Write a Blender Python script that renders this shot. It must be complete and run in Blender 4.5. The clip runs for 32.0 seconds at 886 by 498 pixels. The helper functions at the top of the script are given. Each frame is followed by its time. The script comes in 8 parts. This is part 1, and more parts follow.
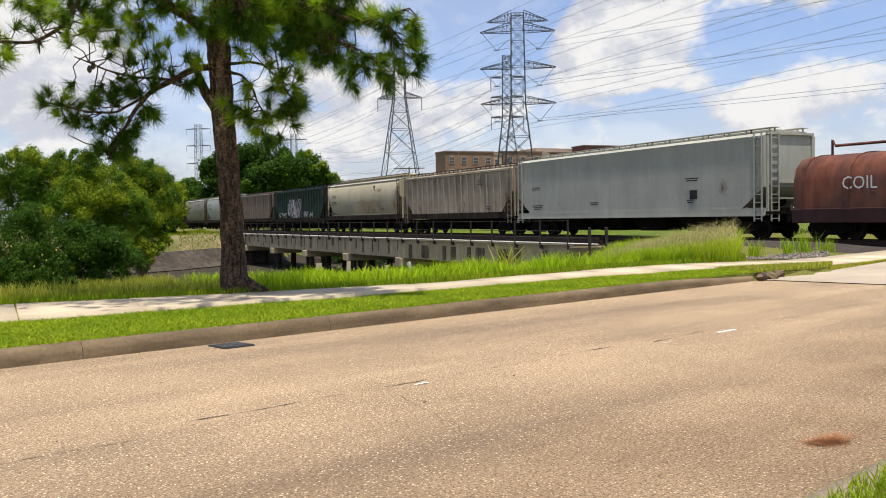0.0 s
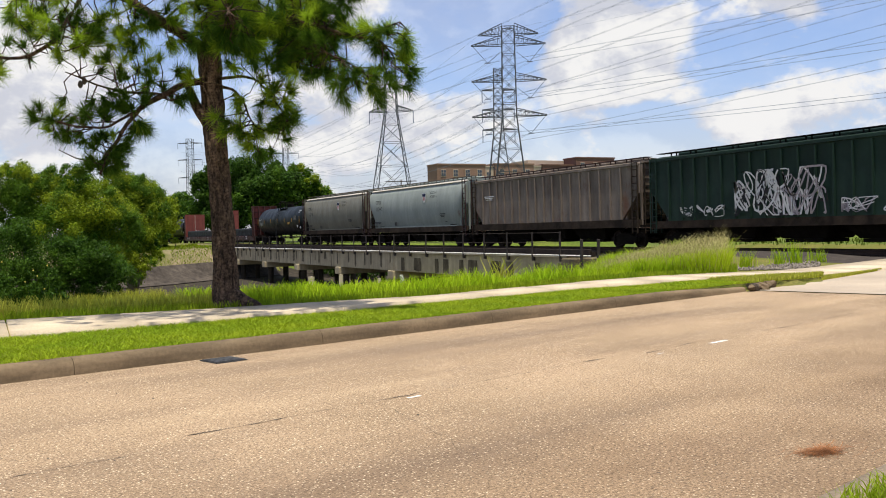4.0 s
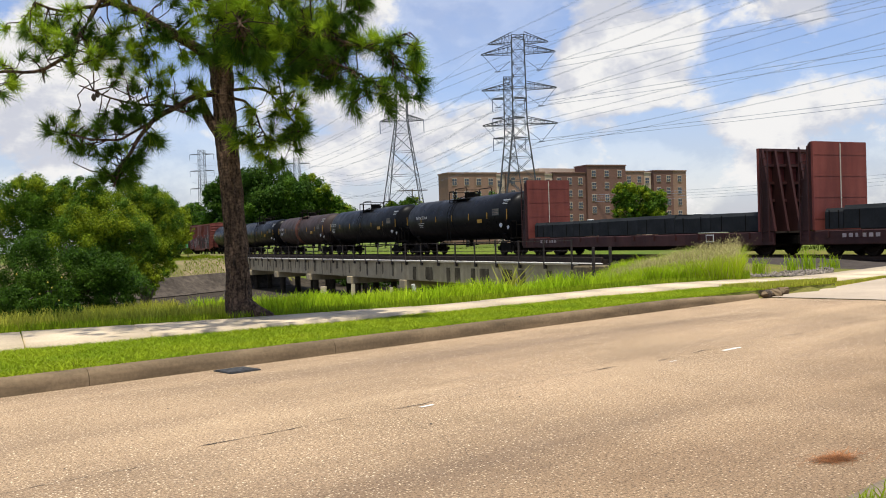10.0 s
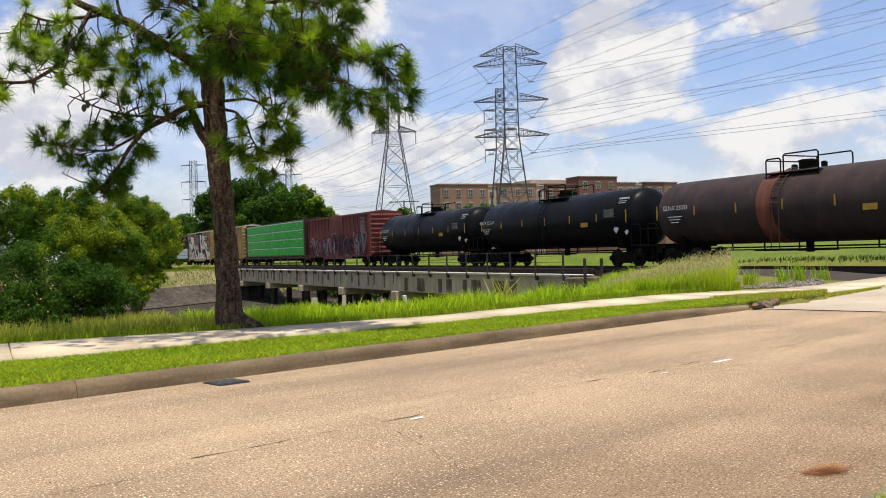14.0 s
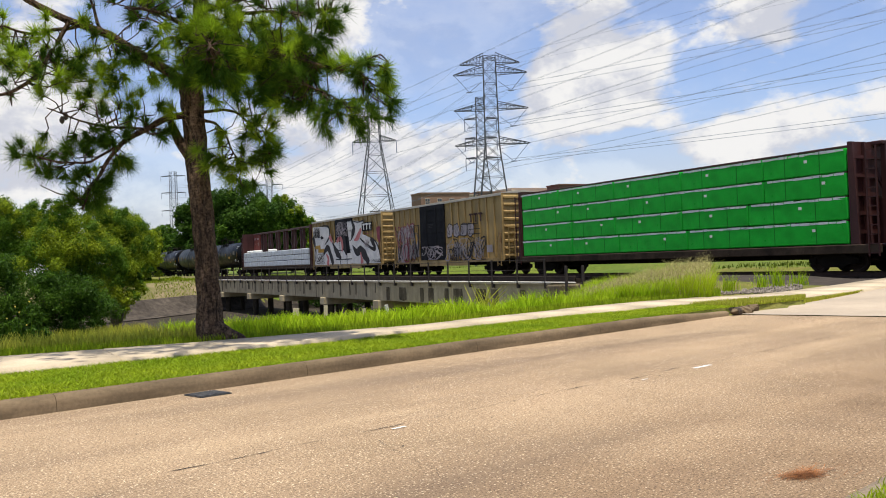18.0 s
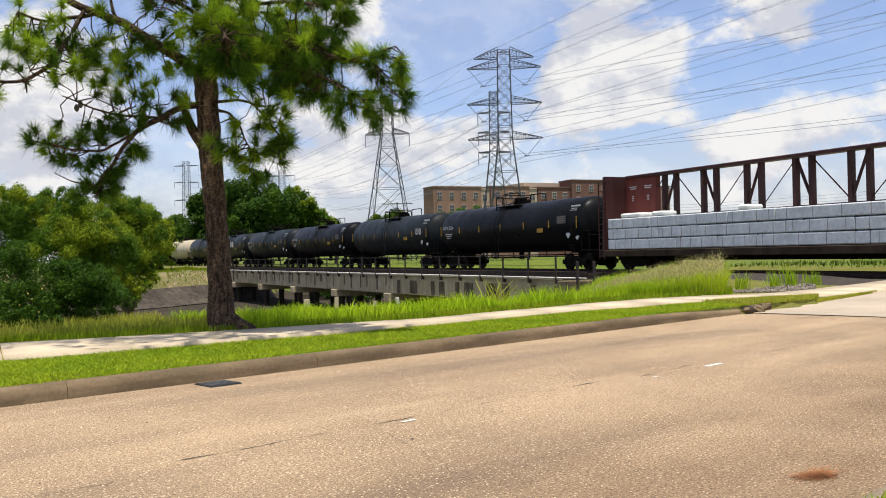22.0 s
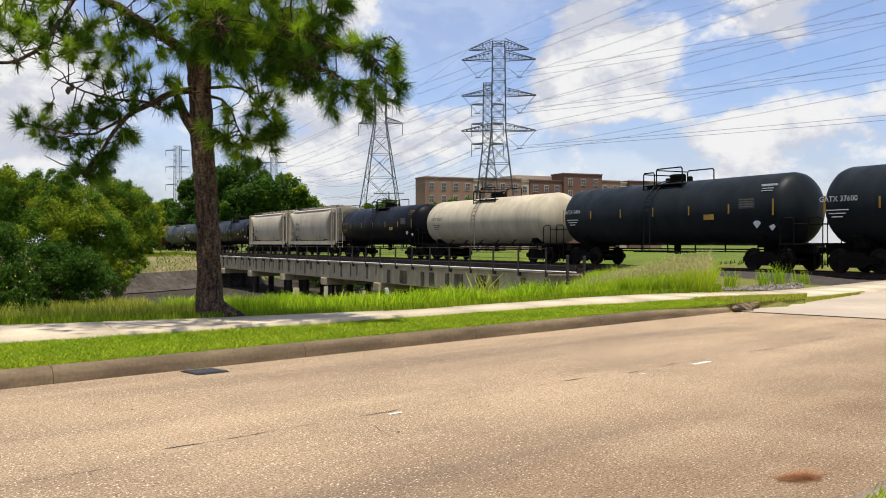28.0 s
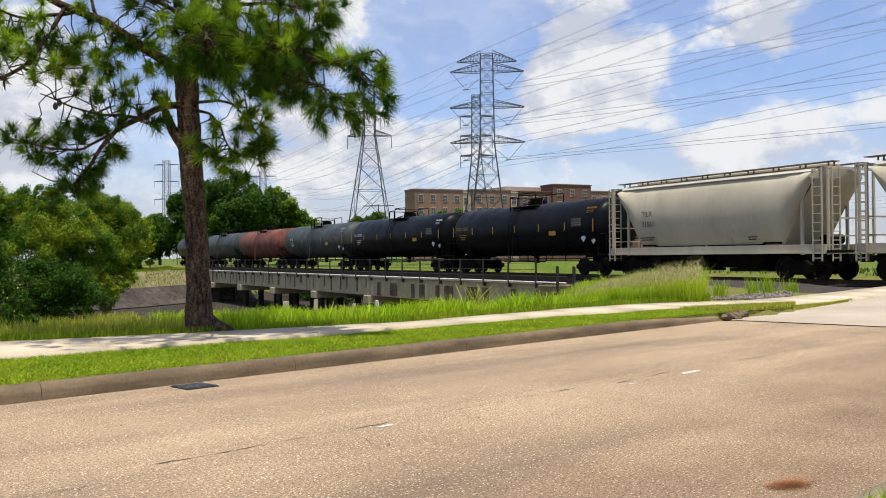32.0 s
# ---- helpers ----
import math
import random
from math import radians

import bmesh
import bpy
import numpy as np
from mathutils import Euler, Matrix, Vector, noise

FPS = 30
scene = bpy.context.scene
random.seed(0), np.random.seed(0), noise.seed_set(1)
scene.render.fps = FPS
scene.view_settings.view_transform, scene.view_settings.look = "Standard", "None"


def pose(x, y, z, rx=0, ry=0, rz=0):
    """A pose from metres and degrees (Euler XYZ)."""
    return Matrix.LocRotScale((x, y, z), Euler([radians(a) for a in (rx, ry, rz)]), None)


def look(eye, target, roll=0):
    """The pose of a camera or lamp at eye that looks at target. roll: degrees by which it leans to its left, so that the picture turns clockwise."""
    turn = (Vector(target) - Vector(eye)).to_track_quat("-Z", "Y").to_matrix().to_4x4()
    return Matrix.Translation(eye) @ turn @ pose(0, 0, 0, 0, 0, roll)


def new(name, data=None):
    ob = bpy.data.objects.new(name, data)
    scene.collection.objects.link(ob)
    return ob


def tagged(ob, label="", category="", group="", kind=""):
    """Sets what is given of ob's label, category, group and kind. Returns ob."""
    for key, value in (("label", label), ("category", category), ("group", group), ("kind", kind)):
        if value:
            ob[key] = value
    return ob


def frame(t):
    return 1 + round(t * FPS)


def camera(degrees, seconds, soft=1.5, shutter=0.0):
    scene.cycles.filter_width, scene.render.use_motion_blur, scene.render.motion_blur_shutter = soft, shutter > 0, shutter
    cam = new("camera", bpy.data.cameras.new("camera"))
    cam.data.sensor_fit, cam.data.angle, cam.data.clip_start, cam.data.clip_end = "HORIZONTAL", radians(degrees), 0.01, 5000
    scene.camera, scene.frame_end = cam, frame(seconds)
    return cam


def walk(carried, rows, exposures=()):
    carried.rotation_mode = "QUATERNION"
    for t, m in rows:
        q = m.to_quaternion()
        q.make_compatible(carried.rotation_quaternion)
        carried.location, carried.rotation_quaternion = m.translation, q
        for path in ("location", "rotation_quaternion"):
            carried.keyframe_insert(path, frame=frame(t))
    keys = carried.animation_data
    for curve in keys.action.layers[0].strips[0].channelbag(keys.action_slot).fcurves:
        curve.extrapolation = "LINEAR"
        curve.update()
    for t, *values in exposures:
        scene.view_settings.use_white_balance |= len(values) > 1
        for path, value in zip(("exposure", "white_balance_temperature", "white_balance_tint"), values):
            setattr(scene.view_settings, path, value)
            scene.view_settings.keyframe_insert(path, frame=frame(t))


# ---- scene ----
LENS = 51.1
PATH = [
    (0, 0.004, 0.028, 1.343, 88.135, 0.873, -26.081),
    (0.5, 0.007, 0.046, 1.336, 87.985, 0.977, -25.861),
    (1, 0.017, 0.054, 1.340, 88.254, 1.192, -25.743),
    (1.5, 0.007, 0.021, 1.345, 88.786, 1.470, -25.848),
    (2, 0.007, 0.009, 1.349, 89.049, 1.541, -26.034),
    (2.5, 0.012, 0.005, 1.349, 89.027, 1.758, -26.367),
    (3, 0.007, 0.007, 1.346, 88.988, 1.749, -26.699),
    (3.5, 0.006, 0.020, 1.345, 88.921, 1.343, -26.455),
    (5.5, -0.000, 0.017, 1.351, 89.033, 1.023, -27.326),
    (6, -0.000, -0.011, 1.351, 89.196, 1.233, -27.747),
    (6.5, 0.015, 0.028, 1.346, 89.258, 1.196, -27.339),
    (7, 0.008, 0.018, 1.352, 89.241, 1.313, -26.990),
    (7.5, 0.014, 0.007, 1.347, 89.482, 1.254, -27.124),
    (8, 0.003, 0.004, 1.350, 89.530, 1.338, -26.767),
    (8.5, 0.001, -0.001, 1.348, 89.439, 1.497, -26.298),
    (9, -0.000, -0.000, 1.350, 89.460, 1.600, -26.127),
    (9.5, -0.003, 0.006, 1.348, 89.358, 1.609, -26.024),
    (10, -0.009, -0.003, 1.350, 89.467, 1.690, -25.853),
    (10.5, 0.001, 0.011, 1.354, 89.515, 1.680, -26.069),
    (11, 0.017, 0.030, 1.346, 89.407, 1.655, -26.227),
    (11.5, 0.008, 0.026, 1.350, 89.375, 1.888, -26.222),
    (12, 0.021, 0.033, 1.350, 89.631, 1.919, -26.393),
    (12.5, 0.006, 0.007, 1.356, 89.956, 1.943, -26.579),
    (13, 0.013, -0.005, 1.352, 90.023, 1.825, -26.727),
    (13.5, 0.012, 0.004, 1.353, 90.048, 1.680, -26.649),
    (14, 0.011, 0.008, 1.352, 90.146, 1.636, -26.357),
    (14.5, 0.012, 0.007, 1.354, 90.081, 1.606, -26.440),
    (16.5, -0.004, 0.001, 1.351, 90.425, 1.841, -26.466),
    (17, 0.017, 0.014, 1.355, 90.361, 2.028, -26.913),
    (17.5, 0.021, 0.011, 1.354, 90.613, 1.996, -27.234),
    (18, 0.008, -0.025, 1.357, 90.647, 2.185, -27.481),
    (18.5, 0.004, -0.030, 1.366, 90.543, 2.134, -27.774),
    (19, 0.016, -0.005, 1.357, 90.649, 1.983, -27.983),
    (19.5, 0.016, -0.006, 1.358, 90.629, 2.049, -28.050),
    (20, 0.015, -0.002, 1.355, 90.362, 2.118, -28.082),
    (20.5, 0.010, -0.012, 1.357, 89.877, 1.861, -28.145),
    (21, 0.010, -0.004, 1.358, 89.851, 1.458, -27.604),
    (21.5, 0.005, 0.001, 1.358, 90.183, 1.346, -26.935),
    (22, 0.011, 0.006, 1.354, 90.279, 1.286, -26.799),
    (22.5, 0.011, -0.013, 1.357, 90.160, 1.604, -27.129),
    (23, 0.013, -0.019, 1.358, 90.046, 1.575, -27.386),
    (23.5, 0.029, -0.006, 1.357, 90.090, 1.196, -27.310),
    (24, 0.013, -0.009, 1.398, 89.905, 0.784, -27.221),
    (24.5, 0.021, 0.009, 1.428, 89.430, 0.659, -27.270),
    (25, 0.034, 0.032, 1.433, 88.340, 1.215, -26.895),
    (25.5, 0.017, 0.022, 1.436, 88.463, 1.740, -26.539),
    (27.5, 0.011, 0.012, 1.381, 90.319, -0.089, -27.145),
    (28, 0.022, 0.021, 1.377, 89.688, -0.011, -27.374),
    (28.5, 0.018, 0.004, 1.375, 89.518, -0.135, -27.540),
    (29, 0.013, 0.005, 1.380, 89.316, -0.023, -27.378),
    (29.5, 0.033, 0.028, 1.375, 89.639, 0.168, -27.369),
    (30, 0.026, 0.030, 1.377, 90.288, 0.256, -27.345),
    (30.5, 0.032, 0.036, 1.374, 90.344, 0.457, -27.301),
    (31, 0.027, 0.022, 1.378, 90.418, 0.655, -27.489),
    (31.5, 0.014, -0.014, 1.379, 90.351, 0.629, -27.657),
    (32, 0.024, 0.001, 1.376, 90.425, 0.571, -27.988),
]
EXPOSURE = 0.28
cam = camera(LENS, 32.0, soft=1.0)
walk(cam, [(t, pose(x, y, z, rx, ry, rz)) for t, x, y, z, rx, ry, rz in PATH], exposures=[(0, EXPOSURE, 6500, 10), (27.0, EXPOSURE, 6500, 10), (29.5, EXPOSURE - 0.05, 6270, 10), (32, EXPOSURE - 0.05, 6250, 10)])

# ------------------------------------------------------------------ light
SUN_EL, SUN_AZ = 78.0, 197.0           # degrees; azimuth clockwise from +Y
sun_dir = Vector((math.sin(radians(SUN_AZ)) * math.cos(radians(SUN_EL)),
                  math.cos(radians(SUN_AZ)) * math.cos(radians(SUN_EL)), math.sin(radians(SUN_EL))))
sun = new("sun", bpy.data.lights.new("sun", "SUN"))
sun.data.energy, sun.data.angle, sun.data.color = 5.0, radians(0.53), (1.0, 0.94, 0.82)
sun.matrix_world = look(sun_dir * 100, (0, 0, 0))

world = bpy.data.worlds.new("sky")
scene.world = world
world.use_nodes = True


def sky_world():
    nt = world.node_tree
    nt.nodes.clear()
    N = nt.nodes.new
    L = nt.links.new
    out, bg = N("ShaderNodeOutputWorld"), N("ShaderNodeBackground")
    sky = N("ShaderNodeTexSky")
    sky.sky_type, sky.sun_disc = "NISHITA", False
    sky.sun_elevation, sky.sun_rotation = radians(SUN_EL), radians(SUN_AZ)
    sky.air_density, sky.dust_density, sky.ozone_density = 1.0, 1.2, 1.6
    tc, sep = N("ShaderNodeTexCoord"), N("ShaderNodeSeparateXYZ")
    L(tc.outputs["Generated"], sep.inputs[0])

    def maths(op, a, b=None, clamp=False):
        n = N("ShaderNodeMath")
        n.operation, n.use_clamp = op, clamp
        for i, v in enumerate((a, b)):
            if v is None:
                continue
            if isinstance(v, (int, float)):
                n.inputs[i].default_value = v
            else:
                L(v, n.inputs[i])
        return n.outputs[0]

    flat = N("ShaderNodeVectorMath")
    flat.operation = "MULTIPLY"
    L(tc.outputs["Generated"], flat.inputs[0])
    flat.inputs[1].default_value = (1.0, 1.0, 1.7)

    def fbm(scale, detail, offset, rough=0.55, distort=0.0):
        m, n = N("ShaderNodeMapping"), N("ShaderNodeTexNoise")
        m.inputs["Location"].default_value = offset
        L(flat.outputs[0], m.inputs[0]), L(m.outputs[0], n.inputs["Vector"])
        n.inputs["Scale"].default_value, n.inputs["Detail"].default_value = scale, detail
        n.inputs["Roughness"].default_value, n.inputs["Distortion"].default_value = rough, distort
        return n.outputs["Fac"]

    def ramp(src, lo, hi, a=0.0, b=1.0):
        n = N("ShaderNodeMapRange")
        n.interpolation_type = "SMOOTHSTEP"
        L(src, n.inputs[0])
        n.inputs[1].default_value, n.inputs[2].default_value = lo, hi
        n.inputs[3].default_value, n.inputs[4].default_value = a, b
        return n.outputs[0]

    def bank(direction, degrees, weight):
        """A cloud bank (weight above 0) or a clear patch, softly bounded, about one direction of the sky."""
        d = N("ShaderNodeVectorMath")
        d.operation = "DOT_PRODUCT"
        L(tc.outputs["Generated"], d.inputs[0])
        d.inputs[1].default_value = direction
        return ramp(d.outputs["Value"], math.cos(radians(degrees)), 1.0, 0.0, weight)

    total = fbm(9.0, 10.0, (3.1, 1.7, 0.4), 0.60, 0.2)
    heaps = (((0.598, 0.774, 0.208), 5.5, 0.24), ((0.574, 0.801, 0.17), 5, 0.20), ((0.632, 0.754, 0.177), 4.5, 0.20), ((0.55, 0.819, 0.16), 4, 0.12), ((0.474, 0.866, 0.158), 4.5, 0.13),
             ((0.426, 0.892, 0.154), 4, 0.10), ((0.69, 0.694, 0.209), 4, 0.15), ((0.721, 0.658, 0.214), 4, 0.16), ((0.698, 0.705, 0.126), 4.5, 0.15), ((0.67, 0.732, 0.123), 3, 0.10))
    shreds = (((0.718, 0.687, 0.11), 4, 0.10), ((0.757, 0.638, 0.141), 4, 0.10), ((0.383, 0.892, 0.241), 4.5, 0.18), ((0.361, 0.925, 0.12), 5, 0.15), ((0.316, 0.943, 0.109), 4, 0.12),
              ((0.059, 0.987, 0.153), 6.5, 0.20), ((0.043, 0.992, 0.119), 5, 0.10), ((0.502, 0.858, 0.104), 5, 0.07))
    gaps = (((0.444, 0.87, 0.217), 5.5, -0.24), ((0.494, 0.838, 0.231), 5, -0.24), ((0.436, 0.883, 0.177), 3, -0.12), ((0.674, 0.718, 0.173), 3.5, -0.16), ((0.636, 0.74, 0.22), 2.5, -0.12),
            ((0.712, 0.68, 0.174), 3.5, -0.14), ((0.748, 0.643, 0.163), 3, -0.06), ((0.664, 0.731, 0.157), 3, -0.14), ((0.637, 0.763, 0.108), 3, -0.08), ((0.315, 0.934, 0.168), 4, -0.12),
            ((0.768, 0.613, 0.186), 3.5, -0.12), ((0.364, 0.912, 0.19), 3.5, -0.14))
    for direction, degrees, weight in heaps + shreds + gaps:
        total = maths("ADD", total, bank(direction, degrees, weight * 0.8))
    cloud = ramp(total, 0.475, 0.655)
    veil = ramp(fbm(3.2, 6.0, (8.2, 4.4, 2.0), 0.6), 0.36, 0.72, 0.03, 0.42)
    haze = ramp(sep.outputs[2], 0.0, 0.20, 0.66, 0.0)
    cover = maths("MAXIMUM", maths("MAXIMUM", cloud, veil), haze)
    relief = maths("SUBTRACT", fbm(9.0, 10.0, (3.1, 1.7, 0.4), 0.60, 0.2), fbm(9.0, 10.0, (3.1, 1.7, 0.455), 0.60, 0.2))
    shade = ramp(relief, -0.10, 0.09)
    body = N("ShaderNodeMix")
    body.data_type = "RGBA"
    L(shade, body.inputs[0])
    body.inputs[6].default_value, body.inputs[7].default_value = (6.6, 6.8, 7.6, 1), (9.6, 9.5, 9.4, 1)
    tint = N("ShaderNodeMix")
    tint.data_type, tint.blend_type = "RGBA", "MULTIPLY"
    tint.inputs[0].default_value = 1.0
    L(sky.outputs[0], tint.inputs[6])
    tint.inputs[7].default_value = (1.50, 1.52, 1.80, 1)
    mix = N("ShaderNodeMix")
    mix.data_type = "RGBA"
    L(cover, mix.inputs[0]), L(tint.outputs[2], mix.inputs[6]), L(body.outputs[2], mix.inputs[7])
    L(mix.outputs[2], bg.inputs[0])
    bg.inputs[1].default_value = 0.078
    L(bg.outputs[0], out.inputs[0])


sky_world()


# ------------------------------------------------------------------ materials
def mat(name, c1, c2, scale=3.0, rough=0.8, metal=0.0, bump=0.15, bscale=60.0, streak=0.0, rust=None, rust_amt=0.0,
        rnd=0.0, island=0.0, spec=0.14, grain=0.25, stretch=(1, 1, 1), through_light=0.0):
    """Procedural surface: two base colours mixed by a large noise, fine grain, vertical streaks, rust patches, bump."""
    m = bpy.data.materials.new(name)
    m.use_nodes = True
    nt = m.node_tree
    N, L = nt.nodes.new, nt.links.new
    p = nt.nodes["Principled BSDF"]
    tc = N("ShaderNodeTexCoord")

    def noise_tex(s, detail=5.0, st=(1, 1, 1), r=0.6):
        mp, n = N("ShaderNodeMapping"), N("ShaderNodeTexNoise")
        mp.inputs["Scale"].default_value = st
        L(tc.outputs["Object"], mp.inputs[0]), L(mp.outputs[0], n.inputs["Vector"])
        n.inputs["Scale"].default_value, n.inputs["Detail"].default_value, n.inputs["Roughness"].default_value = s, detail, r
        return n.outputs["Fac"]

    def rng(src, lo, hi, a, b):
        n = N("ShaderNodeMapRange")
        L(src, n.inputs[0])
        for i, v in enumerate((lo, hi, a, b)):
            n.inputs[i + 1].default_value = v
        return n.outputs[0]

    def mixc(fac, a, b, blend="MIX"):
        n = N("ShaderNodeMix")
        n.data_type, n.blend_type = "RGBA", blend
        if isinstance(fac, float):
            n.inputs[0].default_value = fac
        else:
            L(fac, n.inputs[0])
        for i, v in ((6, a), (7, b)):
            if isinstance(v, tuple):
                n.inputs[i].default_value = (*v[:3], 1)
            else:
                L(v, n.inputs[i])
        return n.outputs[2]

    def grey(val):
        c = N("ShaderNodeCombineColor")
        for i in range(3):
            L(val, c.inputs[i])
        return c.outputs[0]

    col = mixc(rng(noise_tex(scale, 6.0, stretch), 0.34, 0.66, 0.0, 1.0), tuple(c1), tuple(c2))
    if streak:
        st = noise_tex(1.6, 5.0, (1.0, 1.0, 0.13))
        col = mixc(1.0, col, grey(rng(st, 0.35, 0.68, 1.0 - streak, 1.0 + streak * 0.25)), "MULTIPLY")
    if rust:
        a = noise_tex(1.1, 8.0, (1, 1, 0.6), 0.72)
        col = mixc(rng(a, 0.62 - rust_amt, 0.74 - rust_amt * 0.7, 0.0, 0.9), col, tuple(rust))
    fine = noise_tex(bscale, 3.0)
    if grain:
        col = mixc(1.0, col, grey(rng(fine, 0.3, 0.7, 1 - grain, 1 + grain)), "MULTIPLY")
    if rnd or island:
        if island:
            src = N("ShaderNodeNewGeometry").outputs["Random Per Island"]
        else:
            src = N("ShaderNodeObjectInfo").outputs["Random"]
        k = island or rnd
        col = mixc(1.0, col, grey(rng(src, 0.0, 1.0, 1 - k, 1 + k)), "MULTIPLY")
    L(col, p.inputs["Base Color"])
    p.inputs["Roughness"].default_value, p.inputs["Metallic"].default_value = rough, metal
    p.inputs["Specular IOR Level"].default_value = 0.08 if through_light else spec
    if not metal and rough > 0.3:
        L(rng(noise_tex(scale * 2.3, 3.0), 0.3, 0.7, max(rough - 0.12, 0.05), min(rough + 0.12, 1.0)), p.inputs["Roughness"])
    if bump:
        b = N("ShaderNodeBump")
        b.inputs["Strength"].default_value, b.inputs["Distance"].default_value = bump, 0.02
        L(fine, b.inputs["Height"]), L(b.outputs[0], p.inputs["Normal"])
    if through_light:
        t, ad = N("ShaderNodeBsdfTranslucent"), N("ShaderNodeMixShader")
        L(col, t.inputs[0])
        ad.inputs[0].default_value = through_light
        L(p.outputs[0], ad.inputs[1]), L(t.outputs[0], ad.inputs[2])
        L(ad.outputs[0], nt.nodes["Material Output"].inputs[0])
    return m


def road_material():
    m = mat("worn_asphalt", (0.420, 0.300, 0.186), (0.315, 0.224, 0.138), scale=0.5, rough=0.9, bump=0.6, bscale=110.0, grain=0.45)
    nt = m.node_tree
    N, L = nt.nodes.new, nt.links.new
    p = nt.nodes["Principled BSDF"]
    src = p.inputs["Base Color"].links[0].from_socket
    tc = N("ShaderNodeTexCoord")
    rot = N("ShaderNodeMapping")
    rot.inputs["Rotation"].default_value = (0, 0, -radians(17.6))
    rot.inputs["Scale"].default_value = (1, 1, 1)
    L(tc.outputs["Object"], rot.inputs[0])

    def layer(base, tex_scale, stretch, lo, hi, colour, amount, kind="noise", detail=4.0):
        mp = N("ShaderNodeMapping")
        mp.inputs["Scale"].default_value = stretch
        L(rot.outputs[0], mp.inputs[0])
        t = N("ShaderNodeTexNoise" if kind == "noise" else "ShaderNodeTexVoronoi")
        t.inputs["Scale"].default_value = tex_scale
        if kind == "noise":
            t.inputs["Detail"].default_value = detail
        L(mp.outputs[0], t.inputs["Vector"])
        r = N("ShaderNodeMapRange")
        L(t.outputs[0], r.inputs[0])
        for i, v in enumerate((lo, hi, 0.0, amount)):
            r.inputs[i + 1].default_value = v
        x = N("ShaderNodeMix")
        x.data_type = "RGBA"
        L(r.outputs[0], x.inputs[0]), L(base, x.inputs[6])
        x.inputs[7].default_value = (*colour, 1)
        return x.outputs[2]

    c = layer(src, 0.55, (0.16, 1.3, 1), 0.46, 0.68, (0.185, 0.13, 0.088), 0.8)      # darker wheel lanes along the road
    c = layer(c, 0.9, (0.22, 1.0, 1), 0.54, 0.78, (0.50, 0.365, 0.225), 0.75)            # paler worn bands
    c = layer(c, 40.0, (1, 1, 1), 0.30, 0.14, (0.86, 0.70, 0.47), 0.65, "voronoi")
    c = layer(c, 24.0, (1, 1, 1), 0.17, 0.10, (0.92, 0.78, 0.56), 0.9, "voronoi")       # larger single stones    # exposed pale stones
    c = layer(c, 55.0, (1, 1, 1), 0.52, 0.60, (0.09, 0.063, 0.042), 0.6, "noise", 2.0)
    c = layer(c, 22.0, (1, 1, 1), 0.56, 0.68, (0.15, 0.105, 0.07), 0.45, "noise", 4.0)  # dark pits
    # the nearer lane is darker, in cloudy patches
    sx = N("ShaderNodeSeparateXYZ")
    L(rot.outputs[0], sx.inputs[0])
    lane, cloudy, amt, x = N("ShaderNodeMapRange"), N("ShaderNodeTexNoise"), N("ShaderNodeMath"), N("ShaderNodeMix")
    L(sx.outputs[1], lane.inputs[0])
    for i, v in enumerate((5.2, 3.0, 0.0, 1.1)):
        lane.inputs[i + 1].default_value = v
    cloudy.inputs["Scale"].default_value = 0.7
    L(rot.outputs[0], cloudy.inputs["Vector"])
    amt.operation, amt.use_clamp = "MULTIPLY", True
    L(lane.outputs[0], amt.inputs[0]), L(cloudy.outputs["Fac"], amt.inputs[1])
    x.data_type = "RGBA"
    x.blend_type = "MULTIPLY"
    L(amt.outputs[0], x.inputs[0]), L(c, x.inputs[6])
    x.inputs[7].default_value = (0.50, 0.445, 0.415, 1)
    L(x.outputs[2], p.inputs["Base Color"])
    return m


M_ROAD = road_material()
M_CONC = mat("pale_concrete", (0.58, 0.475, 0.335), (0.43, 0.355, 0.25), 0.9, 0.9, bump=0.2, bscale=45, grain=0.14)
M_CONCGREY = mat("grey_concrete_pavement", (0.42, 0.345, 0.26), (0.33, 0.275, 0.21), 0.5, 0.9, bump=0.25, bscale=60, grain=0.16)
M_KERB = mat("weathered_kerb_concrete", (0.200, 0.145, 0.086), (0.090, 0.066, 0.040), 0.9, 0.92, bump=0.15, bscale=24, grain=0.13, stretch=(1, 1, 5.0))
M_GUTTER = mat("worn_gutter_concrete", (0.29, 0.225, 0.155), (0.21, 0.165, 0.115), 1.4, 0.92, bump=0.3, bscale=50, grain=0.25)
M_BRIDGE = mat("stained_bridge_concrete", (0.48, 0.40, 0.255), (0.34, 0.28, 0.175), 0.8, 0.9, streak=0.25, bump=0.15, bscale=25, grain=0.15)
M_DRIP = mat("brown_drip_stain", (0.080, 0.063, 0.039), (0.22, 0.178, 0.110), 1.1, 0.95, streak=0.5, bump=0.1)
# Near-black concrete: the shade beneath the bridge is put into its colour.
M_SHADE = mat("shade_dark_concrete", (0.030, 0.024, 0.017), (0.062, 0.05, 0.035), 1.5, 0.95, streak=0.4, bump=0.1)
M_PAVING = mat("slope_paving_concrete", (0.092, 0.076, 0.060), (0.058, 0.048, 0.038), 0.5, 0.95, streak=0.5, bump=0.15, bscale=20)
M_SOIL = mat("lawn_soil", (0.10, 0.115, 0.02), (0.15, 0.135, 0.035), 1.2, 1.0, bump=0.6, bscale=22, grain=0.4)
M_GRASS = mat("lawn_blades", (0.185, 0.285, 0.012), (0.30, 0.375, 0.018), 0.8, 0.65, bump=0, island=0.35, grain=0, through_light=0.35)
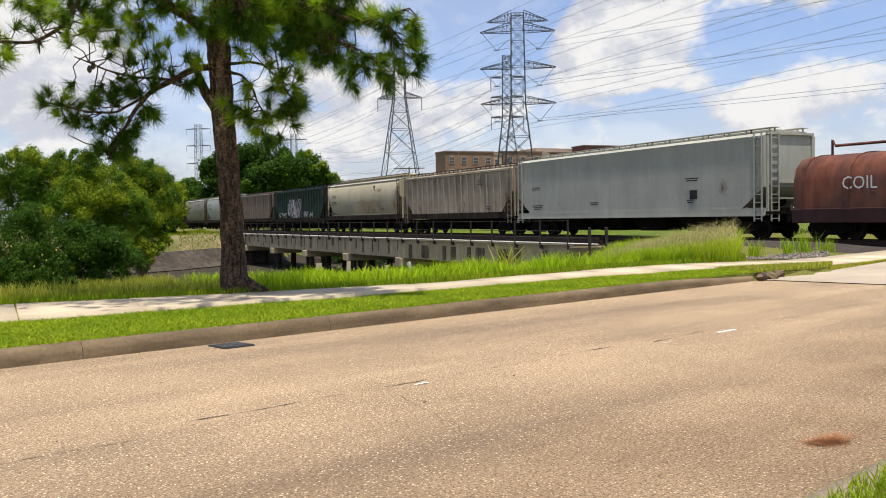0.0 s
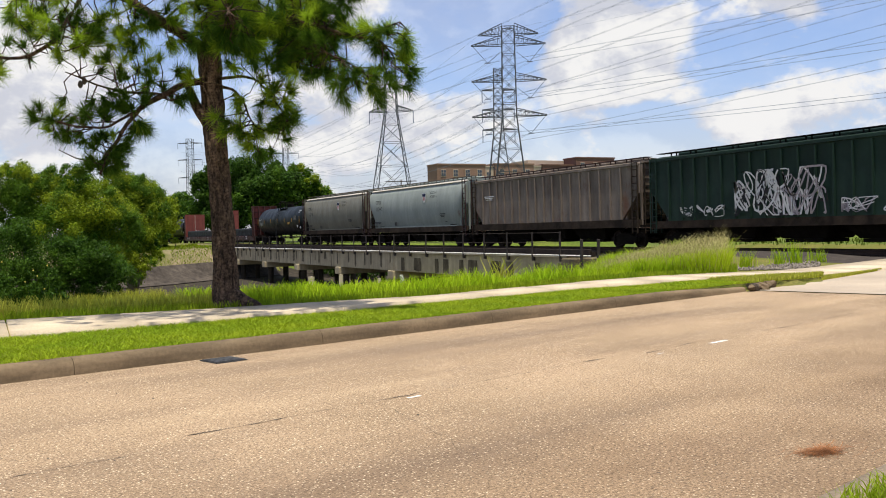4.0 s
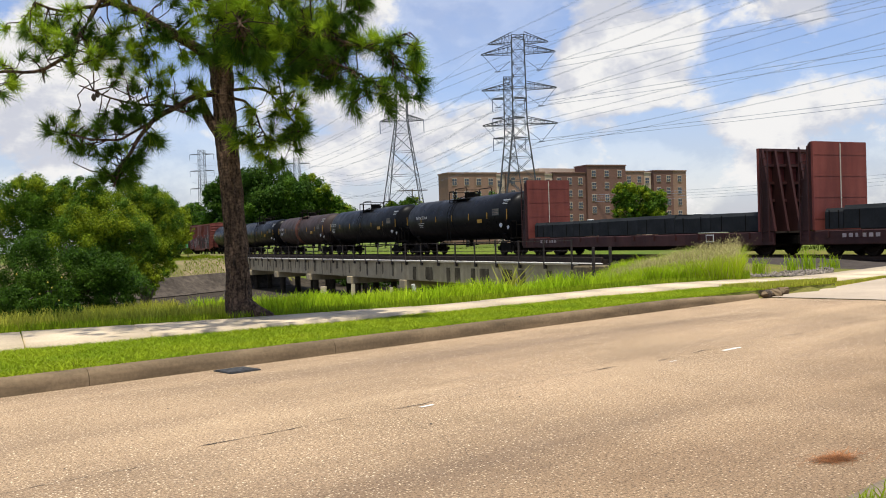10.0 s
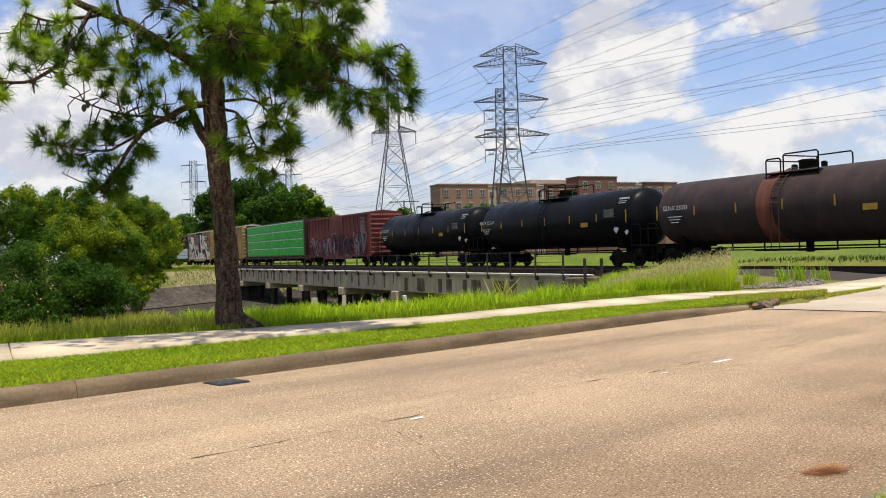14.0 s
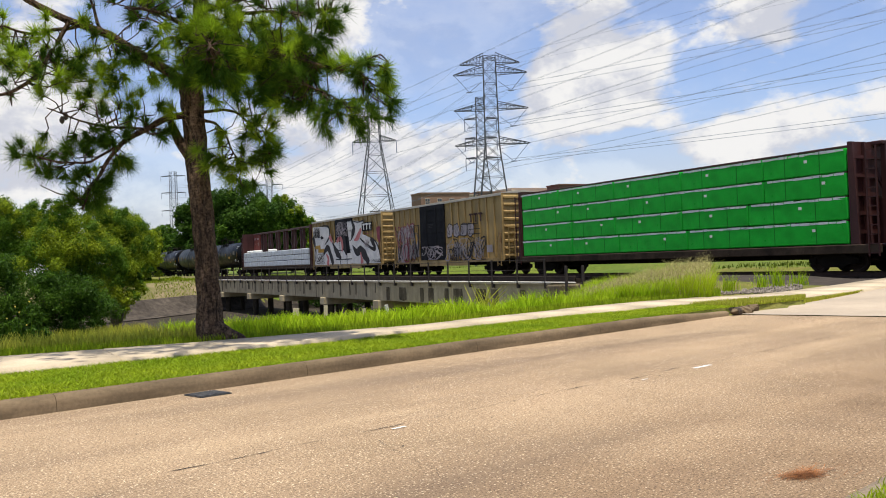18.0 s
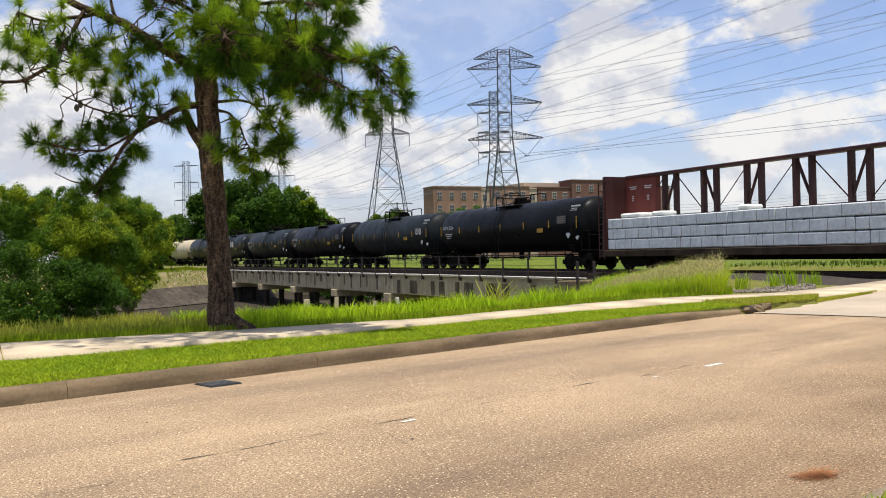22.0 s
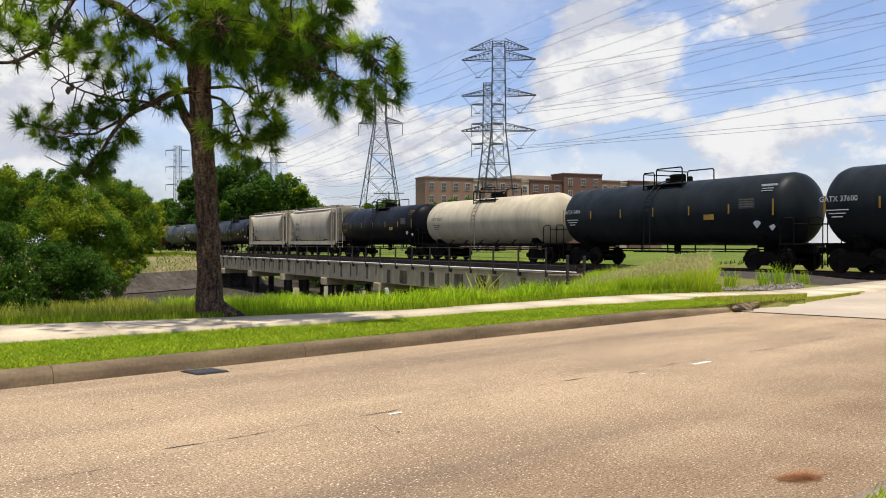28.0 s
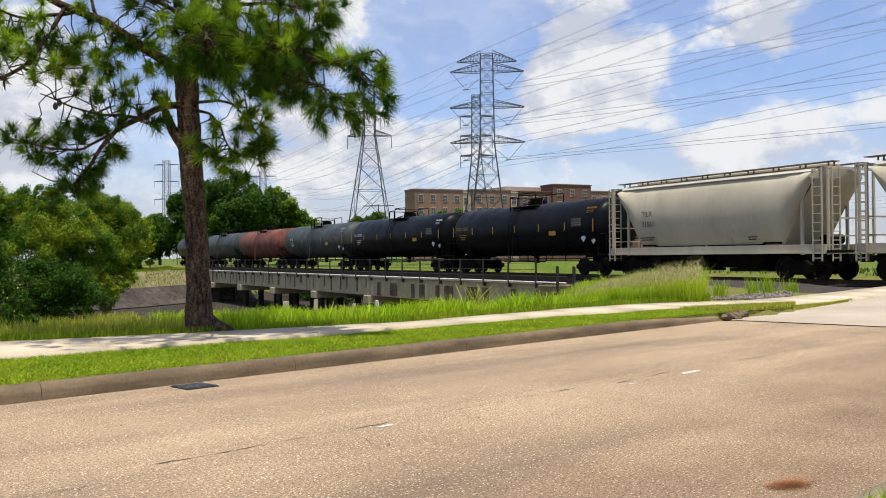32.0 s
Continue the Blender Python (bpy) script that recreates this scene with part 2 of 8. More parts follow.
M_TALL = mat("tall_grass_blades", (0.31, 0.47, 0.014), (0.44, 0.55, 0.024), 0.6, 0.6, bump=0, island=0.35, grain=0, through_light=0.4)
M_DRY = mat("dry_grass_blades", (0.38, 0.405, 0.042), (0.48, 0.46, 0.07), 0.6, 0.7, bump=0, island=0.3, grain=0, through_light=0.35)
M_SEED = mat("straw_seed_heads", (0.34, 0.30, 0.12), (0.44, 0.38, 0.17), 0.6, 0.8, bump=0, island=0.3, grain=0, through_light=0.35)
M_DIRT = mat("dry_bank_dirt", (0.23, 0.18, 0.105), (0.11, 0.112, 0.035), 0.35, 1.0, bump=0.4, bscale=6, grain=0.25)
M_FIELD = mat("far_field_grass", (0.070, 0.110, 0.012), (0.115, 0.140, 0.020), 0.12, 1.0, bump=0.3, bscale=3, grain=0.3)
M_BARK = mat("pine_bark", (0.135, 0.088, 0.057), (0.020, 0.014, 0.010), 18.0, 0.95, bump=1.0, bscale=26, grain=0.7, stretch=(1, 1, 0.28))
# Brighter needle copy: sunlight is put into its colour.
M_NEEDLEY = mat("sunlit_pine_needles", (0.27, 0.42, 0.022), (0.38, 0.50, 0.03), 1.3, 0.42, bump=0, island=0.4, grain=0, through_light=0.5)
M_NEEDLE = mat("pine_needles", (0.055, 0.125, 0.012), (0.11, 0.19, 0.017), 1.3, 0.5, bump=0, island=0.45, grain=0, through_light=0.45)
M_LEAFK = mat("deep_green_leaves", (0.030, 0.075, 0.008), (0.055, 0.110, 0.010), 0.6, 0.5, bump=0, island=0.5, grain=0, through_light=0.35)
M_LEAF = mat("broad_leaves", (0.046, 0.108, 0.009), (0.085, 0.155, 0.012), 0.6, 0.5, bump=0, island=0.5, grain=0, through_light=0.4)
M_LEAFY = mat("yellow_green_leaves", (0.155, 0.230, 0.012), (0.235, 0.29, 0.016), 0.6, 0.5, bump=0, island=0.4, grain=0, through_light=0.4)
M_LEAFD = mat("dark_tree_leaves", (0.026, 0.066, 0.008), (0.050, 0.100, 0.011), 0.3, 0.55, bump=0, island=0.5, grain=0, through_light=0.3)
M_WOOD = mat("grey_branch_wood", (0.12, 0.10, 0.08), (0.08, 0.065, 0.05), 4, 0.95, bump=0.5)
M_STEEL = mat("galvanised_lattice_steel", (0.08, 0.086, 0.092), (0.055, 0.06, 0.066), 0.8, 0.7, metal=0.0, bump=0.05)
M_WIRE = mat("aluminium_cable", (0.20, 0.23, 0.30), (0.17, 0.20, 0.27), 1, 0.6, metal=0.0, bump=0)
M_RAIL = mat("rusty_rail_steel", (0.060, 0.036, 0.026), (0.036, 0.024, 0.019), 4, 0.7, bump=0.2)
M_TIE = mat("creosoted_tie_wood", (0.045, 0.034, 0.027), (0.026, 0.020, 0.017), 3, 0.95, bump=0.5)
M_BALLAST = mat("grey_ballast_stone", (0.21, 0.18, 0.15), (0.11, 0.095, 0.08), 3, 0.95, bump=0.6, bscale=18, island=0.4, grain=0.3)
M_BALLASTD = mat("oil_stained_ballast", (0.060, 0.049, 0.040), (0.032, 0.026, 0.022), 3, 0.95, bump=0.6, bscale=18, island=0.4, grain=0.3)
M_HANDRAIL = mat("rusted_handrail_steel", (0.055, 0.045, 0.038), (0.035, 0.030, 0.027), 3, 0.7, bump=0.1)
M_WHITE = mat("white_road_paint", (0.72, 0.70, 0.64), (0.55, 0.52, 0.47), 6, 0.8, bump=0.3, bscale=90, grain=0.25)
M_IRON = mat("cast_iron_grate", (0.06, 0.062, 0.065), (0.04, 0.042, 0.045), 5, 0.6, bump=0.2)
M_BRICK = mat("tan_brick_wall", (0.27, 0.168, 0.120), (0.23, 0.142, 0.100), 0.12, 0.95, bump=0.05, bscale=3, grain=0.12)
M_BRICKD = mat("brown_brick_wall", (0.17, 0.095, 0.075), (0.145, 0.08, 0.062), 0.12, 0.95, bump=0.05, bscale=3, grain=0.12)
M_STUCCO = mat("cream_stucco", (0.46, 0.37, 0.28), (0.40, 0.32, 0.245), 0.1, 0.9, bump=0)
M_GLASS = mat("dark_window_glass", (0.05, 0.06, 0.075), (0.035, 0.045, 0.06), 0.5, 0.12, bump=0, grain=0, spec=0.6)
M_FLOWER = mat("pale_yellow_petals", (0.62, 0.50, 0.08), (0.55, 0.46, 0.10), 8, 0.7, bump=0, through_light=0.2)
M_STRAW = mat("brown_pine_straw", (0.34, 0.145, 0.055), (0.17, 0.07, 0.03), 6, 0.8, bump=0, island=0.35, grain=0)
M_CRACK = mat("dark_crack_filler", (0.06, 0.048, 0.038), (0.10, 0.08, 0.062), 5, 0.9, bump=0.3)
M_WATER = mat("dark_creek_water", (0.03, 0.034, 0.024), (0.045, 0.045, 0.03), 0.5, 0.12, bump=0.15, bscale=4, grain=0)


# ------------------------------------------------------------------ mesh building
class Build:
    """Collects simple solids into one mesh."""

    def __init__(self):
        self.v, self.f = [], []

    def add(self, verts, faces):
        o = len(self.v)
        self.v.extend([tuple(p) for p in verts])
        self.f.extend([tuple(i + o for i in f) for f in faces])
        return self

    def box(self, c, s, m=None):
        x, y, z = s[0] / 2, s[1] / 2, s[2] / 2
        pts = [Vector((a, b, d)) for a in (-x, x) for b in (-y, y) for d in (-z, z)]
        if m is not None:
            pts = [m @ p for p in pts]
        pts = [p + Vector(c) for p in pts]
        return self.add(pts, [(0, 1, 3, 2), (4, 6, 7, 5), (0, 4, 5, 1), (2, 3, 7, 6), (0, 2, 6, 4), (1, 5, 7, 3)])

    def bevel_box(self, c, s, b=0.02):
        """A box with chamfered long edges (12 edges)."""
        hx, hy, hz = s[0] / 2, s[1] / 2, s[2] / 2
        b = min(b, hx * 0.9, hy * 0.9, hz * 0.9)
        prof = [(-hx + b, -hz), (hx - b, -hz), (hx, -hz + b), (hx, hz - b), (hx - b, hz), (-hx + b, hz), (-hx, hz - b), (-hx, -hz + b)]
        inner = [(x * (hx - b) / hx, z * (hz - b) / hz) for x, z in prof]
        rings = [(-hy, inner), (-hy + b, prof), (hy - b, prof), (hy, inner)]
        vs = [(c[0] + x, c[1] + y, c[2] + z) for y, pr in rings for x, z in pr]
        fs = [tuple(range(7, -1, -1)), tuple(range(24, 32))]
        for r in range(3):
            for i in range(8):
                j = (i + 1) % 8
                fs.append((r * 8 + i, r * 8 + j, r * 8 + 8 + j, r * 8 + 8 + i))
        return self.add(vs, [f[::-1] for f in fs])

    def prism(self, poly, axis, a, b):
        """poly: 2D points in the plane across axis ('x': (y,z), 'y': (x,z), 'z': (x,y)), from a to b along it."""
        n = len(poly)

        def p3(q, d):
            return (d, q[0], q[1]) if axis == "x" else (q[0], d, q[1]) if axis == "y" else (q[0], q[1], d)
        vs = [p3(q, a) for q in poly] + [p3(q, b) for q in poly]
        fs = [tuple(range(n)), tuple(range(2 * n - 1, n - 1, -1))]
        fs += [(i, i + n, (i + 1) % n + n, (i + 1) % n) for i in range(n)]
        return self.add(vs, fs)

    def rod(self, a, b, r, n=6, r2=None):
        return self.tube([a, b], [r, r if r2 is None else r2], n)

    def tube(self, path, radii, n=6, cap=True):
        path = [Vector(p) for p in path]
        vs, fs = [], []
        ref = Vector((0.13, 0.21, 1)).normalized()
        for i, p in enumerate(path):
            d = (path[min(i + 1, len(path) - 1)] - path[max(i - 1, 0)]).normalized()
            k = ref if abs(d.dot(ref)) < 0.93 else Vector((1, 0.2, 0.1)).normalized()
            u = d.cross(k).normalized()
            w = d.cross(u)
            for j in range(n):
                a = 2 * math.pi * j / n
                vs.append(p + (u * math.cos(a) + w * math.sin(a)) * radii[i])
        for i in range(len(path) - 1):
            for j in range(n):
                k = (j + 1) % n
                fs.append((i * n + j, i * n + k, i * n + n + k, i * n + n + j))
        if cap:
            fs += [tuple(range(n - 1, -1, -1)), tuple(range(len(vs) - n, len(vs)))]
        return self.add(vs, fs)

    def lathe(self, prof, c, axis="y", n=24):
        """prof: (distance along axis, radius); closed at both ends."""
        vs, fs = [], []
        for d, r in prof:
            for j in range(n):
                a = 2 * math.pi * j / n
                s, t = r * math.cos(a), r * math.sin(a)
                q = (s, d, t) if axis == "y" else (d, s, t) if axis == "x" else (s, t, d)
                vs.append((c[0] + q[0], c[1] + q[1], c[2] + q[2]))
        for i in range(len(prof) - 1):
            for j in range(n):
                k = (j + 1) % n
                fs.append((i * n + j, i * n + k, i * n + n + k, i * n + n + j))
        fs += [tuple(range(n - 1, -1, -1)), tuple(range(len(vs) - n, len(vs)))]
        return self.add(vs, fs)

    def mesh(self, name, material, smooth=False):
        me = bpy.data.meshes.new(name)
        me.from_pydata(self.v, [], self.f)
        me.materials.append(material)
        bm = bmesh.new()
        bm.from_mesh(me)
        bmesh.ops.recalc_face_normals(bm, faces=bm.faces)
        bm.to_mesh(me)
        bm.free()
        if smooth:
            me.shade_smooth()
            me.set_sharp_from_angle(angle=radians(38))
        me.update()
        return me


def part(name, b, material, parent, label="", smooth=False, at=None):
    """One mesh object under a thing or a part. b: a Build, or a mesh that is shared."""
    me = b.mesh(name, material, smooth) if isinstance(b, Build) else b
    ob = new(name, me)
    ob.parent = parent
    if at is not None:
        ob.location = at
    if label:
        ob["label"] = label
    return ob


def thing(name, label, category, group="", kind="", at=(0, 0, 0), rz=0.0):
    ob = new(name)
    ob.empty_display_size = 0.3
    ob.location, ob.rotation_euler = at, (0, 0, radians(rz))
    return tagged(ob, label, category, group, kind)


def solid(name, b, material, label="", category="", group="", kind="", smooth=False):
    return tagged(new(name, b.mesh(name, material, smooth) if isinstance(b, Build) else b), label, category, group, kind)


def raw_mesh(name, verts, faces, material):
    """Large leaf and blade meshes straight from arrays; all faces have the same corner count."""
    verts, faces = np.asarray(verts, dtype=np.float32), np.asarray(faces, dtype=np.int32)
    me = bpy.data.meshes.new(name)
    k = faces.shape[1]
    me.vertices.add(len(verts))
    me.vertices.foreach_set("co", verts.ravel())
    me.loops.add(faces.size)
    me.loops.foreach_set("vertex_index", faces.ravel())
    me.polygons.add(len(faces))
    me.polygons.foreach_set("loop_start", np.arange(0, faces.size, k, dtype=np.int32))
    me.polygons.foreach_set("loop_total", np.full(len(faces), k, dtype=np.int32))
    me.materials.append(material)
    me.update(calc_edges=True)
    return me


# ------------------------------------------------------------------ plan
RAIL_Z, TRACK_X = 0.28, 30.75
TH = radians(17.6)                                   # the road's turn against the world's x axis
RD, RN = Vector((math.cos(TH), math.sin(TH), 0)), Vector((-math.sin(TH), math.cos(TH), 0))
KERB_N, NEAR_N = 9.15, 2.1                          # far and near kerb lines, measured across the road
BRIDGE_Y0, BRIDGE_Y1 = 40.5, 121.0


def smooth(a, b, x):
    t = min(max((x - a) / (b - a), 0.0), 1.0)
    return t * t * (3 - 2 * t)


def road_pos(p, n, z=0.0):
    q = RD * p + RN * n
    return Vector((q.x, q.y, z))


def road_z(x, y):
    return 0.25 * smooth(15.0, 28.5, x) - 0.03 * smooth(36.0, 60.0, x)


def lerp_line(pts, x):
    for (x0, y0), (x1, y1) in zip(pts, pts[1:]):
        if x <= x1:
            return y0 + (y1 - y0) * (x - x0) / (x1 - x0)
    (x0, y0), (x1, y1) = pts[-2:]
    return y0 + (y1 - y0) * (x - x0) / (x1 - x0)


WALK_NEAR = [(-60, -5.2), (0, 12.45), (5, 13.35), (11, 15.0), (14, 15.4), (17, 15.75), (20, 16.0), (27, 18.2), (60, 27.8)]
WALK_FAR = [(-60, -3.0), (0, 14.75), (3.2, 14.6), (7, 14.8), (11.6, 16.35), (16.4, 17.5), (27, 19.4), (60, 29.8)]


def ground_z(x, y):
    n = -x * math.sin(TH) + y * math.cos(TH)
    base = road_z(x, y)
    if n < NEAR_N - 0.15:
        return base + 0.02 + 0.10 * (1 - smooth(NEAR_N - 0.9, NEAR_N - 0.1, n)) + 0.02 * noise.noise((x * 0.6, y * 0.6, 0))
    p = x * math.cos(TH) + y * math.sin(TH)
    if n < KERB_N + 0.12 and p < 17.3:
        return base - 0.12
    if n < KERB_N + 0.05 + 1.6 * smooth(20.5, 25, p) and p < 60:
        return base - 0.02
    wf = lerp_line(WALK_FAR, x)
    z = base + 0.15 - 0.13 * smooth(14.5, 20.5, x) * (1 - smooth(wf + 1.5, wf + 4.5, y)) * (x < 29)
    z += 0.02 * noise.noise((x * 0.7, y * 0.7, 3))
    away = y - wf
    # creek channel, across the track under the bridge
    d_ahead, across = 0.44 * x + 0.898 * y, 0.898 * x - 0.44 * y
    ratio = across / max(d_ahead, 1.0)
    near_edge = 24.0 + 24 * smooth(0.13, 0.23, ratio)
    far_edge = 111.0 + 0.55 * (x - 12)
    far_edge = min(max(far_edge, 99.0), 126.0)
    dip = smooth(near_edge, near_edge + 8, d_ahead) * (1 - smooth(far_edge - 9, far_edge, y))
    z -= 4.2 * dip
    if away > 0 and dip < 1:
        z -= 0.42 * smooth(0.2, 4.5, away) * (1 - dip) * (1 - smooth(0.16, 0.28, ratio))
    # railway embankment
    d = abs(x - TRACK_X)
    if y < 60 or y > 100:
        k = (1 - smooth(2.4, 5.2, d)) * (1 - dip)
        z = z * (1 - k) + (RAIL_Z - 0.42) * k
    if y > far_edge:
        z += 0.45 * smooth(far_edge, far_edge + 6, y) * (1 - smooth(2.4, 7, d))
    return z


def axis_steps(parts):
    out = []
    for a, b, s in parts:
        out += list(np.arange(a, b, s))
    return out + [parts[-1][1]]


def ground():
    xs = axis_steps([(-3000, -300, 450), (-300, -60, 40), (-60, -16, 6), (-16, 40, 0.5), (40, 70, 3), (70, 300, 30), (300, 3000, 450)])
    ys = axis_steps([(-3000, -300, 450), (-300, -40, 40), (-40, -4, 4), (-4, 34, 0.4), (34, 140, 1.0), (140, 300, 16), (300, 4200, 420)])
    def sunk(x, y):
        p, n = x * math.cos(TH) + y * math.sin(TH), -x * math.sin(TH) + y * math.cos(TH)
        return KERB_N - 0.7 < n < KERB_N + 0.5 and p < 17.0          # soil stays below the kerb's foot

    vs = [(x, y, (-0.12 if sunk(x, y) else ground_z(x, y)) if abs(x) < 80 and -60 < y < 160 else 0.1) for y in ys for x in xs]
    w = len(xs)
    fs = [(j * w + i, j * w + i + 1, j * w + w + i + 1, j * w + w + i) for j in range(len(ys) - 1) for i in range(w - 1)]
    me = raw_mesh("ground", vs, fs, M_SOIL)
    me.materials.append(M_FIELD)
    me.materials.append(M_SHADE)
    me.materials.append(M_WATER)
    me.materials.append(M_DIRT)
    me.materials.append(M_BALLASTD)
    idx = []
    for f in fs:
        x, y = vs[f[0]][0], vs[f[0]][1]
        z = vs[f[0]][2]
        k = 1 if (x > TRACK_X + 4.5 or y > 140 or x < -40) else 0
        # creek bed gets the near-black colour that paints the under-bridge shade
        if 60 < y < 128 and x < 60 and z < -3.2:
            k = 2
        if 22.0 < x < TRACK_X + 3 and y < 42:
            k = 5 if y > 18.5 and (x > 23.6 or y < 31) else 4
        if 92 < y < 140 and -5 < x < TRACK_X - 2 and z >= -3.2:
            k = 4
        if z < -3.9 and 30 < y < 60:
            k = 3
        idx.append(k)
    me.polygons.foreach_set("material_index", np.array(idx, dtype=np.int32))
    me.shade_smooth()
    tagged(new("ground", me), "lawn, creek bank and field ground", "ground", kind="structure")
    # paved lining of the far creek slope
    vs, fs, nx, ny = [], [], 61, 13
    for i in range(nx):
        x = 4 + i * 0.5
        edge = min(max(111.0 + 0.55 * (x - 12), 99.0), 126.0) - 0.9 + 0.15 * noise.noise((x * 0.4, 0, 3))
        for j in range(ny):
            y = edge - 8.1 + 4.6 * j / (ny - 1)
            vs.append((x, y, ground_z(x, y) + 0.10))
    for i in range(nx - 1):
        fs += [(i * ny + j, (i + 1) * ny + j, (i + 1) * ny + j + 1, i * ny + j + 1) for j in range(ny - 1)]
    lining = raw_mesh("pavement_slope", vs, fs, M_PAVING)
    lining.shade_smooth()
    tagged(new("pavement_slope", lining), "dark grey paved lining of the far creek slope", "paving", kind="structure")


def strip_mesh(name, line_a, line_b, z_of, material, thick=0.0):
    """A ribbon between two lines of (x, y), with optional side skirts."""
    vs, fs = [], []
    for (ax, ay), (bx, by) in zip(line_a, line_b):
        vs += [(ax, ay, z_of(ax, ay)), (bx, by, z_of(bx, by))]
    n = len(line_a)
    for i in range(n - 1):
        fs.append((2 * i, 2 * i + 2, 2 * i + 3, 2 * i + 1))
    if thick:
        o = len(vs)
        vs += [(x, y, z - thick) for x, y, z in vs]
        for i in range(n - 1):
            fs.append((2 * i, 2 * i + o, 2 * i + 2 + o, 2 * i + 2))
            fs.append((2 * i + 1, 2 * i + 3, 2 * i + 3 + o, 2 * i + 1 + o))
        fs += [(0, 1, 1 + o, o), (2 * n - 2, 2 * n - 2 + o, 2 * n - 1 + o, 2 * n - 1)]
    return raw_mesh(name, vs, fs, material)


def road():
    ps = list(np.arange(-320, -40, 20)) + list(np.arange(-40, 17.61, 1.2))
    a, b = [tuple(road_pos(p, NEAR_N - 0.45)[:2]) for p in ps], [tuple(road_pos(p, KERB_N + 0.02)[:2]) for p in ps]
    tagged(new("road", strip_mesh("road", a, b, road_z, M_ROAD)), "sun-bleached tan worn asphalt two-lane road", "road", kind="structure")
    ps = list(np.arange(17.65, 60, 1.0)) + list(np.arange(60, 400, 20))
    wide = [0.03 + 1.6 * smooth(20.5, 25, p) for p in ps]
    a, b = [tuple(road_pos(p, NEAR_N - 1)[:2]) for p in ps], [tuple(road_pos(p, KERB_N + w)[:2]) for p, w in zip(ps, wide)]
    tagged(new("pavement_crossing", strip_mesh("pavement_crossing", a, b, lambda x, y: road_z(x, y) + 0.012, M_CONCGREY)),
           "grey concrete road slabs before the level crossing", "pavement", kind="structure")
    # pale drive across the field beyond the track
    a, b = [(34.6, 34.6), (48, 46.5), (65.5, 62), (130, 119)], [(34.6, 27.2), (48, 37.2), (65.5, 51), (130, 101)]
    tagged(new("pavement_drive", strip_mesh("pavement_drive", b, a, lambda x, y: ground_z(x, y) + 0.04, M_CONC)), "pale concrete drive across the field", "drive", kind="structure")
    # sidewalk slabs with joints
    xs = list(np.arange(-40, 27.0, 1.55))
    holder = thing("sidewalk", "pale concrete sidewalk of jointed slabs", "sidewalk", kind="structure")
    for x0, x1 in zip(xs, xs[1:]):
        cuts = [x0 + 0.012, (x0 + x1) / 2, x1 - 0.012]
        tilt = random.uniform(-0.006, 0.006)
        me = strip_mesh("slab", [(x, lerp_line(WALK_NEAR, x)) for x in cuts], [(x, lerp_line(WALK_FAR, x)) for x in cuts],
                        lambda x, y: road_z(x, y) + 0.215 + tilt - 0.165 * smooth(14, 20.5, x), M_CONC, 0.12)
        part("slab", me, M_CONC, holder)
    # far kerb: rounded top, one casting between two joints
    holder = thing("kerb", "weathered brown concrete kerb along the road", "kerb", kind="structure")
    prof = [(0.0, -0.10), (0.008, 0.08), (0.022, 0.125), (0.05, 0.158), (0.09, 0.17), (0.15, 0.172), (0.15, -0.10)]
    p = -42.0
    while p < 17.35:
        q = min(p + 3.05, 17.35)
        vs, fs, n = [], [], len(prof)
        steps = [p + 0.003 + (q - p - 0.006) * i / 4 for i in range(5)]
        for s in steps:
            drop = 0.22 * smooth(14.5, 17.3, s)
            jit = 0.006 * noise.noise((s * 2.1, 0, 7))
            for dn, z in prof:
                vs.append(road_pos(s, KERB_N + dn + jit * (z > 0), z * (1 - drop * 2) if z > 0 else z))
        for i in range(4):
            fs += [(i * n + k, i * n + n + k, i * n + n + (k + 1) % n, i * n + (k + 1) % n) for k in range(n)]
        fs += [tuple(range(n)), tuple(range(5 * n - 1, 4 * n - 1, -1))]
        part("kerb_section", Build().add(vs, fs), M_KERB, holder, smooth=True)
        p = q
    # crumbled end of the kerb
    rnd = random.Random(4)
    heap = thing("broken_kerb", "broken dark kerb pieces at the crossing", "rubble", at=(0, 0, 0))
    for i in range(9):
        b = Build()
        pos = road_pos(17.45 + i * 0.13 + rnd.uniform(-0.05, 0.05), KERB_N + rnd.uniform(-0.10, 0.18), 0.07)
        s = (rnd.uniform(0.14, 0.34), rnd.uniform(0.12, 0.26), rnd.uniform(0.10, 0.2))
        b.bevel_box((0, 0, 0), s, 0.04)
        b.v = [tuple(Matrix.Rotation(rnd.random() * 0.1, 3, "X") @ Vector((x * (1 + rnd.uniform(-.2, .2)), y * (1 + rnd.uniform(-.2, .2)), z))) for x, y, z in b.v]
        ob = part("chunk", b, M_CRACK if i % 2 else M_KERB, heap)
        ob.matrix_basis = Matrix.Translation(pos) @ pose(0, 0, 0, rnd.uniform(-14, 14), rnd.uniform(-14, 14), rnd.uniform(0, 90))
    # near gutter strip, flush and partly overgrown
    ps = list(np.arange(-16, 16.1, 1.0))
    a, b = [tuple(road_pos(p, NEAR_N - 0.34)[:2]) for p in ps], [tuple(road_pos(p, NEAR_N - 0.12)[:2]) for p in ps]
    tagged(new("gutter_near", strip_mesh("gutter_near", a, b, lambda x, y: road_z(x, y) + 0.016, M_GUTTER, 0.03)), "grey concrete gutter strip beside the lawn", "gutter", kind="structure")


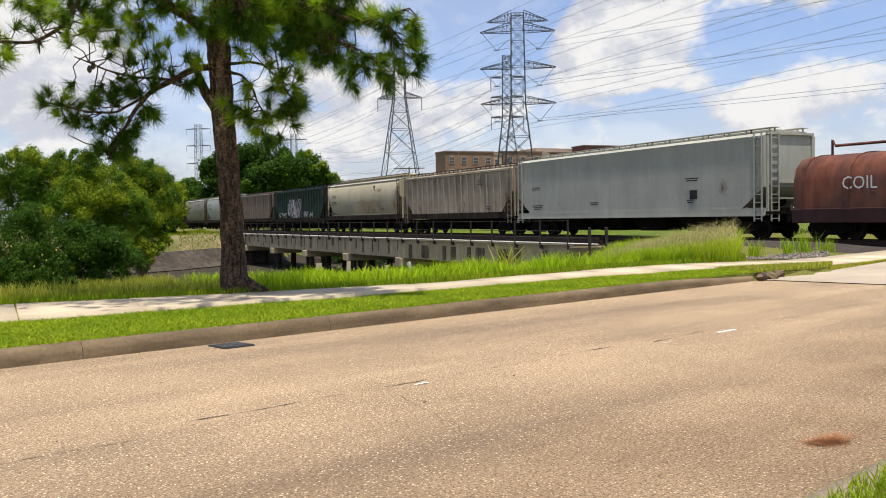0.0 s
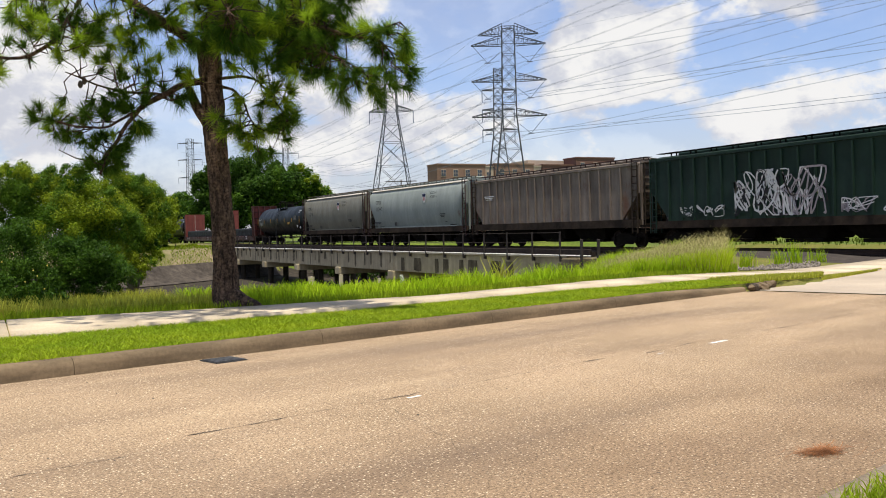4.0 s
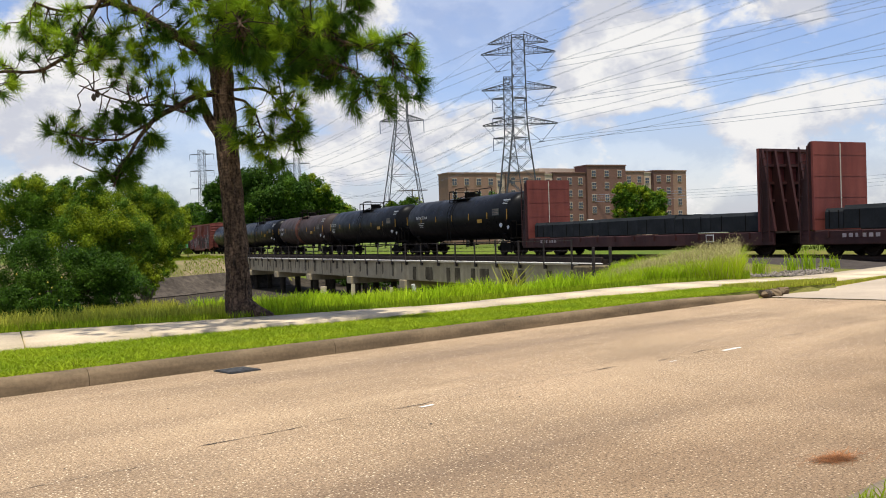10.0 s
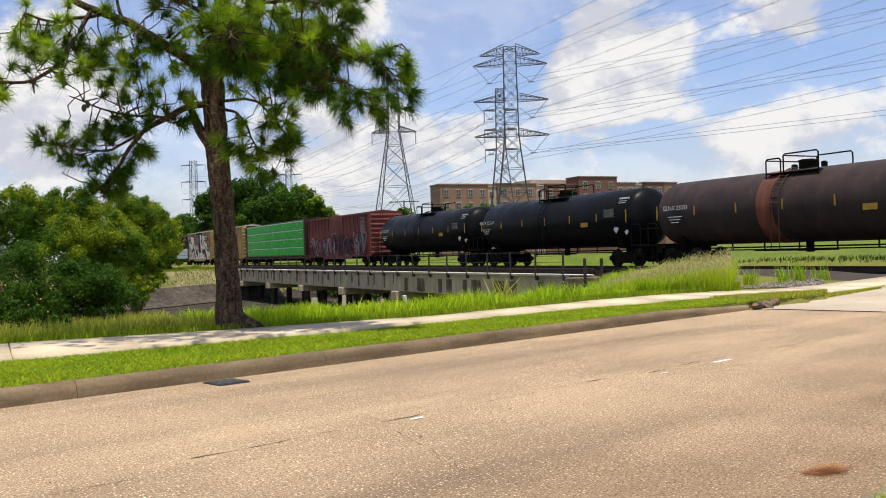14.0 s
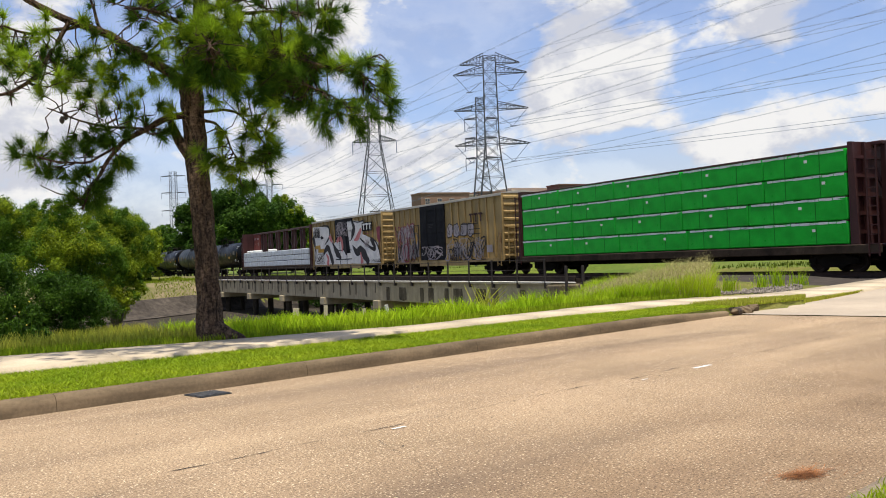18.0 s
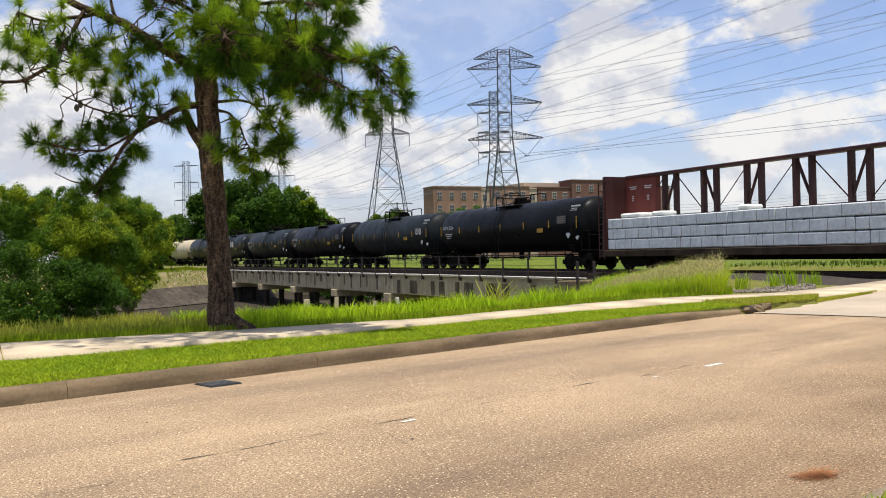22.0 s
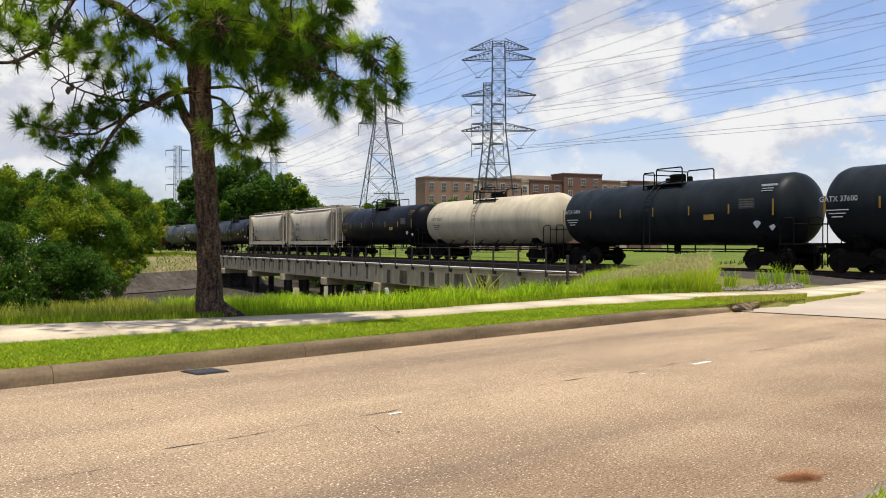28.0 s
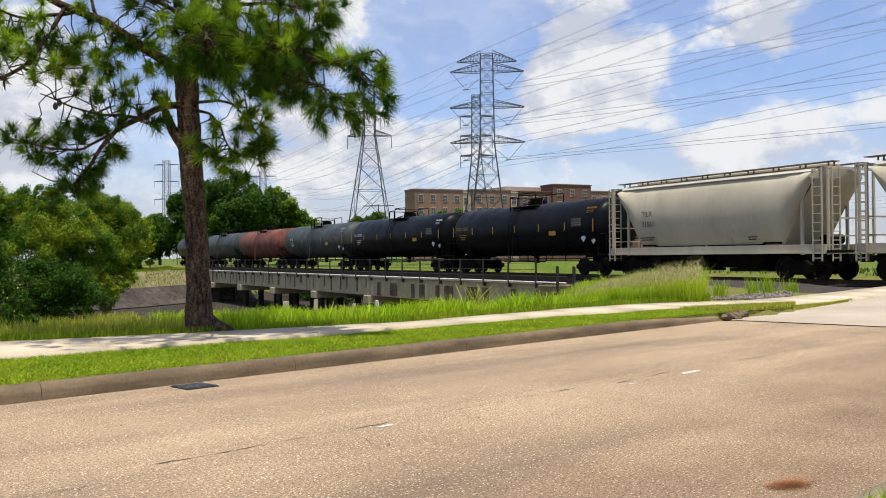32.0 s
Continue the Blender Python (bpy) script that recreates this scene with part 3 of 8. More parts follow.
def road_marks():
    for i, (p0, n0, ln, wd) in enumerate(((5.06, 5.60, 0.15, 0.05), (9.70, 5.475, 0.38, 0.075), (8.45, 5.45, 0.12, 0.03), (18.2, 5.5, 0.8, 0.10), (0.1, 5.6, 0.1, 0.05))):
        rnd = random.Random(i)
        cnt = 10
        a, c = [], []
        for k in range(cnt + 1):
            s = p0 + ln * (k / cnt - 0.5)
            a.append(tuple(road_pos(s, n0 - wd / 2 * rnd.uniform(0.5, 1.0))[:2]))
            c.append(tuple(road_pos(s, n0 + wd / 2 * rnd.uniform(0.5, 1.0))[:2]))
        ob = new("lane_mark", strip_mesh("lane_mark", a, c, lambda x, y: road_z(x, y) + (0.018 if p0 > 16 else 0.005), M_WHITE))
        tagged(ob, "worn white lane dash on the asphalt", "road marking", "worn lane dashes", kind="structure")
    # long wandering crack beside the lane line
    rnd = random.Random(11)

    def crack(p0, p1, n0, amp, w, seed):
        a, c = [], []
        for k in range(160):
            s = p0 + (p1 - p0) * k / 159
            n = n0 + amp * noise.noise((s * 0.9, seed, 0)) + 0.03 * noise.noise((s * 6, seed, 4))
            ww = w * max(0.0, 1.6 * noise.noise((s * 2.3, seed, 9)) + 0.8 * noise.noise((s * 9.0, seed, 5)) + 0.40)
            a.append(tuple(road_pos(s, n - ww)[:2])), c.append(tuple(road_pos(s, n + ww)[:2]))
        tagged(new("crack", strip_mesh("crack", a, c, lambda x, y: road_z(x, y) + 0.004, M_CRACK)), "thin dark crack along the lane joint in the asphalt", "crack", "road cracks", kind="structure")

    crack(3.0, 8.2, 5.71, 0.05, 0.007, 1)
    crack(1.0, 2.6, 5.5, 0.12, 0.006, 5)
    crack(8.4, 14.0, 5.62, 0.08, 0.008, 8)
    a, c = [], []
    for k in range(40):
        f = k / 39
        n = 5.6 - 1.75 * f
        s = 4.72 - 0.75 * f + 0.13 * noise.noise((f * 5, 2, 1)) + 0.03 * noise.noise((f * 21, 2, 4))
        ww = 0.004 * max(0.0, noise.noise((f * 7, 5, 9)) + 0.35)
        a.append(tuple(road_pos(s - ww, n)[:2])), c.append(tuple(road_pos(s + ww, n)[:2]))
    tagged(new("crack", strip_mesh("crack", a, c, lambda x, y: road_z(x, y) + 0.004, M_CRACK)), "thin dark crack branching across the lane", "crack", "road cracks", kind="structure")
    # scattered bits of leaf, bark and grit
    rl = np.random.default_rng(31)
    n = 150
    s, w = 1.0 + 15 * rl.random(n) ** 1.2, NEAR_N + 0.1 + (KERB_N - NEAR_N - 0.2) * rl.random(n)
    c = np.stack([RD.x * s + RN.x * w, RD.y * s + RN.y * w, np.full(n, 0.009)], 1)
    a = rl.random(n) * 6.283
    e = np.stack([np.cos(a), np.sin(a), 0.1 * rl.normal(size=n)], 1) * (0.008 + 0.02 * rl.random((n, 1)) ** 2)
    f = np.stack([-np.sin(a), np.cos(a), 0.1 * rl.normal(size=n)], 1) * (0.005 + 0.006 * rl.random((n, 1)))
    v = np.stack([c - e, c + f, c + e, c - f], 1).reshape(-1, 3)
    tagged(new("road_litter", raw_mesh("road_litter", v, np.arange(4 * n).reshape(-1, 4), M_CRACK)), "scattered dark leaf and bark bits on the asphalt", "litter", kind="stuff")
    # gutter inlet plate
    g = thing("storm_drain_grate", "dark cast iron storm drain grate in the gutter", "drain grate", at=road_pos(5.25, 8.86, 0.006), rz=17.6)
    part("frame", Build().box((0, 0, 0), (0.37, 0.36, 0.012)), M_IRON, g)
    for k in range(7):
        part("bar", Build().box((-0.15 + k * 0.05, 0, 0.008), (0.042, 0.32, 0.008)), M_IRON, g)
    # pine straw washed into the gutter
    rnd = np.random.default_rng(5)
    n = 380
    c = np.array(road_pos(4.37 * math.cos(TH) + 3.88 * math.sin(TH), -4.37 * math.sin(TH) + 3.88 * math.cos(TH), 0.0))
    r = np.sqrt(rnd.random(n)) * 1.0
    a = rnd.random(n) * 6.283
    stray = np.where(rnd.random(n) < 0.15, 2.6, 1.0)
    pos = np.stack([c[0] + 0.02 + stray * (0.105 * r * np.cos(a) + 0.035 * rnd.normal(size=n)), c[1] + stray * (0.05 * r * np.sin(a) + 0.02 * rnd.normal(size=n)), 0.006 + 0.022 * rnd.random(n) * (1.1 - r)], 1)
    ang = rnd.normal(0.35, 1.0, n)
    d = np.stack([np.cos(ang), np.sin(ang), rnd.normal(0, 0.25, n)], 1) * (0.03 + 0.05 * rnd.random((n, 1)))
    s = np.stack([-np.sin(ang), np.cos(ang), 0 * ang], 1) * 0.0013
    v = np.stack([pos - d - s, pos - d + s, pos + d + s, pos + d - s], 1).reshape(-1, 3)
    v[:, 2] = np.maximum(v[:, 2], 0.003)
    tagged(new("pine_straw", raw_mesh("pine_straw", v, np.arange(4 * n).reshape(-1, 4), M_STRAW)), "heap of brown pine straw on the asphalt", "pine straw", kind="stuff")


def track():
    holder = thing("railway_track", "rusty steel rails on wooden ties and ballast", "railway track", kind="structure")
    prof = [(-0.07, -0.17), (0.07, -0.17), (0.07, -0.15), (0.012, -0.135), (0.012, -0.045), (0.036, -0.035), (0.036, 0), (-0.036, 0), (-0.036, -0.035), (-0.012, -0.045), (-0.012, -0.135), (-0.07, -0.15)]
    for sx in (-0.7525, 0.7525):
        b = Build()
        b.prism([(TRACK_X + sx + x, RAIL_Z + z) for x, z in prof], "y", -700, 900)
        part("rail", b, M_RAIL, holder)
    tie = Build().bevel_box((0, 0, 0), (2.6, 0.23, 0.18), 0.015).mesh("tie", M_TIE)
    for k in range(110):
        part("tie", tie, M_TIE, holder, at=(TRACK_X, 14 + k * 0.54 + random.uniform(-0.03, 0.03), RAIL_Z - 0.26))
    b = Build()
    for y0, y1 in ((-700, BRIDGE_Y0 - 0.4), (BRIDGE_Y1, 900)):
        b.prism([(TRACK_X - 2.6, RAIL_Z - 0.85), (TRACK_X - 1.6, RAIL_Z - 0.34), (TRACK_X + 1.6, RAIL_Z - 0.34), (TRACK_X + 2.6, RAIL_Z - 0.85)], "y", y0, y1)
    part("ballast_bed", b, M_BALLASTD, holder)
    # loose stones on the shoulder that the camera sees
    rnd = np.random.default_rng(8)
    n = 5200
    y = 13 + 27 * rnd.random(n)
    x = TRACK_X - 1.4 - 1.7 * rnd.random(n)
    z = np.where(x > TRACK_X - 1.6, RAIL_Z - 0.34, RAIL_Z - 0.34 - (TRACK_X - 1.6 - x) * 0.55) + 0.01
    m = 2600
    k = 0.315 + 0.10 * rnd.random(m)
    dd = 25.0 + 9.0 * rnd.random(m)
    gx, gy = 0.898 * k * dd + 0.44 * dd, -0.44 * k * dd + 0.898 * dd
    off = gy - np.array([lerp_line(WALK_FAR, q) for q in gx])
    ok = (gx < TRACK_X - 2.4) & (off > 0.1) & (off < 1.7 + 0.5 * rnd.random(m))
    gx, gy = gx[ok], gy[ok]
    gz = np.array([ground_z(a, b) for a, b in zip(gx, gy)]) + 0.015
    octo = np.array([(1, 0, 0), (-1, 0, 0), (0, 1, 0), (0, -1, 0), (0, 0, 1), (0, 0, -1)], dtype=float)
    tri = np.array([(0, 2, 4), (2, 1, 4), (1, 3, 4), (3, 0, 4), (2, 0, 5), (1, 2, 5), (3, 1, 5), (0, 3, 5)])
    for x, y, z, m, lab in ((x, y, z, M_BALLASTD, "loose oil-stained ballast stones"), (gx, gy, gz, M_BALLAST, "loose grey ballast stones")):
        n = len(x)
        r = 0.022 + 0.033 * rnd.random(n)
        v = np.stack([x, y, z], 1)[:, None] + octo[None] * (r[:, None, None] * (0.6 + 0.8 * rnd.random((n, 6, 1))))
        f = (tri[None] + 6 * np.arange(n)[:, None, None]).reshape(-1, 3)
        ob = part("ballast_stones", raw_mesh("ballast_stones", v.reshape(-1, 3), f, m), m, holder, lab)
        ob["kind"] = "stuff"
    # crossing panels between and beside the rails
    for x0, x1 in ((TRACK_X - 2.2, TRACK_X - 0.82), (TRACK_X - 0.66, TRACK_X + 0.66), (TRACK_X + 0.82, TRACK_X + 2.2)):
        part("crossing_panel", Build().bevel_box(((x0 + x1) / 2, 14.2, RAIL_Z - 0.10), (x1 - x0, 13.0, 0.18), 0.02), M_CONCGREY, holder, "grey concrete crossing panel")


def bridge():
    holder = thing("railway_bridge", "stained concrete girder railway bridge over a creek", "bridge")
    x0 = 27.55
    L = BRIDGE_Y1 - BRIDGE_Y0
    span = L / 7
    for k in range(7):
        y = BRIDGE_Y0 + k * span
        b = Build()
        b.prism([(x0, -1.5), (x0, -0.16), (x0 + 0.5, -0.16), (x0 + 0.5, -1.5)], "y", y + 0.02, y + span - 0.02)
        b.prism([(x0 + 4.5, -1.5), (x0 + 4.5, -0.16), (x0 + 5.9, -0.16), (x0 + 5.9, -1.5)], "y", y + 0.02, y + span - 0.02)
        part("girder", b, M_BRIDGE, holder)
        # stiffening panels and drip stains on the face
        rnd = random.Random(k)
        yy = y + 0.6
        while yy < y + span - 0.9:
            w = rnd.choice((0.7, 1.0, 1.5) if k < 2 else (0.25, 0.4, 0.7))
            hh = rnd.uniform(0.7, 1.32)
            hw, top = w * 0.42, -0.50 if k < 2 else -0.22
            hh = 1.46 + top if k < 2 else hh
            ragged = [(yy - hw * rnd.uniform(0.8, 1), top), (yy + hw * rnd.uniform(0.8, 1), top), (yy + hw, top - hh * 0.5), (yy + hw * rnd.uniform(0.85, 1.05), top - hh * rnd.uniform(0.85, 1)),
                      (yy + hw * rnd.uniform(-0.2, 0.3), top - hh), (yy - hw * rnd.uniform(0.85, 1.05), top - hh * rnd.uniform(0.8, 1)), (yy - hw, top - hh * 0.4)]
            part("drip_stain", Build().prism(ragged, "x", x0 - 0.012, x0 + 0.002), M_DRIP, holder)
            yy += rnd.uniform(1.3, 3.2) if k < 2 else rnd.uniform(0.9, 2.2)
    b = Build()
    b.prism([(x0 - 0.12, -0.16), (x0 - 0.12, -0.08), (x0 + 6.2, -0.08), (x0 + 6.2, -0.16)], "y", BRIDGE_Y0, BRIDGE_Y1)
    part("deck", b, M_TIE, holder, "dark weathered bridge deck")
    part("deck_edge", Build().prism([(x0 - 0.15, -0.17), (x0 - 0.15, -0.09), (x0 - 0.125, -0.09), (x0 - 0.125, -0.17)], "y", BRIDGE_Y0, BRIDGE_Y1), M_CONC, holder, "pale concrete deck edge")
    # dark band added to hide the bright field below the train
    part("guard_timber", Build().bevel_box((TRACK_X - 1.78, (BRIDGE_Y0 + BRIDGE_Y1) / 2, 0.06), (0.16, L, 0.30), 0.02), M_TIE, holder, "dark band added beside the ties to close the bright gap")
    b = Build()
    b.box((TRACK_X, (BRIDGE_Y0 + BRIDGE_Y1) / 2, 0.0), (3.6, L, 0.16))
    part("ballast_pan", b, M_TIE, holder)
    for k in range(1, 7):
        y = BRIDGE_Y0 + k * span
        part("pier_cap", Build().bevel_box((x0 + 3.0, y, -1.80), (6.6, 1.0, 0.60), 0.04), M_BRIDGE, holder)
        # columns are painted near black for the shade below the deck
        for dx in (0.5, 2.2, 3.9, 5.6):
            part("pier_column", Build().rod((x0 + dx, y, -5.0), (x0 + dx, y, -2.0), 0.28, 10), M_SHADE, holder, smooth=True)
    for y in (BRIDGE_Y0 - 0.5, BRIDGE_Y1 + 0.5):
        part("abutment", Build().bevel_box((x0 + 3.0, y, -2.2), (6.8, 1.2, 4.0), 0.05), M_DRIP, holder)
    # handrail: posts and two cables
    n = 30
    hr = x0 - 0.06
    for k in range(n):
        y = BRIDGE_Y0 + 0.5 + (L - 1) * k / (n - 1)
        b = Build().box((hr - 0.12, y, 0.42), (0.08, 0.08, 1.56))
        b.box((hr - 0.06, y, -0.28), (0.12, 0.16, 0.22))
        part("rail_post", b, M_HANDRAIL, holder)
    for z in (1.14, 0.60):
        part("handrail", Build().rod((hr - 0.12, BRIDGE_Y0 + 0.4, z), (hr - 0.12, BRIDGE_Y1 - 0.4, z), 0.015, 6), M_HANDRAIL, holder)
    part("edge_pipe", Build().rod((x0 - 0.16, BRIDGE_Y0 - 2.2, -0.06), (x0 - 0.16, BRIDGE_Y1, -0.06), 0.035, 8), M_WHITE, holder, "white painted pipe along the deck edge", smooth=True)


def small_posts():
    # three short stakes on the bank: a leaning white pipe and two worn grey posts
    def at_ray(x, y):
        return (x, y, ground_z(x, y) - 0.05)
    b = Build().rod((0, 0, 0), (-0.08, 0.0, 0.30 - ground_z(9.7, 21.7)), 0.05, 8)
    ob = solid("marker_post", b, M_WHITE, "leaning white plastic marker post in the grass", "post", "bank posts", smooth=True)
    ob.location = at_ray(9.7, 21.7)
    for x, y, h, r in ((8.3, 22.6, 0.34 - ground_z(8.3, 22.6), 0.06), (9.2, 22.2, 0.22 - ground_z(9.2, 22.2), 0.05), (7.6, 22.9, 0.30 - ground_z(7.6, 22.9), 0.09)):
        ob = solid("marker_post", Build().rod((0, 0, 0), (0.02, 0, h), r, 8, r * 0.9), M_CONC, "short grey concrete post in the bank grass", "post", "bank posts", smooth=True)
        ob.location = at_ray(x, y)
    # two dark posts beside the bridge end
    for x, y in ((27.2, 38.8), (27.0, 37.1)):
        ob = solid("end_post", Build().bevel_box((0, 0, 0.35), (0.13, 0.13, 1.5), 0.02), M_HANDRAIL, "dark timber post at the bridge end", "post", "bridge end posts")
        ob.location = (x, y, -0.3)


def tower(name, at, height, base, waist, waist_h, arms, rz, label, vees):
    """Lattice tower: four legs with bracing, cross arms as (height, half length, taper), insulators."""
    t = thing(name, label, "transmission tower", "transmission towers", at=at, rz=rz)
    levels = [0.0]
    h = 0.0
    while h < height - 0.5:
        w = base + (waist - base) * min(h / waist_h, 1)
        h = min(h + max(w * 0.85, 1.5), height)
        levels.append(h)

    def half(z):
        return (base + (waist - base) * min(z / waist_h, 1)) / 2 * (1 if z <= waist_h else 1 - 0.15 * (z - waist_h) / max(height - waist_h, 1))
    brace = Build()
    cs = ((-1, -1), (1, -1), (1, 1), (-1, 1))
    for sx, sy in cs:
        part("leg", Build().tube([(sx * half(z), sy * half(z), z) for z in levels], [0.10] * len(levels), 4), M_STEEL, t)
    for a, c in zip(levels, levels[1:]):
        ha, hc = half(a), half(c)
        for i, (sx, sy) in enumerate(cs):
            nx, ny = cs[(i + 1) % 4]
            brace.rod((sx * ha, sy * ha, a), (nx * hc, ny * hc, c), 0.05, 3)
            brace.rod((nx * ha, ny * ha, a), (sx * hc, sy * hc, c), 0.05, 3)
            brace.rod((sx * hc, sy * hc, c), (nx * hc, ny * hc, c), 0.05, 3)
    tagged(part("bracing", brace, M_STEEL, t), kind="stuff")
    for z, hl, rise in arms:
        w = half(z)
        for s in (-1, 1):
            b = Build()
            tip = Vector((s * hl, 0, z))
            n = 7 if rise > 0.9 else 3
            for sy in (-1, 1):
                b.rod((s * w, sy * w, z), tip, 0.07, 4)
                b.rod((s * w, sy * w, z + rise), tip + Vector((0, 0, 0.12)), 0.07, 4)
            for k in range(n):
                f, g = k / n, (k + 1) / n
                for sy in (-1, 1):
                    p0 = Vector((s * (w + (hl - w) * f), sy * w * (1 - f), z))
                    p1 = Vector((s * (w + (hl - w) * g), sy * w * (1 - g), z + rise * (1 - g)))
                    p2 = Vector((s * (w + (hl - w) * f), sy * w * (1 - f), z + rise * (1 - f)))
                    b.rod(p0, p1, 0.035, 3), b.rod(p0, p2, 0.035, 3)
            part("cross_arm", b, M_STEEL, t)
        for s in (-1, 1):
            ins = Build()
            if vees:
                if rise > 1.6:
                    continue
                low = Vector((s * (hl - 2.7), 0, z - 2.9))
                ins.rod((s * (hl - 0.2), 0, z), low, 0.045, 5), ins.rod((s * (w + 0.3), 0, z - 1.2), low, 0.045, 5)
                ins.box(low, (1.0, 0.2, 0.15))
            else:
                ins.rod((s * hl, 0, z), (s * hl, 0, z - 2.4), 0.09, 5)
            part("insulator", ins, M_WIRE, t)
    return t


TOWER_A = (79.8, 133.8, 0.0)
TOWER_B = (93.2, 160.6, 0.0)
TOWER_C = (74.0, 170.0, 0.0)
TOWER_D = (86.0, 426.0, 0.0)
TOWER_E = (124.7, 407.0, 0.0)
TOWER_F = (153.0, 593.0, 0.0)
ARM_RZ = -31.0
ARMS_A = [(20.3, 6.25, 1.2), (26.2, 6.25, 1.2), (32.2, 6.2, 1.5), (33.9, 5.0, 1.7)]
ARMS_B = [(21.3, 3.2, 0.25), (25.3, 3.2, 0.25), (29.2, 3.2, 0.25)]
ARMS_C = [(25.4, 4.4, 1.2), (29.9, 3.8, 0.25), (34.0, 3.8, 0.25)]


def power_lines():
    tower("lattice_tower", TOWER_A, 35.2, 7.2, 2.4, 20.0, ARMS_A, ARM_RZ, "tall grey lattice tower with three pairs of wide arms", True)
    tower("lattice_tower", TOWER_B, 33.5, 7.0, 1.9, 21.0, ARMS_B, ARM_RZ, "slim grey lattice tower with hanging insulators", False)
    tower("lattice_tower", TOWER_C, 36.0, 9.8, 2.3, 25.5, ARMS_C, ARM_RZ, "wide-footed grey lattice tower with hanging insulators", False)
    tower("lattice_tower", TOWER_D, 45.5, 9, 3.0, 20, [(28, 5.6, 0.3), (36, 5.6, 0.3), (43.5, 5.6, 0.3)], ARM_RZ, "distant grey lattice tower", False)
    tower("lattice_tower", TOWER_E, 40.5, 9, 2.8, 20, [(26, 6, 0.3), (32, 6, 0.3), (38, 6, 0.3)], ARM_RZ, "distant grey lattice tower", False)
    tower("lattice_tower", TOWER_F, 36, 9, 2.8, 20, [(29, 12, 0.3), (34, 12, 0.3)], ARM_RZ, "distant grey lattice tower", False)
    # conductors: from the far towers through these and on over the track towards the viewer's side
    hold = thing("power_line_cables", "grey overhead power cables sagging between towers", "power cable", "power cables")
    ax = Vector((math.cos(radians(ARM_RZ)), math.sin(radians(ARM_RZ)), 0))
    nexts = {"A": (Vector((148.0, -94.0, 0.0)), 4.0), "B": (Vector((108.0, -69.0, 0.0)), 11.0), "C": (Vector((64.0, -60.0, 0.0)), 6.0)}
    backs = {"A": Vector(TOWER_E), "B": Vector(TOWER_E) + Vector((14, 6, 0)), "C": Vector(TOWER_D)}

    def wire(p, q, sag, r):
        pts = []
        for k in range(19):
            f = k / 18
            pts.append(p.lerp(q, f) - Vector((0, 0, sag * 4 * f * (1 - f))))
        part("cable", Build().tube(pts, [r] * 19, 4), M_WIRE, hold)

    for key, tw, arms in (("A", TOWER_A, ARMS_A), ("B", TOWER_B, ARMS_B), ("C", TOWER_C, ARMS_C)):
        for i, (z, hl, rise) in enumerate(arms):
            for s in (-1, 1):
                if key == "A" and i < 3:
                    off, dz, pair = hl - 2.7, -2.9, 0.22
                elif key == "A":
                    off, dz, pair = hl, 0.0, 0.0
                else:
                    off, dz, pair = hl, -2.4, 0.18
                for k in ((-1, 1) if pair else (0,)):
                    p = Vector(tw) + ax * (s * off + k * pair) + Vector((0, 0, z + dz))
                    q = nexts[key][0] + ax * (s * off + k * pair) + Vector((0, 0, z + dz + nexts[key][1]))
                    wire(p, q, 2.6 if pair or dz else 2.0, 0.014 if dz else 0.011)
                    bq = backs[key] + ax * (s * off + k * pair) + Vector((0, 0, z + dz + 8))
                    wire(p, bq, 6.0, 0.017)


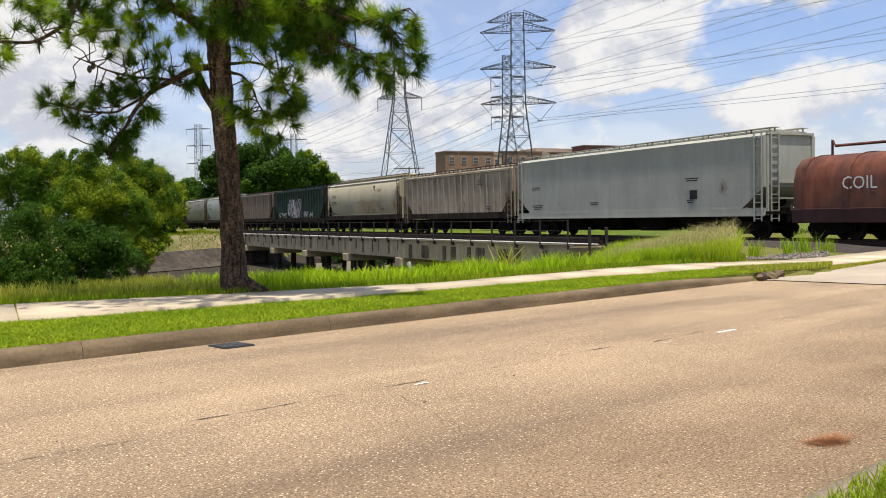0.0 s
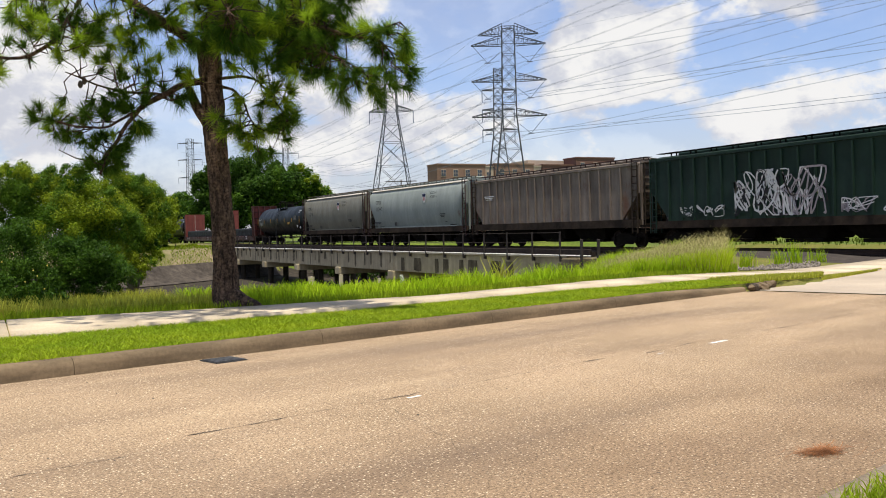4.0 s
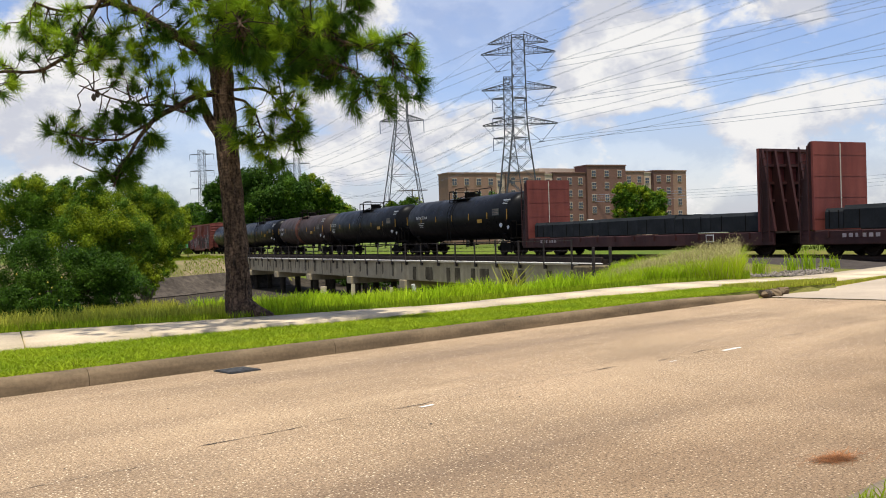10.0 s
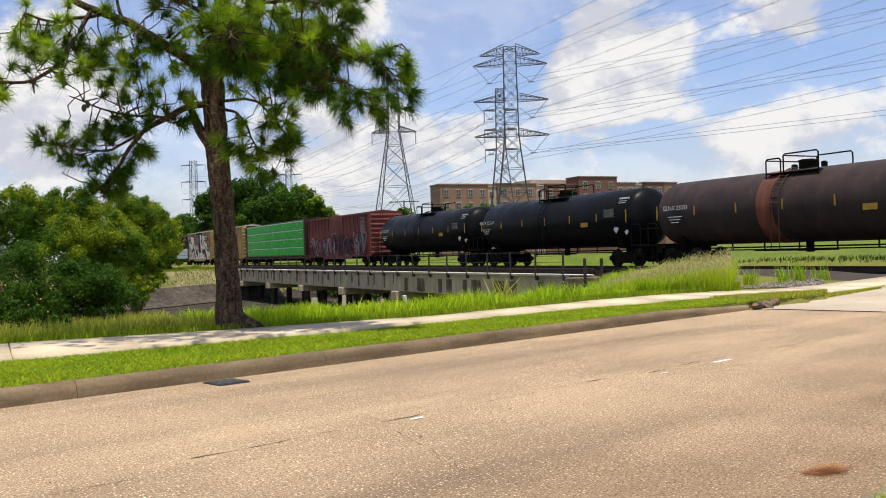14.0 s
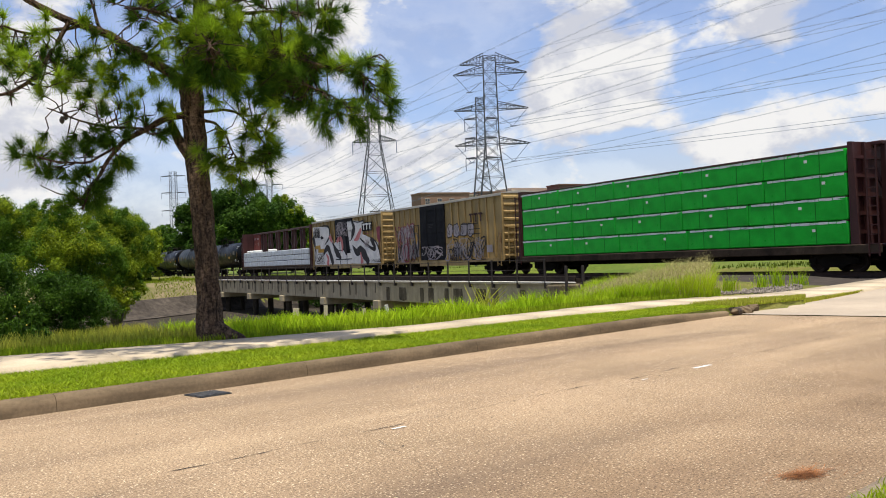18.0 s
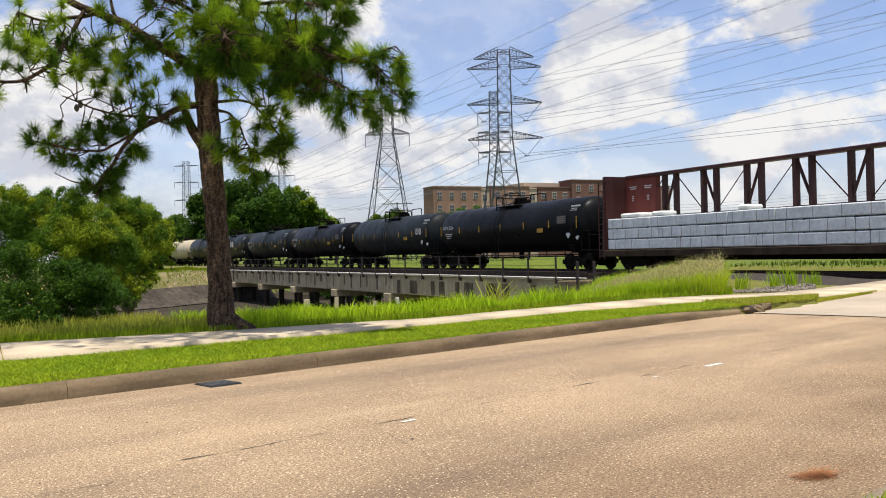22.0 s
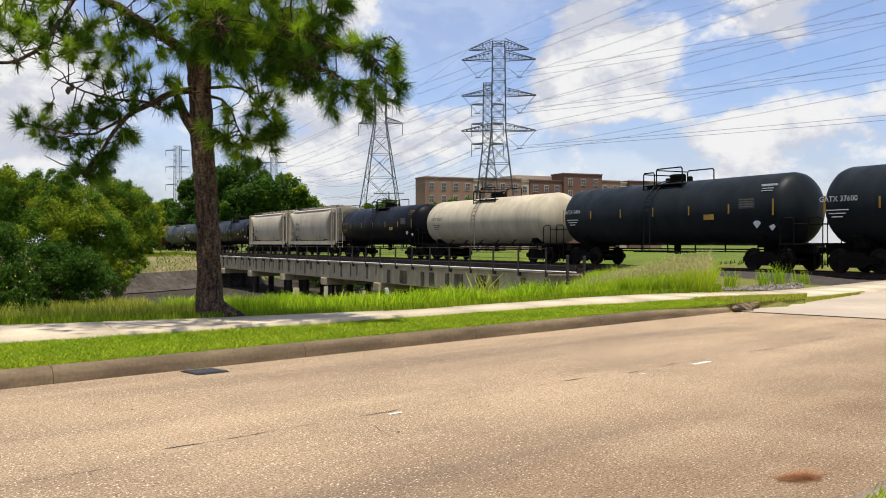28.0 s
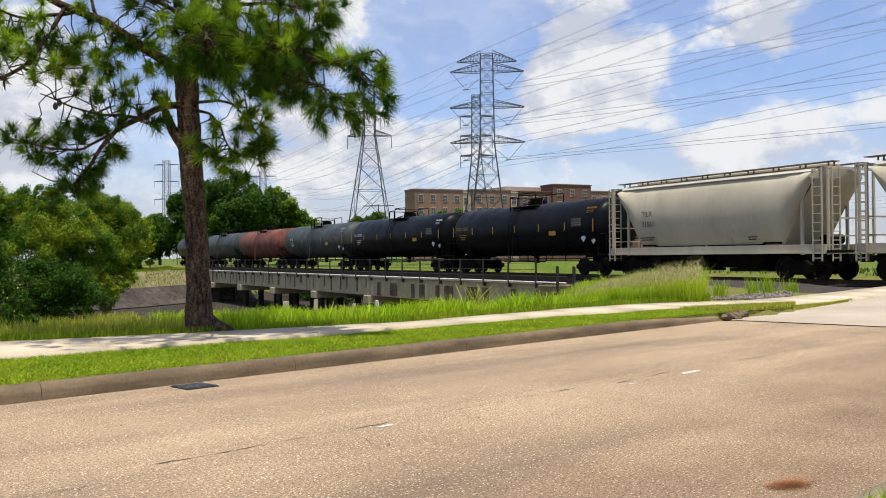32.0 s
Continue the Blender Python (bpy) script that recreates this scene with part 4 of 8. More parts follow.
def building():
    t = thing("apartment_building", "large tan brick five-storey apartment building with parapets", "building")
    # blocks along the front: offset along, width, depth, height, wall
    front = Vector((1.0, -0.06, 0)).normalized()
    org = Vector((95.5, 193.0, 0))
    rz = math.degrees(math.atan2(front.y, front.x))
    blocks = [(0, 12.4, 16.8, M_BRICK, 0), (12.4, 2.6, 16.4, M_STUCCO, 0.8), (15, 10.4, 17.0, M_BRICK, 0), (25.4, 2.6, 16.6, M_STUCCO, 0.8), (28, 9, 16.9, M_BRICKD, 0.3), (37, 11.2, 18.7, M_BRICKD, -0.5),
              (48.2, 6.2, 17.3, M_BRICK, 0.4), (54.4, 2.4, 17.0, M_STUCCO, 0.9), (56.8, 6.0, 17.4, M_BRICKD, -0.2), (62.8, 4.2, 17.4, M_BRICK, 0)]
    for off, w, h, m, back in blocks:
        b = Build()
        b.box((0, 0, h / 2), (w, 6, h))
        b.box((0, 0, h + 0.15), (w + 0.3, 6.3, 0.3))
        blk = part("wall", b, m, t)
        c = org + front * (off + w / 2) + Vector((0, 3 + back, 0))
        blk.location, blk.rotation_euler = c, (0, 0, radians(rz))
        n = max(1, int(w // 3.0))
        for f in range(4):
            for k in range(n):
                x = -w / 2 + (k + 0.5) * w / n
                z = h - 1.9 - f * 3.0
                fr = Build().box((x, -3.04, z), (1.25, 0.10, 1.75))
                wn = part("window", fr, M_STUCCO, blk)
                g = Build()
                for dx in (-0.36, 0.36):
                    for dz in (-0.4, 0.4):
                        g.box((x + dx * 0.8, -3.09, z + dz), (0.5, 0.06, 0.66))
                part("pane", g, M_GLASS, wn)
    # penthouse
    pb = part("wall", Build().box((0, 0, 0.8), (11, 8, 1.6)), M_STUCCO, t)
    pb.location = org + front * 32 + Vector((0, 9, 16.9))
    # wooden cross-arm pole at the field's far edge
    pole = thing("utility_pole", "wooden utility pole with one cross-arm", "utility pole", at=(78.5, 176.0, 0.0), rz=ARM_RZ)
    part("mast", Build().rod((0, 0, 0), (0, 0, 12.2), 0.16, 8, 0.12), M_WOOD, pole, smooth=True)
    part("cross_arm", Build().box((0, 0.1, 11.9), (6.4, 0.14, 0.18)), M_WOOD, pole)
    # slim mast with an antenna crown above the trees
    k = 300 / 1640.0
    q = Vector((math.cos(radians(26.1)), -math.sin(radians(26.1)), 0)) * ((237 - 784) * k) + Vector((math.sin(radians(26.1)), math.cos(radians(26.1)), 0)) * 300
    cell = thing("antenna_mast", "slim grey mast with a crown of panel antennas", "antenna mast", at=(q.x, q.y, 0.0))
    top = 1.35 + (446 - 314) * k
    part("mast", Build().rod((0, 0, 0), (0, 0, top), 0.45, 8, 0.25), M_STEEL, cell, smooth=True)
    part("platform", Build().lathe([(-0.1, 1.4), (-0.1, 1.6), (0.1, 1.6), (0.1, 1.4)], (0, 0, top - 0.9), "z", 12), M_STEEL, cell)
    for i in range(9):
        a = i * 2 * math.pi / 9
        part("antenna", Build().box((1.5 * math.cos(a), 1.5 * math.sin(a), top - 0.7), (0.28, 0.28, 1.5)), M_STEEL, cell)
    # two far towers of the skyline
    sk = thing("skyline_towers", "two hazy blue office towers far on the horizon", "building", at=(0, 0, 0))
    for x, y, top in ((2174, 2067, 92), (2202, 2037, 96)):
        part("tower_block", Build().box((x, y, top / 2), (11, 11, top)).box((x, y, top + 2), (5, 5, 4)), M_FAR, sk)
    # a low line of cables far behind the building
    low = thing("power_line_cables", "grey low overhead cables far behind the building", "power cable", "power cables")
    for z0, z1 in ((10.9, 14.5), (10.4, 13.4), (10.0, 12.2), (9.5, 10.9)):
        p, q = Vector((110.0, 202.0, z0 + 0.6)), Vector((270.0, 124.0, z1 + 8.0))
        pts = [p.lerp(q, k / 12) - Vector((0, 0, 3.2 * 4 * (k / 12) * (1 - k / 12))) for k in range(13)]
        part("cable", Build().tube(pts, [0.03] * 13, 4), M_WIRE, low)


# distance haze is put into this pale blue facade colour
M_FAR = mat("hazy_far_facade", (0.42, 0.50, 0.62), (0.40, 0.48, 0.60), 0.01, 0.9, bump=0, grain=0)
ground()
road()
road_marks()
track()
bridge()
small_posts()
power_lines()
building()


# ------------------------------------------------------------------ the train
SPEED = 16.9                                        # metres a second, towards the crossing
TRAIN = []                                          # (thing, place of its middle along the train)


def paint(name, c1, c2, rust=(0.12, 0.055, 0.03), amt=0.04, streak=0.3, rough=0.55, scale=0.5, spec=0.20):
    return mat(name, c1, c2, scale, rough, streak=streak, rust=rust, rust_amt=amt, bump=0.06, bscale=25, grain=0.10, spec=spec)


P_LGREY = paint("light_grey_car_paint", (0.40, 0.395, 0.33), (0.345, 0.34, 0.285), amt=-0.02, streak=0.12)
P_RIBBED = paint("rust_streaked_grey_paint", (0.47, 0.395, 0.295), (0.29, 0.225, 0.16), amt=0.06, streak=0.45)
P_CREAM = paint("cream_car_paint", (0.50, 0.435, 0.315), (0.42, 0.365, 0.265), amt=-0.02, streak=0.10)
P_CREAMD = paint("smudged_cream_paint", (0.48, 0.42, 0.305), (0.40, 0.345, 0.25), rust=(0.12, 0.10, 0.075), amt=0.03, streak=0.18)
P_CREAMR = paint("rust_bloomed_cream_paint", (0.47, 0.415, 0.275), (0.40, 0.35, 0.225), rust=(0.32, 0.18, 0.08), amt=0.03, streak=0.12)
P_GREEN = paint("dark_green_car_paint", (0.015, 0.036, 0.023), (0.009, 0.024, 0.016), amt=-0.03, streak=0.3)
P_BROWNGREY = paint("brown_grey_car_paint", (0.25, 0.20, 0.155), (0.15, 0.115, 0.09), amt=0.06, streak=0.45)
P_BLUEGREY = paint("pale_blue_grey_car_paint", (0.28, 0.305, 0.27), (0.235, 0.26, 0.23), amt=-0.03, streak=0.18)
P_GREYGREEN = paint("grey_green_car_paint", (0.175, 0.165, 0.125), (0.145, 0.137, 0.102), amt=-0.02, streak=0.2)
P_BLACK = paint("weathered_black_tank_paint", (0.005, 0.0055, 0.0065), (0.010, 0.0105, 0.0115), amt=-0.09, streak=0.25, rough=0.36, spec=0.05)
P_BLACKB = paint("bluish_black_tank_paint", (0.010, 0.013, 0.015), (0.018, 0.022, 0.024), amt=-0.07, streak=0.3, rough=0.45, spec=0.09)
P_TANKBROWN = paint("brown_stained_tank_paint", (0.026, 0.019, 0.017), (0.05, 0.031, 0.026), amt=0.0, streak=0.35, rough=0.6)
P_TANKRUST = paint("rust_red_tank_paint", (0.24, 0.075, 0.04), (0.09, 0.045, 0.035), amt=0.05, streak=0.5, rough=0.7)
P_TANKWHITE = paint("cream_white_tank_paint", (0.51, 0.44, 0.31), (0.43, 0.365, 0.25), amt=-0.04, streak=0.22)
P_TANKGREY = paint("grey_tank_paint", (0.06, 0.072, 0.068), (0.032, 0.038, 0.037), amt=-0.04, streak=0.35)
P_OXIDE = paint("oxide_red_car_paint", (0.20, 0.055, 0.042), (0.16, 0.042, 0.034), amt=-0.03, streak=0.3, rough=0.65)
P_DARKOX = paint("dark_brown_red_frame_paint", (0.062, 0.022, 0.020), (0.040, 0.016, 0.015), amt=0.0, streak=0.35)
P_YELLOW = paint("faded_yellow_car_paint", (0.42, 0.285, 0.11), (0.32, 0.215, 0.085), amt=0.01, streak=0.4)
P_ROOF = paint("galvanised_car_roof", (0.48, 0.44, 0.37), (0.40, 0.36, 0.30), amt=-0.02, streak=0.1)
P_DOOR = paint("black_car_door", (0.004, 0.004, 0.006), (0.007, 0.007, 0.009), amt=-0.1, streak=0.1, rough=0.8)
P_WRAP = mat("green_lumber_wrap", (0.008, 0.37, 0.026), (0.005, 0.27, 0.018), 1.5, 0.38, bump=0.5, bscale=6, grain=0.10)
P_WRAPD = mat("dark_green_wrap_fold", (0.004, 0.16, 0.012), (0.003, 0.12, 0.009), 2, 0.5, bump=0)
P_WRAPW = mat("pale_lumber_wrap", (0.56, 0.585, 0.60), (0.42, 0.45, 0.47), 2.2, 0.5, bump=0.4, bscale=8, grain=0.12)
P_TARP = mat("dark_grey_steel_load", (0.020, 0.022, 0.024), (0.012, 0.014, 0.015), 1.0, 0.7, bump=0.2, bscale=14, grain=0.15)
# one near-black tone for running gear, slope sheets, bays and fittings
P_UNDER = mat("near_black_undercarriage", (0.007, 0.006, 0.005), (0.013, 0.011, 0.009), 3, 0.9, bump=0.2, spec=0.04)
P_GRIME = mat("brown_sill_grime", (0.055, 0.040, 0.028), (0.022, 0.017, 0.013), 1.2, 0.9, bump=0.15, spec=0.05)
P_WHEEL = mat("brown_wheel_steel", (0.026, 0.018, 0.014), (0.014, 0.010, 0.008), 3, 0.7, bump=0.1, spec=0.08)
P_STRIPE = mat("yellow_reflective_tape", (0.38, 0.22, 0.03), (0.26, 0.15, 0.025), 3, 0.5, bump=0)
P_LETTER = mat("white_stencil_paint", (0.66, 0.66, 0.63), (0.55, 0.55, 0.52), 4, 0.7, bump=0, grain=0.15)
P_LETTERK = mat("black_stencil_paint", (0.02, 0.02, 0.022), (0.03, 0.03, 0.03), 4, 0.7, bump=0)
P_SPRAYW = mat("white_spray_paint", (0.62, 0.60, 0.57), (0.48, 0.47, 0.46), 1.5, 0.7, bump=0)
P_SPRAYK = mat("black_spray_paint", (0.02, 0.02, 0.024), (0.035, 0.03, 0.03), 2, 0.7, bump=0)
P_SPRAYP = mat("maroon_spray_paint", (0.17, 0.035, 0.05), (0.26, 0.08, 0.09), 1.5, 0.7, bump=0)
P_SPRAYG = mat("grey_pink_spray_paint", (0.34, 0.29, 0.29), (0.22, 0.20, 0.21), 1.5, 0.7, bump=0)
P_SPRAYO = mat("faded_orange_spray_paint", (0.40, 0.265, 0.14), (0.38, 0.29, 0.175), 1.5, 0.7, bump=0)
P_SPRAYT = mat("faded_teal_spray_paint", (0.27, 0.285, 0.225), (0.31, 0.30, 0.22), 1.5, 0.7, bump=0)
P_SPRAYR = mat("salmon_pink_spray_paint", (0.40, 0.12, 0.12), (0.46, 0.18, 0.17), 1.5, 0.7, bump=0)
P_BLUE = mat("blue_shield_paint", (0.02, 0.025, 0.06), (0.02, 0.022, 0.05), 3, 0.6, bump=0)
P_REDP = mat("red_shield_paint", (0.42, 0.04, 0.035), (0.36, 0.04, 0.03), 3, 0.6, bump=0)


def lettering(body, size, name="lettering"):
    cu = bpy.data.curves.new(name, "FONT")
    cu.body, cu.size, cu.align_x, cu.align_y = body, size, "LEFT", "BOTTOM"
    cu.resolution_u = 2
    tmp = bpy.data.objects.new(name, cu)
    me = bpy.data.meshes.new_from_object(tmp)
    bpy.data.objects.remove(tmp)
    return me


NEAR_SIDE = Matrix(((0, 0, -1, 0), (-1, 0, 0, 0), (0, 1, 0, 0), (0, 0, 0, 1)))   # reads towards -y, faces -x


def letters(car, body, size, y, z, x, material=None, tilt=0.0, squeeze=1.0):
    """Stencilled words on the near side; y is where the first letter begins."""
    me = lettering(body, size)
    me.materials.clear()
    me.materials.append(material or P_LETTER)
    ob = part("lettering", me, None, car, "stencilled lettering")
    ob.matrix_basis = Matrix.Translation((x, y, z)) @ Matrix.Rotation(tilt, 4, "Y") @ NEAR_SIDE @ Matrix.Diagonal((squeeze, 1, 1, 1))
    return ob


# ---- running gear, shared by all cars
def wheelset_mesh():
    b = Build()
    for s in (-1, 1):
        b.lathe([(s * 0.68, 0.20), (s * 0.69, 0.485), (s * 0.72, 0.485), (s * 0.73, 0.457), (s * 0.83, 0.45), (s * 0.83, 0.37), (s * 0.78, 0.33), (s * 0.79, 0.15), (s * 0.84, 0.12)], (0, 0, 0), "x", 20)
    b.rod((-0.98, 0, 0), (0.98, 0, 0), 0.085, 10)
    # cast pockets make the wheel's turning visible
    for k in range(3):
        a = k * 2.094
        for s in (-1, 1):
            b.box((s * 0.80, 0.24 * math.cos(a), 0.24 * math.sin(a)), (0.03, 0.06, 0.06))
    return b.mesh("wheelset", P_WHEEL, True)


def sideframe_mesh():
    b = Build()
    outer = [(-1.15, 0.55), (-0.62, 0.62), (-0.35, 0.78), (0.35, 0.78), (0.62, 0.62), (1.15, 0.55), (1.15, 0.36), (0.75, 0.36), (0.42, 0.20), (-0.42, 0.20), (-0.75, 0.36), (-1.15, 0.36)]
    b.prism(outer, "x", -0.09, 0.09)
    for s in (-1, 1):
        b.box((0, s * 0.889, 0.46), (0.26, 0.26, 0.26))
    for k in (-1, 0, 1):
        b.rod((0, k * 0.14, 0.22), (0, k * 0.14, 0.62), 0.065, 8)
    return b.mesh("sideframe", P_UNDER)


ME_WHEELSET, ME_FRAME = wheelset_mesh(), sideframe_mesh()
ME_BOLSTER = Build().bevel_box((0, 0, 0.62), (2.0, 0.34, 0.26), 0.03).mesh("bolster", P_UNDER)
ME_COUPLER = Build().bevel_box((0, 0, 0.86), (0.16, 0.9, 0.22), 0.03).bevel_box((0.03, -0.42, 0.86), (0.30, 0.24, 0.32), 0.05).mesh("coupler", P_UNDER)
AXLES = []


def running_gear(car, half, inset=1.9):
    for sy in (-1, 1):
        t = part("truck", ME_BOLSTER, None, car, "dark cast steel truck", at=(0, sy * (half - inset), 0))
        for sx in (-1, 1):
            part("sideframe", ME_FRAME, None, t, at=(sx * 0.99, 0, 0))
        for dy in (-0.889, 0.889):
            w = part("wheelset", ME_WHEELSET, None, t, at=(0, dy, 0.457))
            AXLES.append((w, car, dy))
        c = part("coupler", ME_COUPLER, None, car, at=(0, sy * (half + 0.15), 0))
        if sy > 0:
            c.rotation_euler = (0, 0, math.pi)


def new_car(name, s0, s1, label, category, group):
    car = thing(name, label, category, group)
    mid = (s0 + s1) / 2
    TRAIN.append((car, mid))
    return car, (s1 - s0) / 2


def ladder(car, x, y, z0, z1, material, along="y", w=0.42, step=0.34):
    b = Build()
    ends = ((0, -w / 2), (0, w / 2)) if along == "y" else ((-w / 2, 0), (w / 2, 0))
    for ex, ey in ends:
        b.box((x + ex, y + ey, (z0 + z1) / 2), (0.05, 0.05, z1 - z0))
    z = z0 + 0.12
    while z < z1:
        b.box((x, y, z), (0.035, w, 0.035) if along == "y" else (w, 0.035, 0.035))
        z += step
    part("ladder", b, material, car)


def hopper(s0, s1, paint_m, label, style="curved", inset=0.12, eave=4.38, roof=4.62, bays=4, sill=(0.98, 1.32), roof_m=None, cut=1.35, low=2.75):
    car, h = new_car("covered_hopper", s0, s1, label, "hopper car", "freight train cars")
    w = 1.48 if style == "ribbed" else 1.53
    hb = h - inset
    # lofted body: cross sections along the car, the lower corners cut away at both ends
    stations = [-hb, -hb + 0.02, -hb + cut * 0.5, -hb + cut, 0, hb - cut, hb - cut * 0.5, hb - 0.02, hb]
    vs, fs, n = [], [], 0
    for i, y in enumerate(stations):
        k = min(max((hb - abs(y)) / cut, 0), 1)
        zl = low + (sill[1] - low) * k
        if style == "curved":
            prof = [(w - 0.30, zl), (w - 0.12, zl + (eave - zl) * 0.12), (w - 0.02, zl + (eave - zl) * 0.30), (w + 0.02, zl + (eave - zl) * 0.48), (w - 0.02, zl + (eave - zl) * 0.68), (w - 0.15, zl + (eave - zl) * 0.88), (w - 0.34, eave), (w * 0.5, roof - 0.03), (0, roof)]
        else:
            prof = [(w - 0.03, zl), (w - 0.03, zl + 0.2), (w - 0.03, zl + (eave - zl) * 0.5), (w - 0.03, eave - 0.1), (w, eave), (w * 0.6, roof - 0.06), (0, roof)]
        ring = [(-x, y, z) for x, z in prof] + [(x, y, z) for x, z in prof[-2::-1]]
        n = len(ring)
        vs += ring
    for i in range(len(stations) - 1):
        for j in range(n - 1):
            fs.append((i * n + j, i * n + j + 1, i * n + n + j + 1, i * n + n + j))
        fs.append((i * n + n - 1, i * n, i * n + n, i * n + 2 * n - 1))
    fs += [tuple(range(n)), tuple(range(len(vs) - 1, len(vs) - n - 1, -1))]
    part("body", Build().add(vs, fs), paint_m, car, smooth=True)
    # slope sheets and discharge bays
    zb = sill[1] + 0.05
    for s in (-1, 1):
        b = Build().add([(-1.3, s * hb, low), (1.3, s * hb, low), (1.3, s * (hb - 2.6), zb), (-1.3, s * (hb - 2.6), zb), (-1.3, s * (hb - 1.6), zb), (1.3, s * (hb - 1.6), zb)],
              [(0, 1, 2, 3), (0, 4, 5, 1), (3, 2, 5, 4), (0, 3, 4), (1, 5, 2)])
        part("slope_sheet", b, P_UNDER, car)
    span = 2 * (h - 3.1)
    for k in range(bays):
        c, hw = -span / 2 + span * (k + 0.5) / bays, span / bays / 2 - 0.08
        b = Build()
        hl = hw * 0.62
        top, bot = [(-1.3, c - hw), (1.3, c - hw), (1.3, c + hw), (-1.3, c + hw)], [(-0.75, c - hl), (0.75, c - hl), (0.75, c + hl), (-0.75, c + hl)]
        b.add([(*p, zb) for p in top] + [(*p, 0.46) for p in bot], [(0, 1, 2, 3), (7, 6, 5, 4), (0, 4, 5, 1), (1, 5, 6, 2), (2, 6, 7, 3), (3, 7, 4, 0)])
        b.box((0, c, 0.38), (1.5, hl * 1.7, 0.14))
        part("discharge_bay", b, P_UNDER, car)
    for s in (-1, 1):
        b = Build().box((s * (w - 0.06), 0, (sill[0] + sill[1]) / 2), (0.12, 2 * h - 0.1, sill[1] - sill[0]))
        b.box((s * (w - 0.02), 0, sill[0] + 0.02), (0.16, 2 * h - 0.1, 0.05))
        part("side_sill", b, paint_m if style == "smooth" or bays == 2 else P_GRIME, car)
        if style == "curved" and bays > 2:
            part("sill_lip", Build().box((s * (w - 0.20), 0, sill[1] + 0.03), (0.26, 2 * hb - 2 * cut, 0.10)), paint_m, car)
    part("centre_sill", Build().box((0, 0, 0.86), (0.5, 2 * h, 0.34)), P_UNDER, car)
    if style == "ribbed":
        n = int((2 * hb - 1.0) / 0.86)
        rib = Build().prism([(-0.055, 0), (0.055, 0), (0.035, 0.10), (-0.035, 0.10)], "z", 0, eave - sill[1] - 0.14).mesh("rib", paint_m)
        for k in range(n + 1):
            y = -hb + 0.5 + (2 * hb - 1.0) * k / n
            kk = min(max((hb - abs(y)) / cut, 0), 1)
            if kk < 0.99:
                continue
            for s in (-1, 1):
                ob = part("rib", rib, None, car, at=(s * (w - 0.04), y, sill[1] + 0.02))
                ob.rotation_euler = (0, 0, -s * math.pi / 2)
        part("roof_edge", Build().box((-w, 0, eave), (0.10, 2 * hb, 0.12)).box((w, 0, eave), (0.10, 2 * hb, 0.12)), paint_m, car)
    else:
        for k in range(1, 4):
            y = -hb + 2 * hb * k / 4
            seam = Build().box((-w - (0.022 if style == "curved" else -0.028), y, sill[1] + (eave - sill[1]) * 0.48), (0.010, 0.012, (eave - sill[1]) * 0.30))
            part("weld_seam", seam, paint_m, car)
        if style == "curved":
            for sx in (-1, 1):
                part("roof_edge", Build().prism([(sx * (w - 0.40), eave + 0.02), (sx * (w - 0.30), eave - 0.03), (sx * (w - 0.24), eave + 0.02), (sx * (w - 0.36), eave + 0.12)], "y", -hb, hb), P_ROOF, car, "pale roof edge")
    rm = roof_m or (P_BROWNGREY if style == "curved" else P_ROOF)
    lm = P_DARKOX if style == "curved" and bays > 2 else P_GRIME if paint_m is P_BROWNGREY else paint_m
    # running board with its stanchions, and the hatch trough
    for s in (-1, 1):
        b = Build().box((s * 0.82, 0, roof + 0.10), (0.42, 2 * h - 0.15, 0.03))
        k = -h + 0.3
        while k < h:
            b.box((s * 0.98, k, roof + 0.02), (0.05, 0.05, 0.18)), b.box((s * 0.66, k, roof + 0.02), (0.05, 0.05, 0.18))
            k += 1.35
        part("running_board", b, rm, car)
    part("hatch_cover", Build().bevel_box((0, 0, roof + 0.06), (0.66, 2 * h - 1.6, 0.14), 0.04), paint_m, car)
    # ends: posts, ladders, platforms
    for sy in (-1, 1):
        ye = sy * (h - 0.08)
        b = Build()
        for sx in (-1, 1):
            b.box((sx * 1.30, ye, (1.0 + eave) / 2), (0.10, 0.08, eave - 1.0))
            b.box((sx * 1.30, sy * (h - 1.3), (1.0 + low) / 2 - 0.1), (0.10, 0.10, low - 1.2))
        b.box((0, ye, 1.72), (2.6, 0.05, 0.06)), b.box((0, ye, 2.4), (2.6, 0.05, 0.06)), b.box((0, ye, eave + 0.10), (2.7, 0.10, 0.10))
        part("end_frame", b, paint_m, car)
        part("end_platform", Build().box((0, sy * (h - 0.45), 1.12), (2.9, 0.95, 0.10)), P_UNDER, car)
        ladder(car, -w - 0.04, sy * (h - 0.36), 0.75, eave + 0.1, lm)
        ladder(car, -0.95, sy * (h - 0.01), 0.75, eave + 0.1, lm, along="x")
    part("brake_reservoir", Build().lathe([(-0.5, 0.05), (-0.45, 0.2), (0.45, 0.2), (0.5, 0.05)], (0.4, -h + 1.3, 1.6), "y", 12), P_UNDER, car, smooth=True)
    running_gear(car, h + 0.15)
    return car, h, w


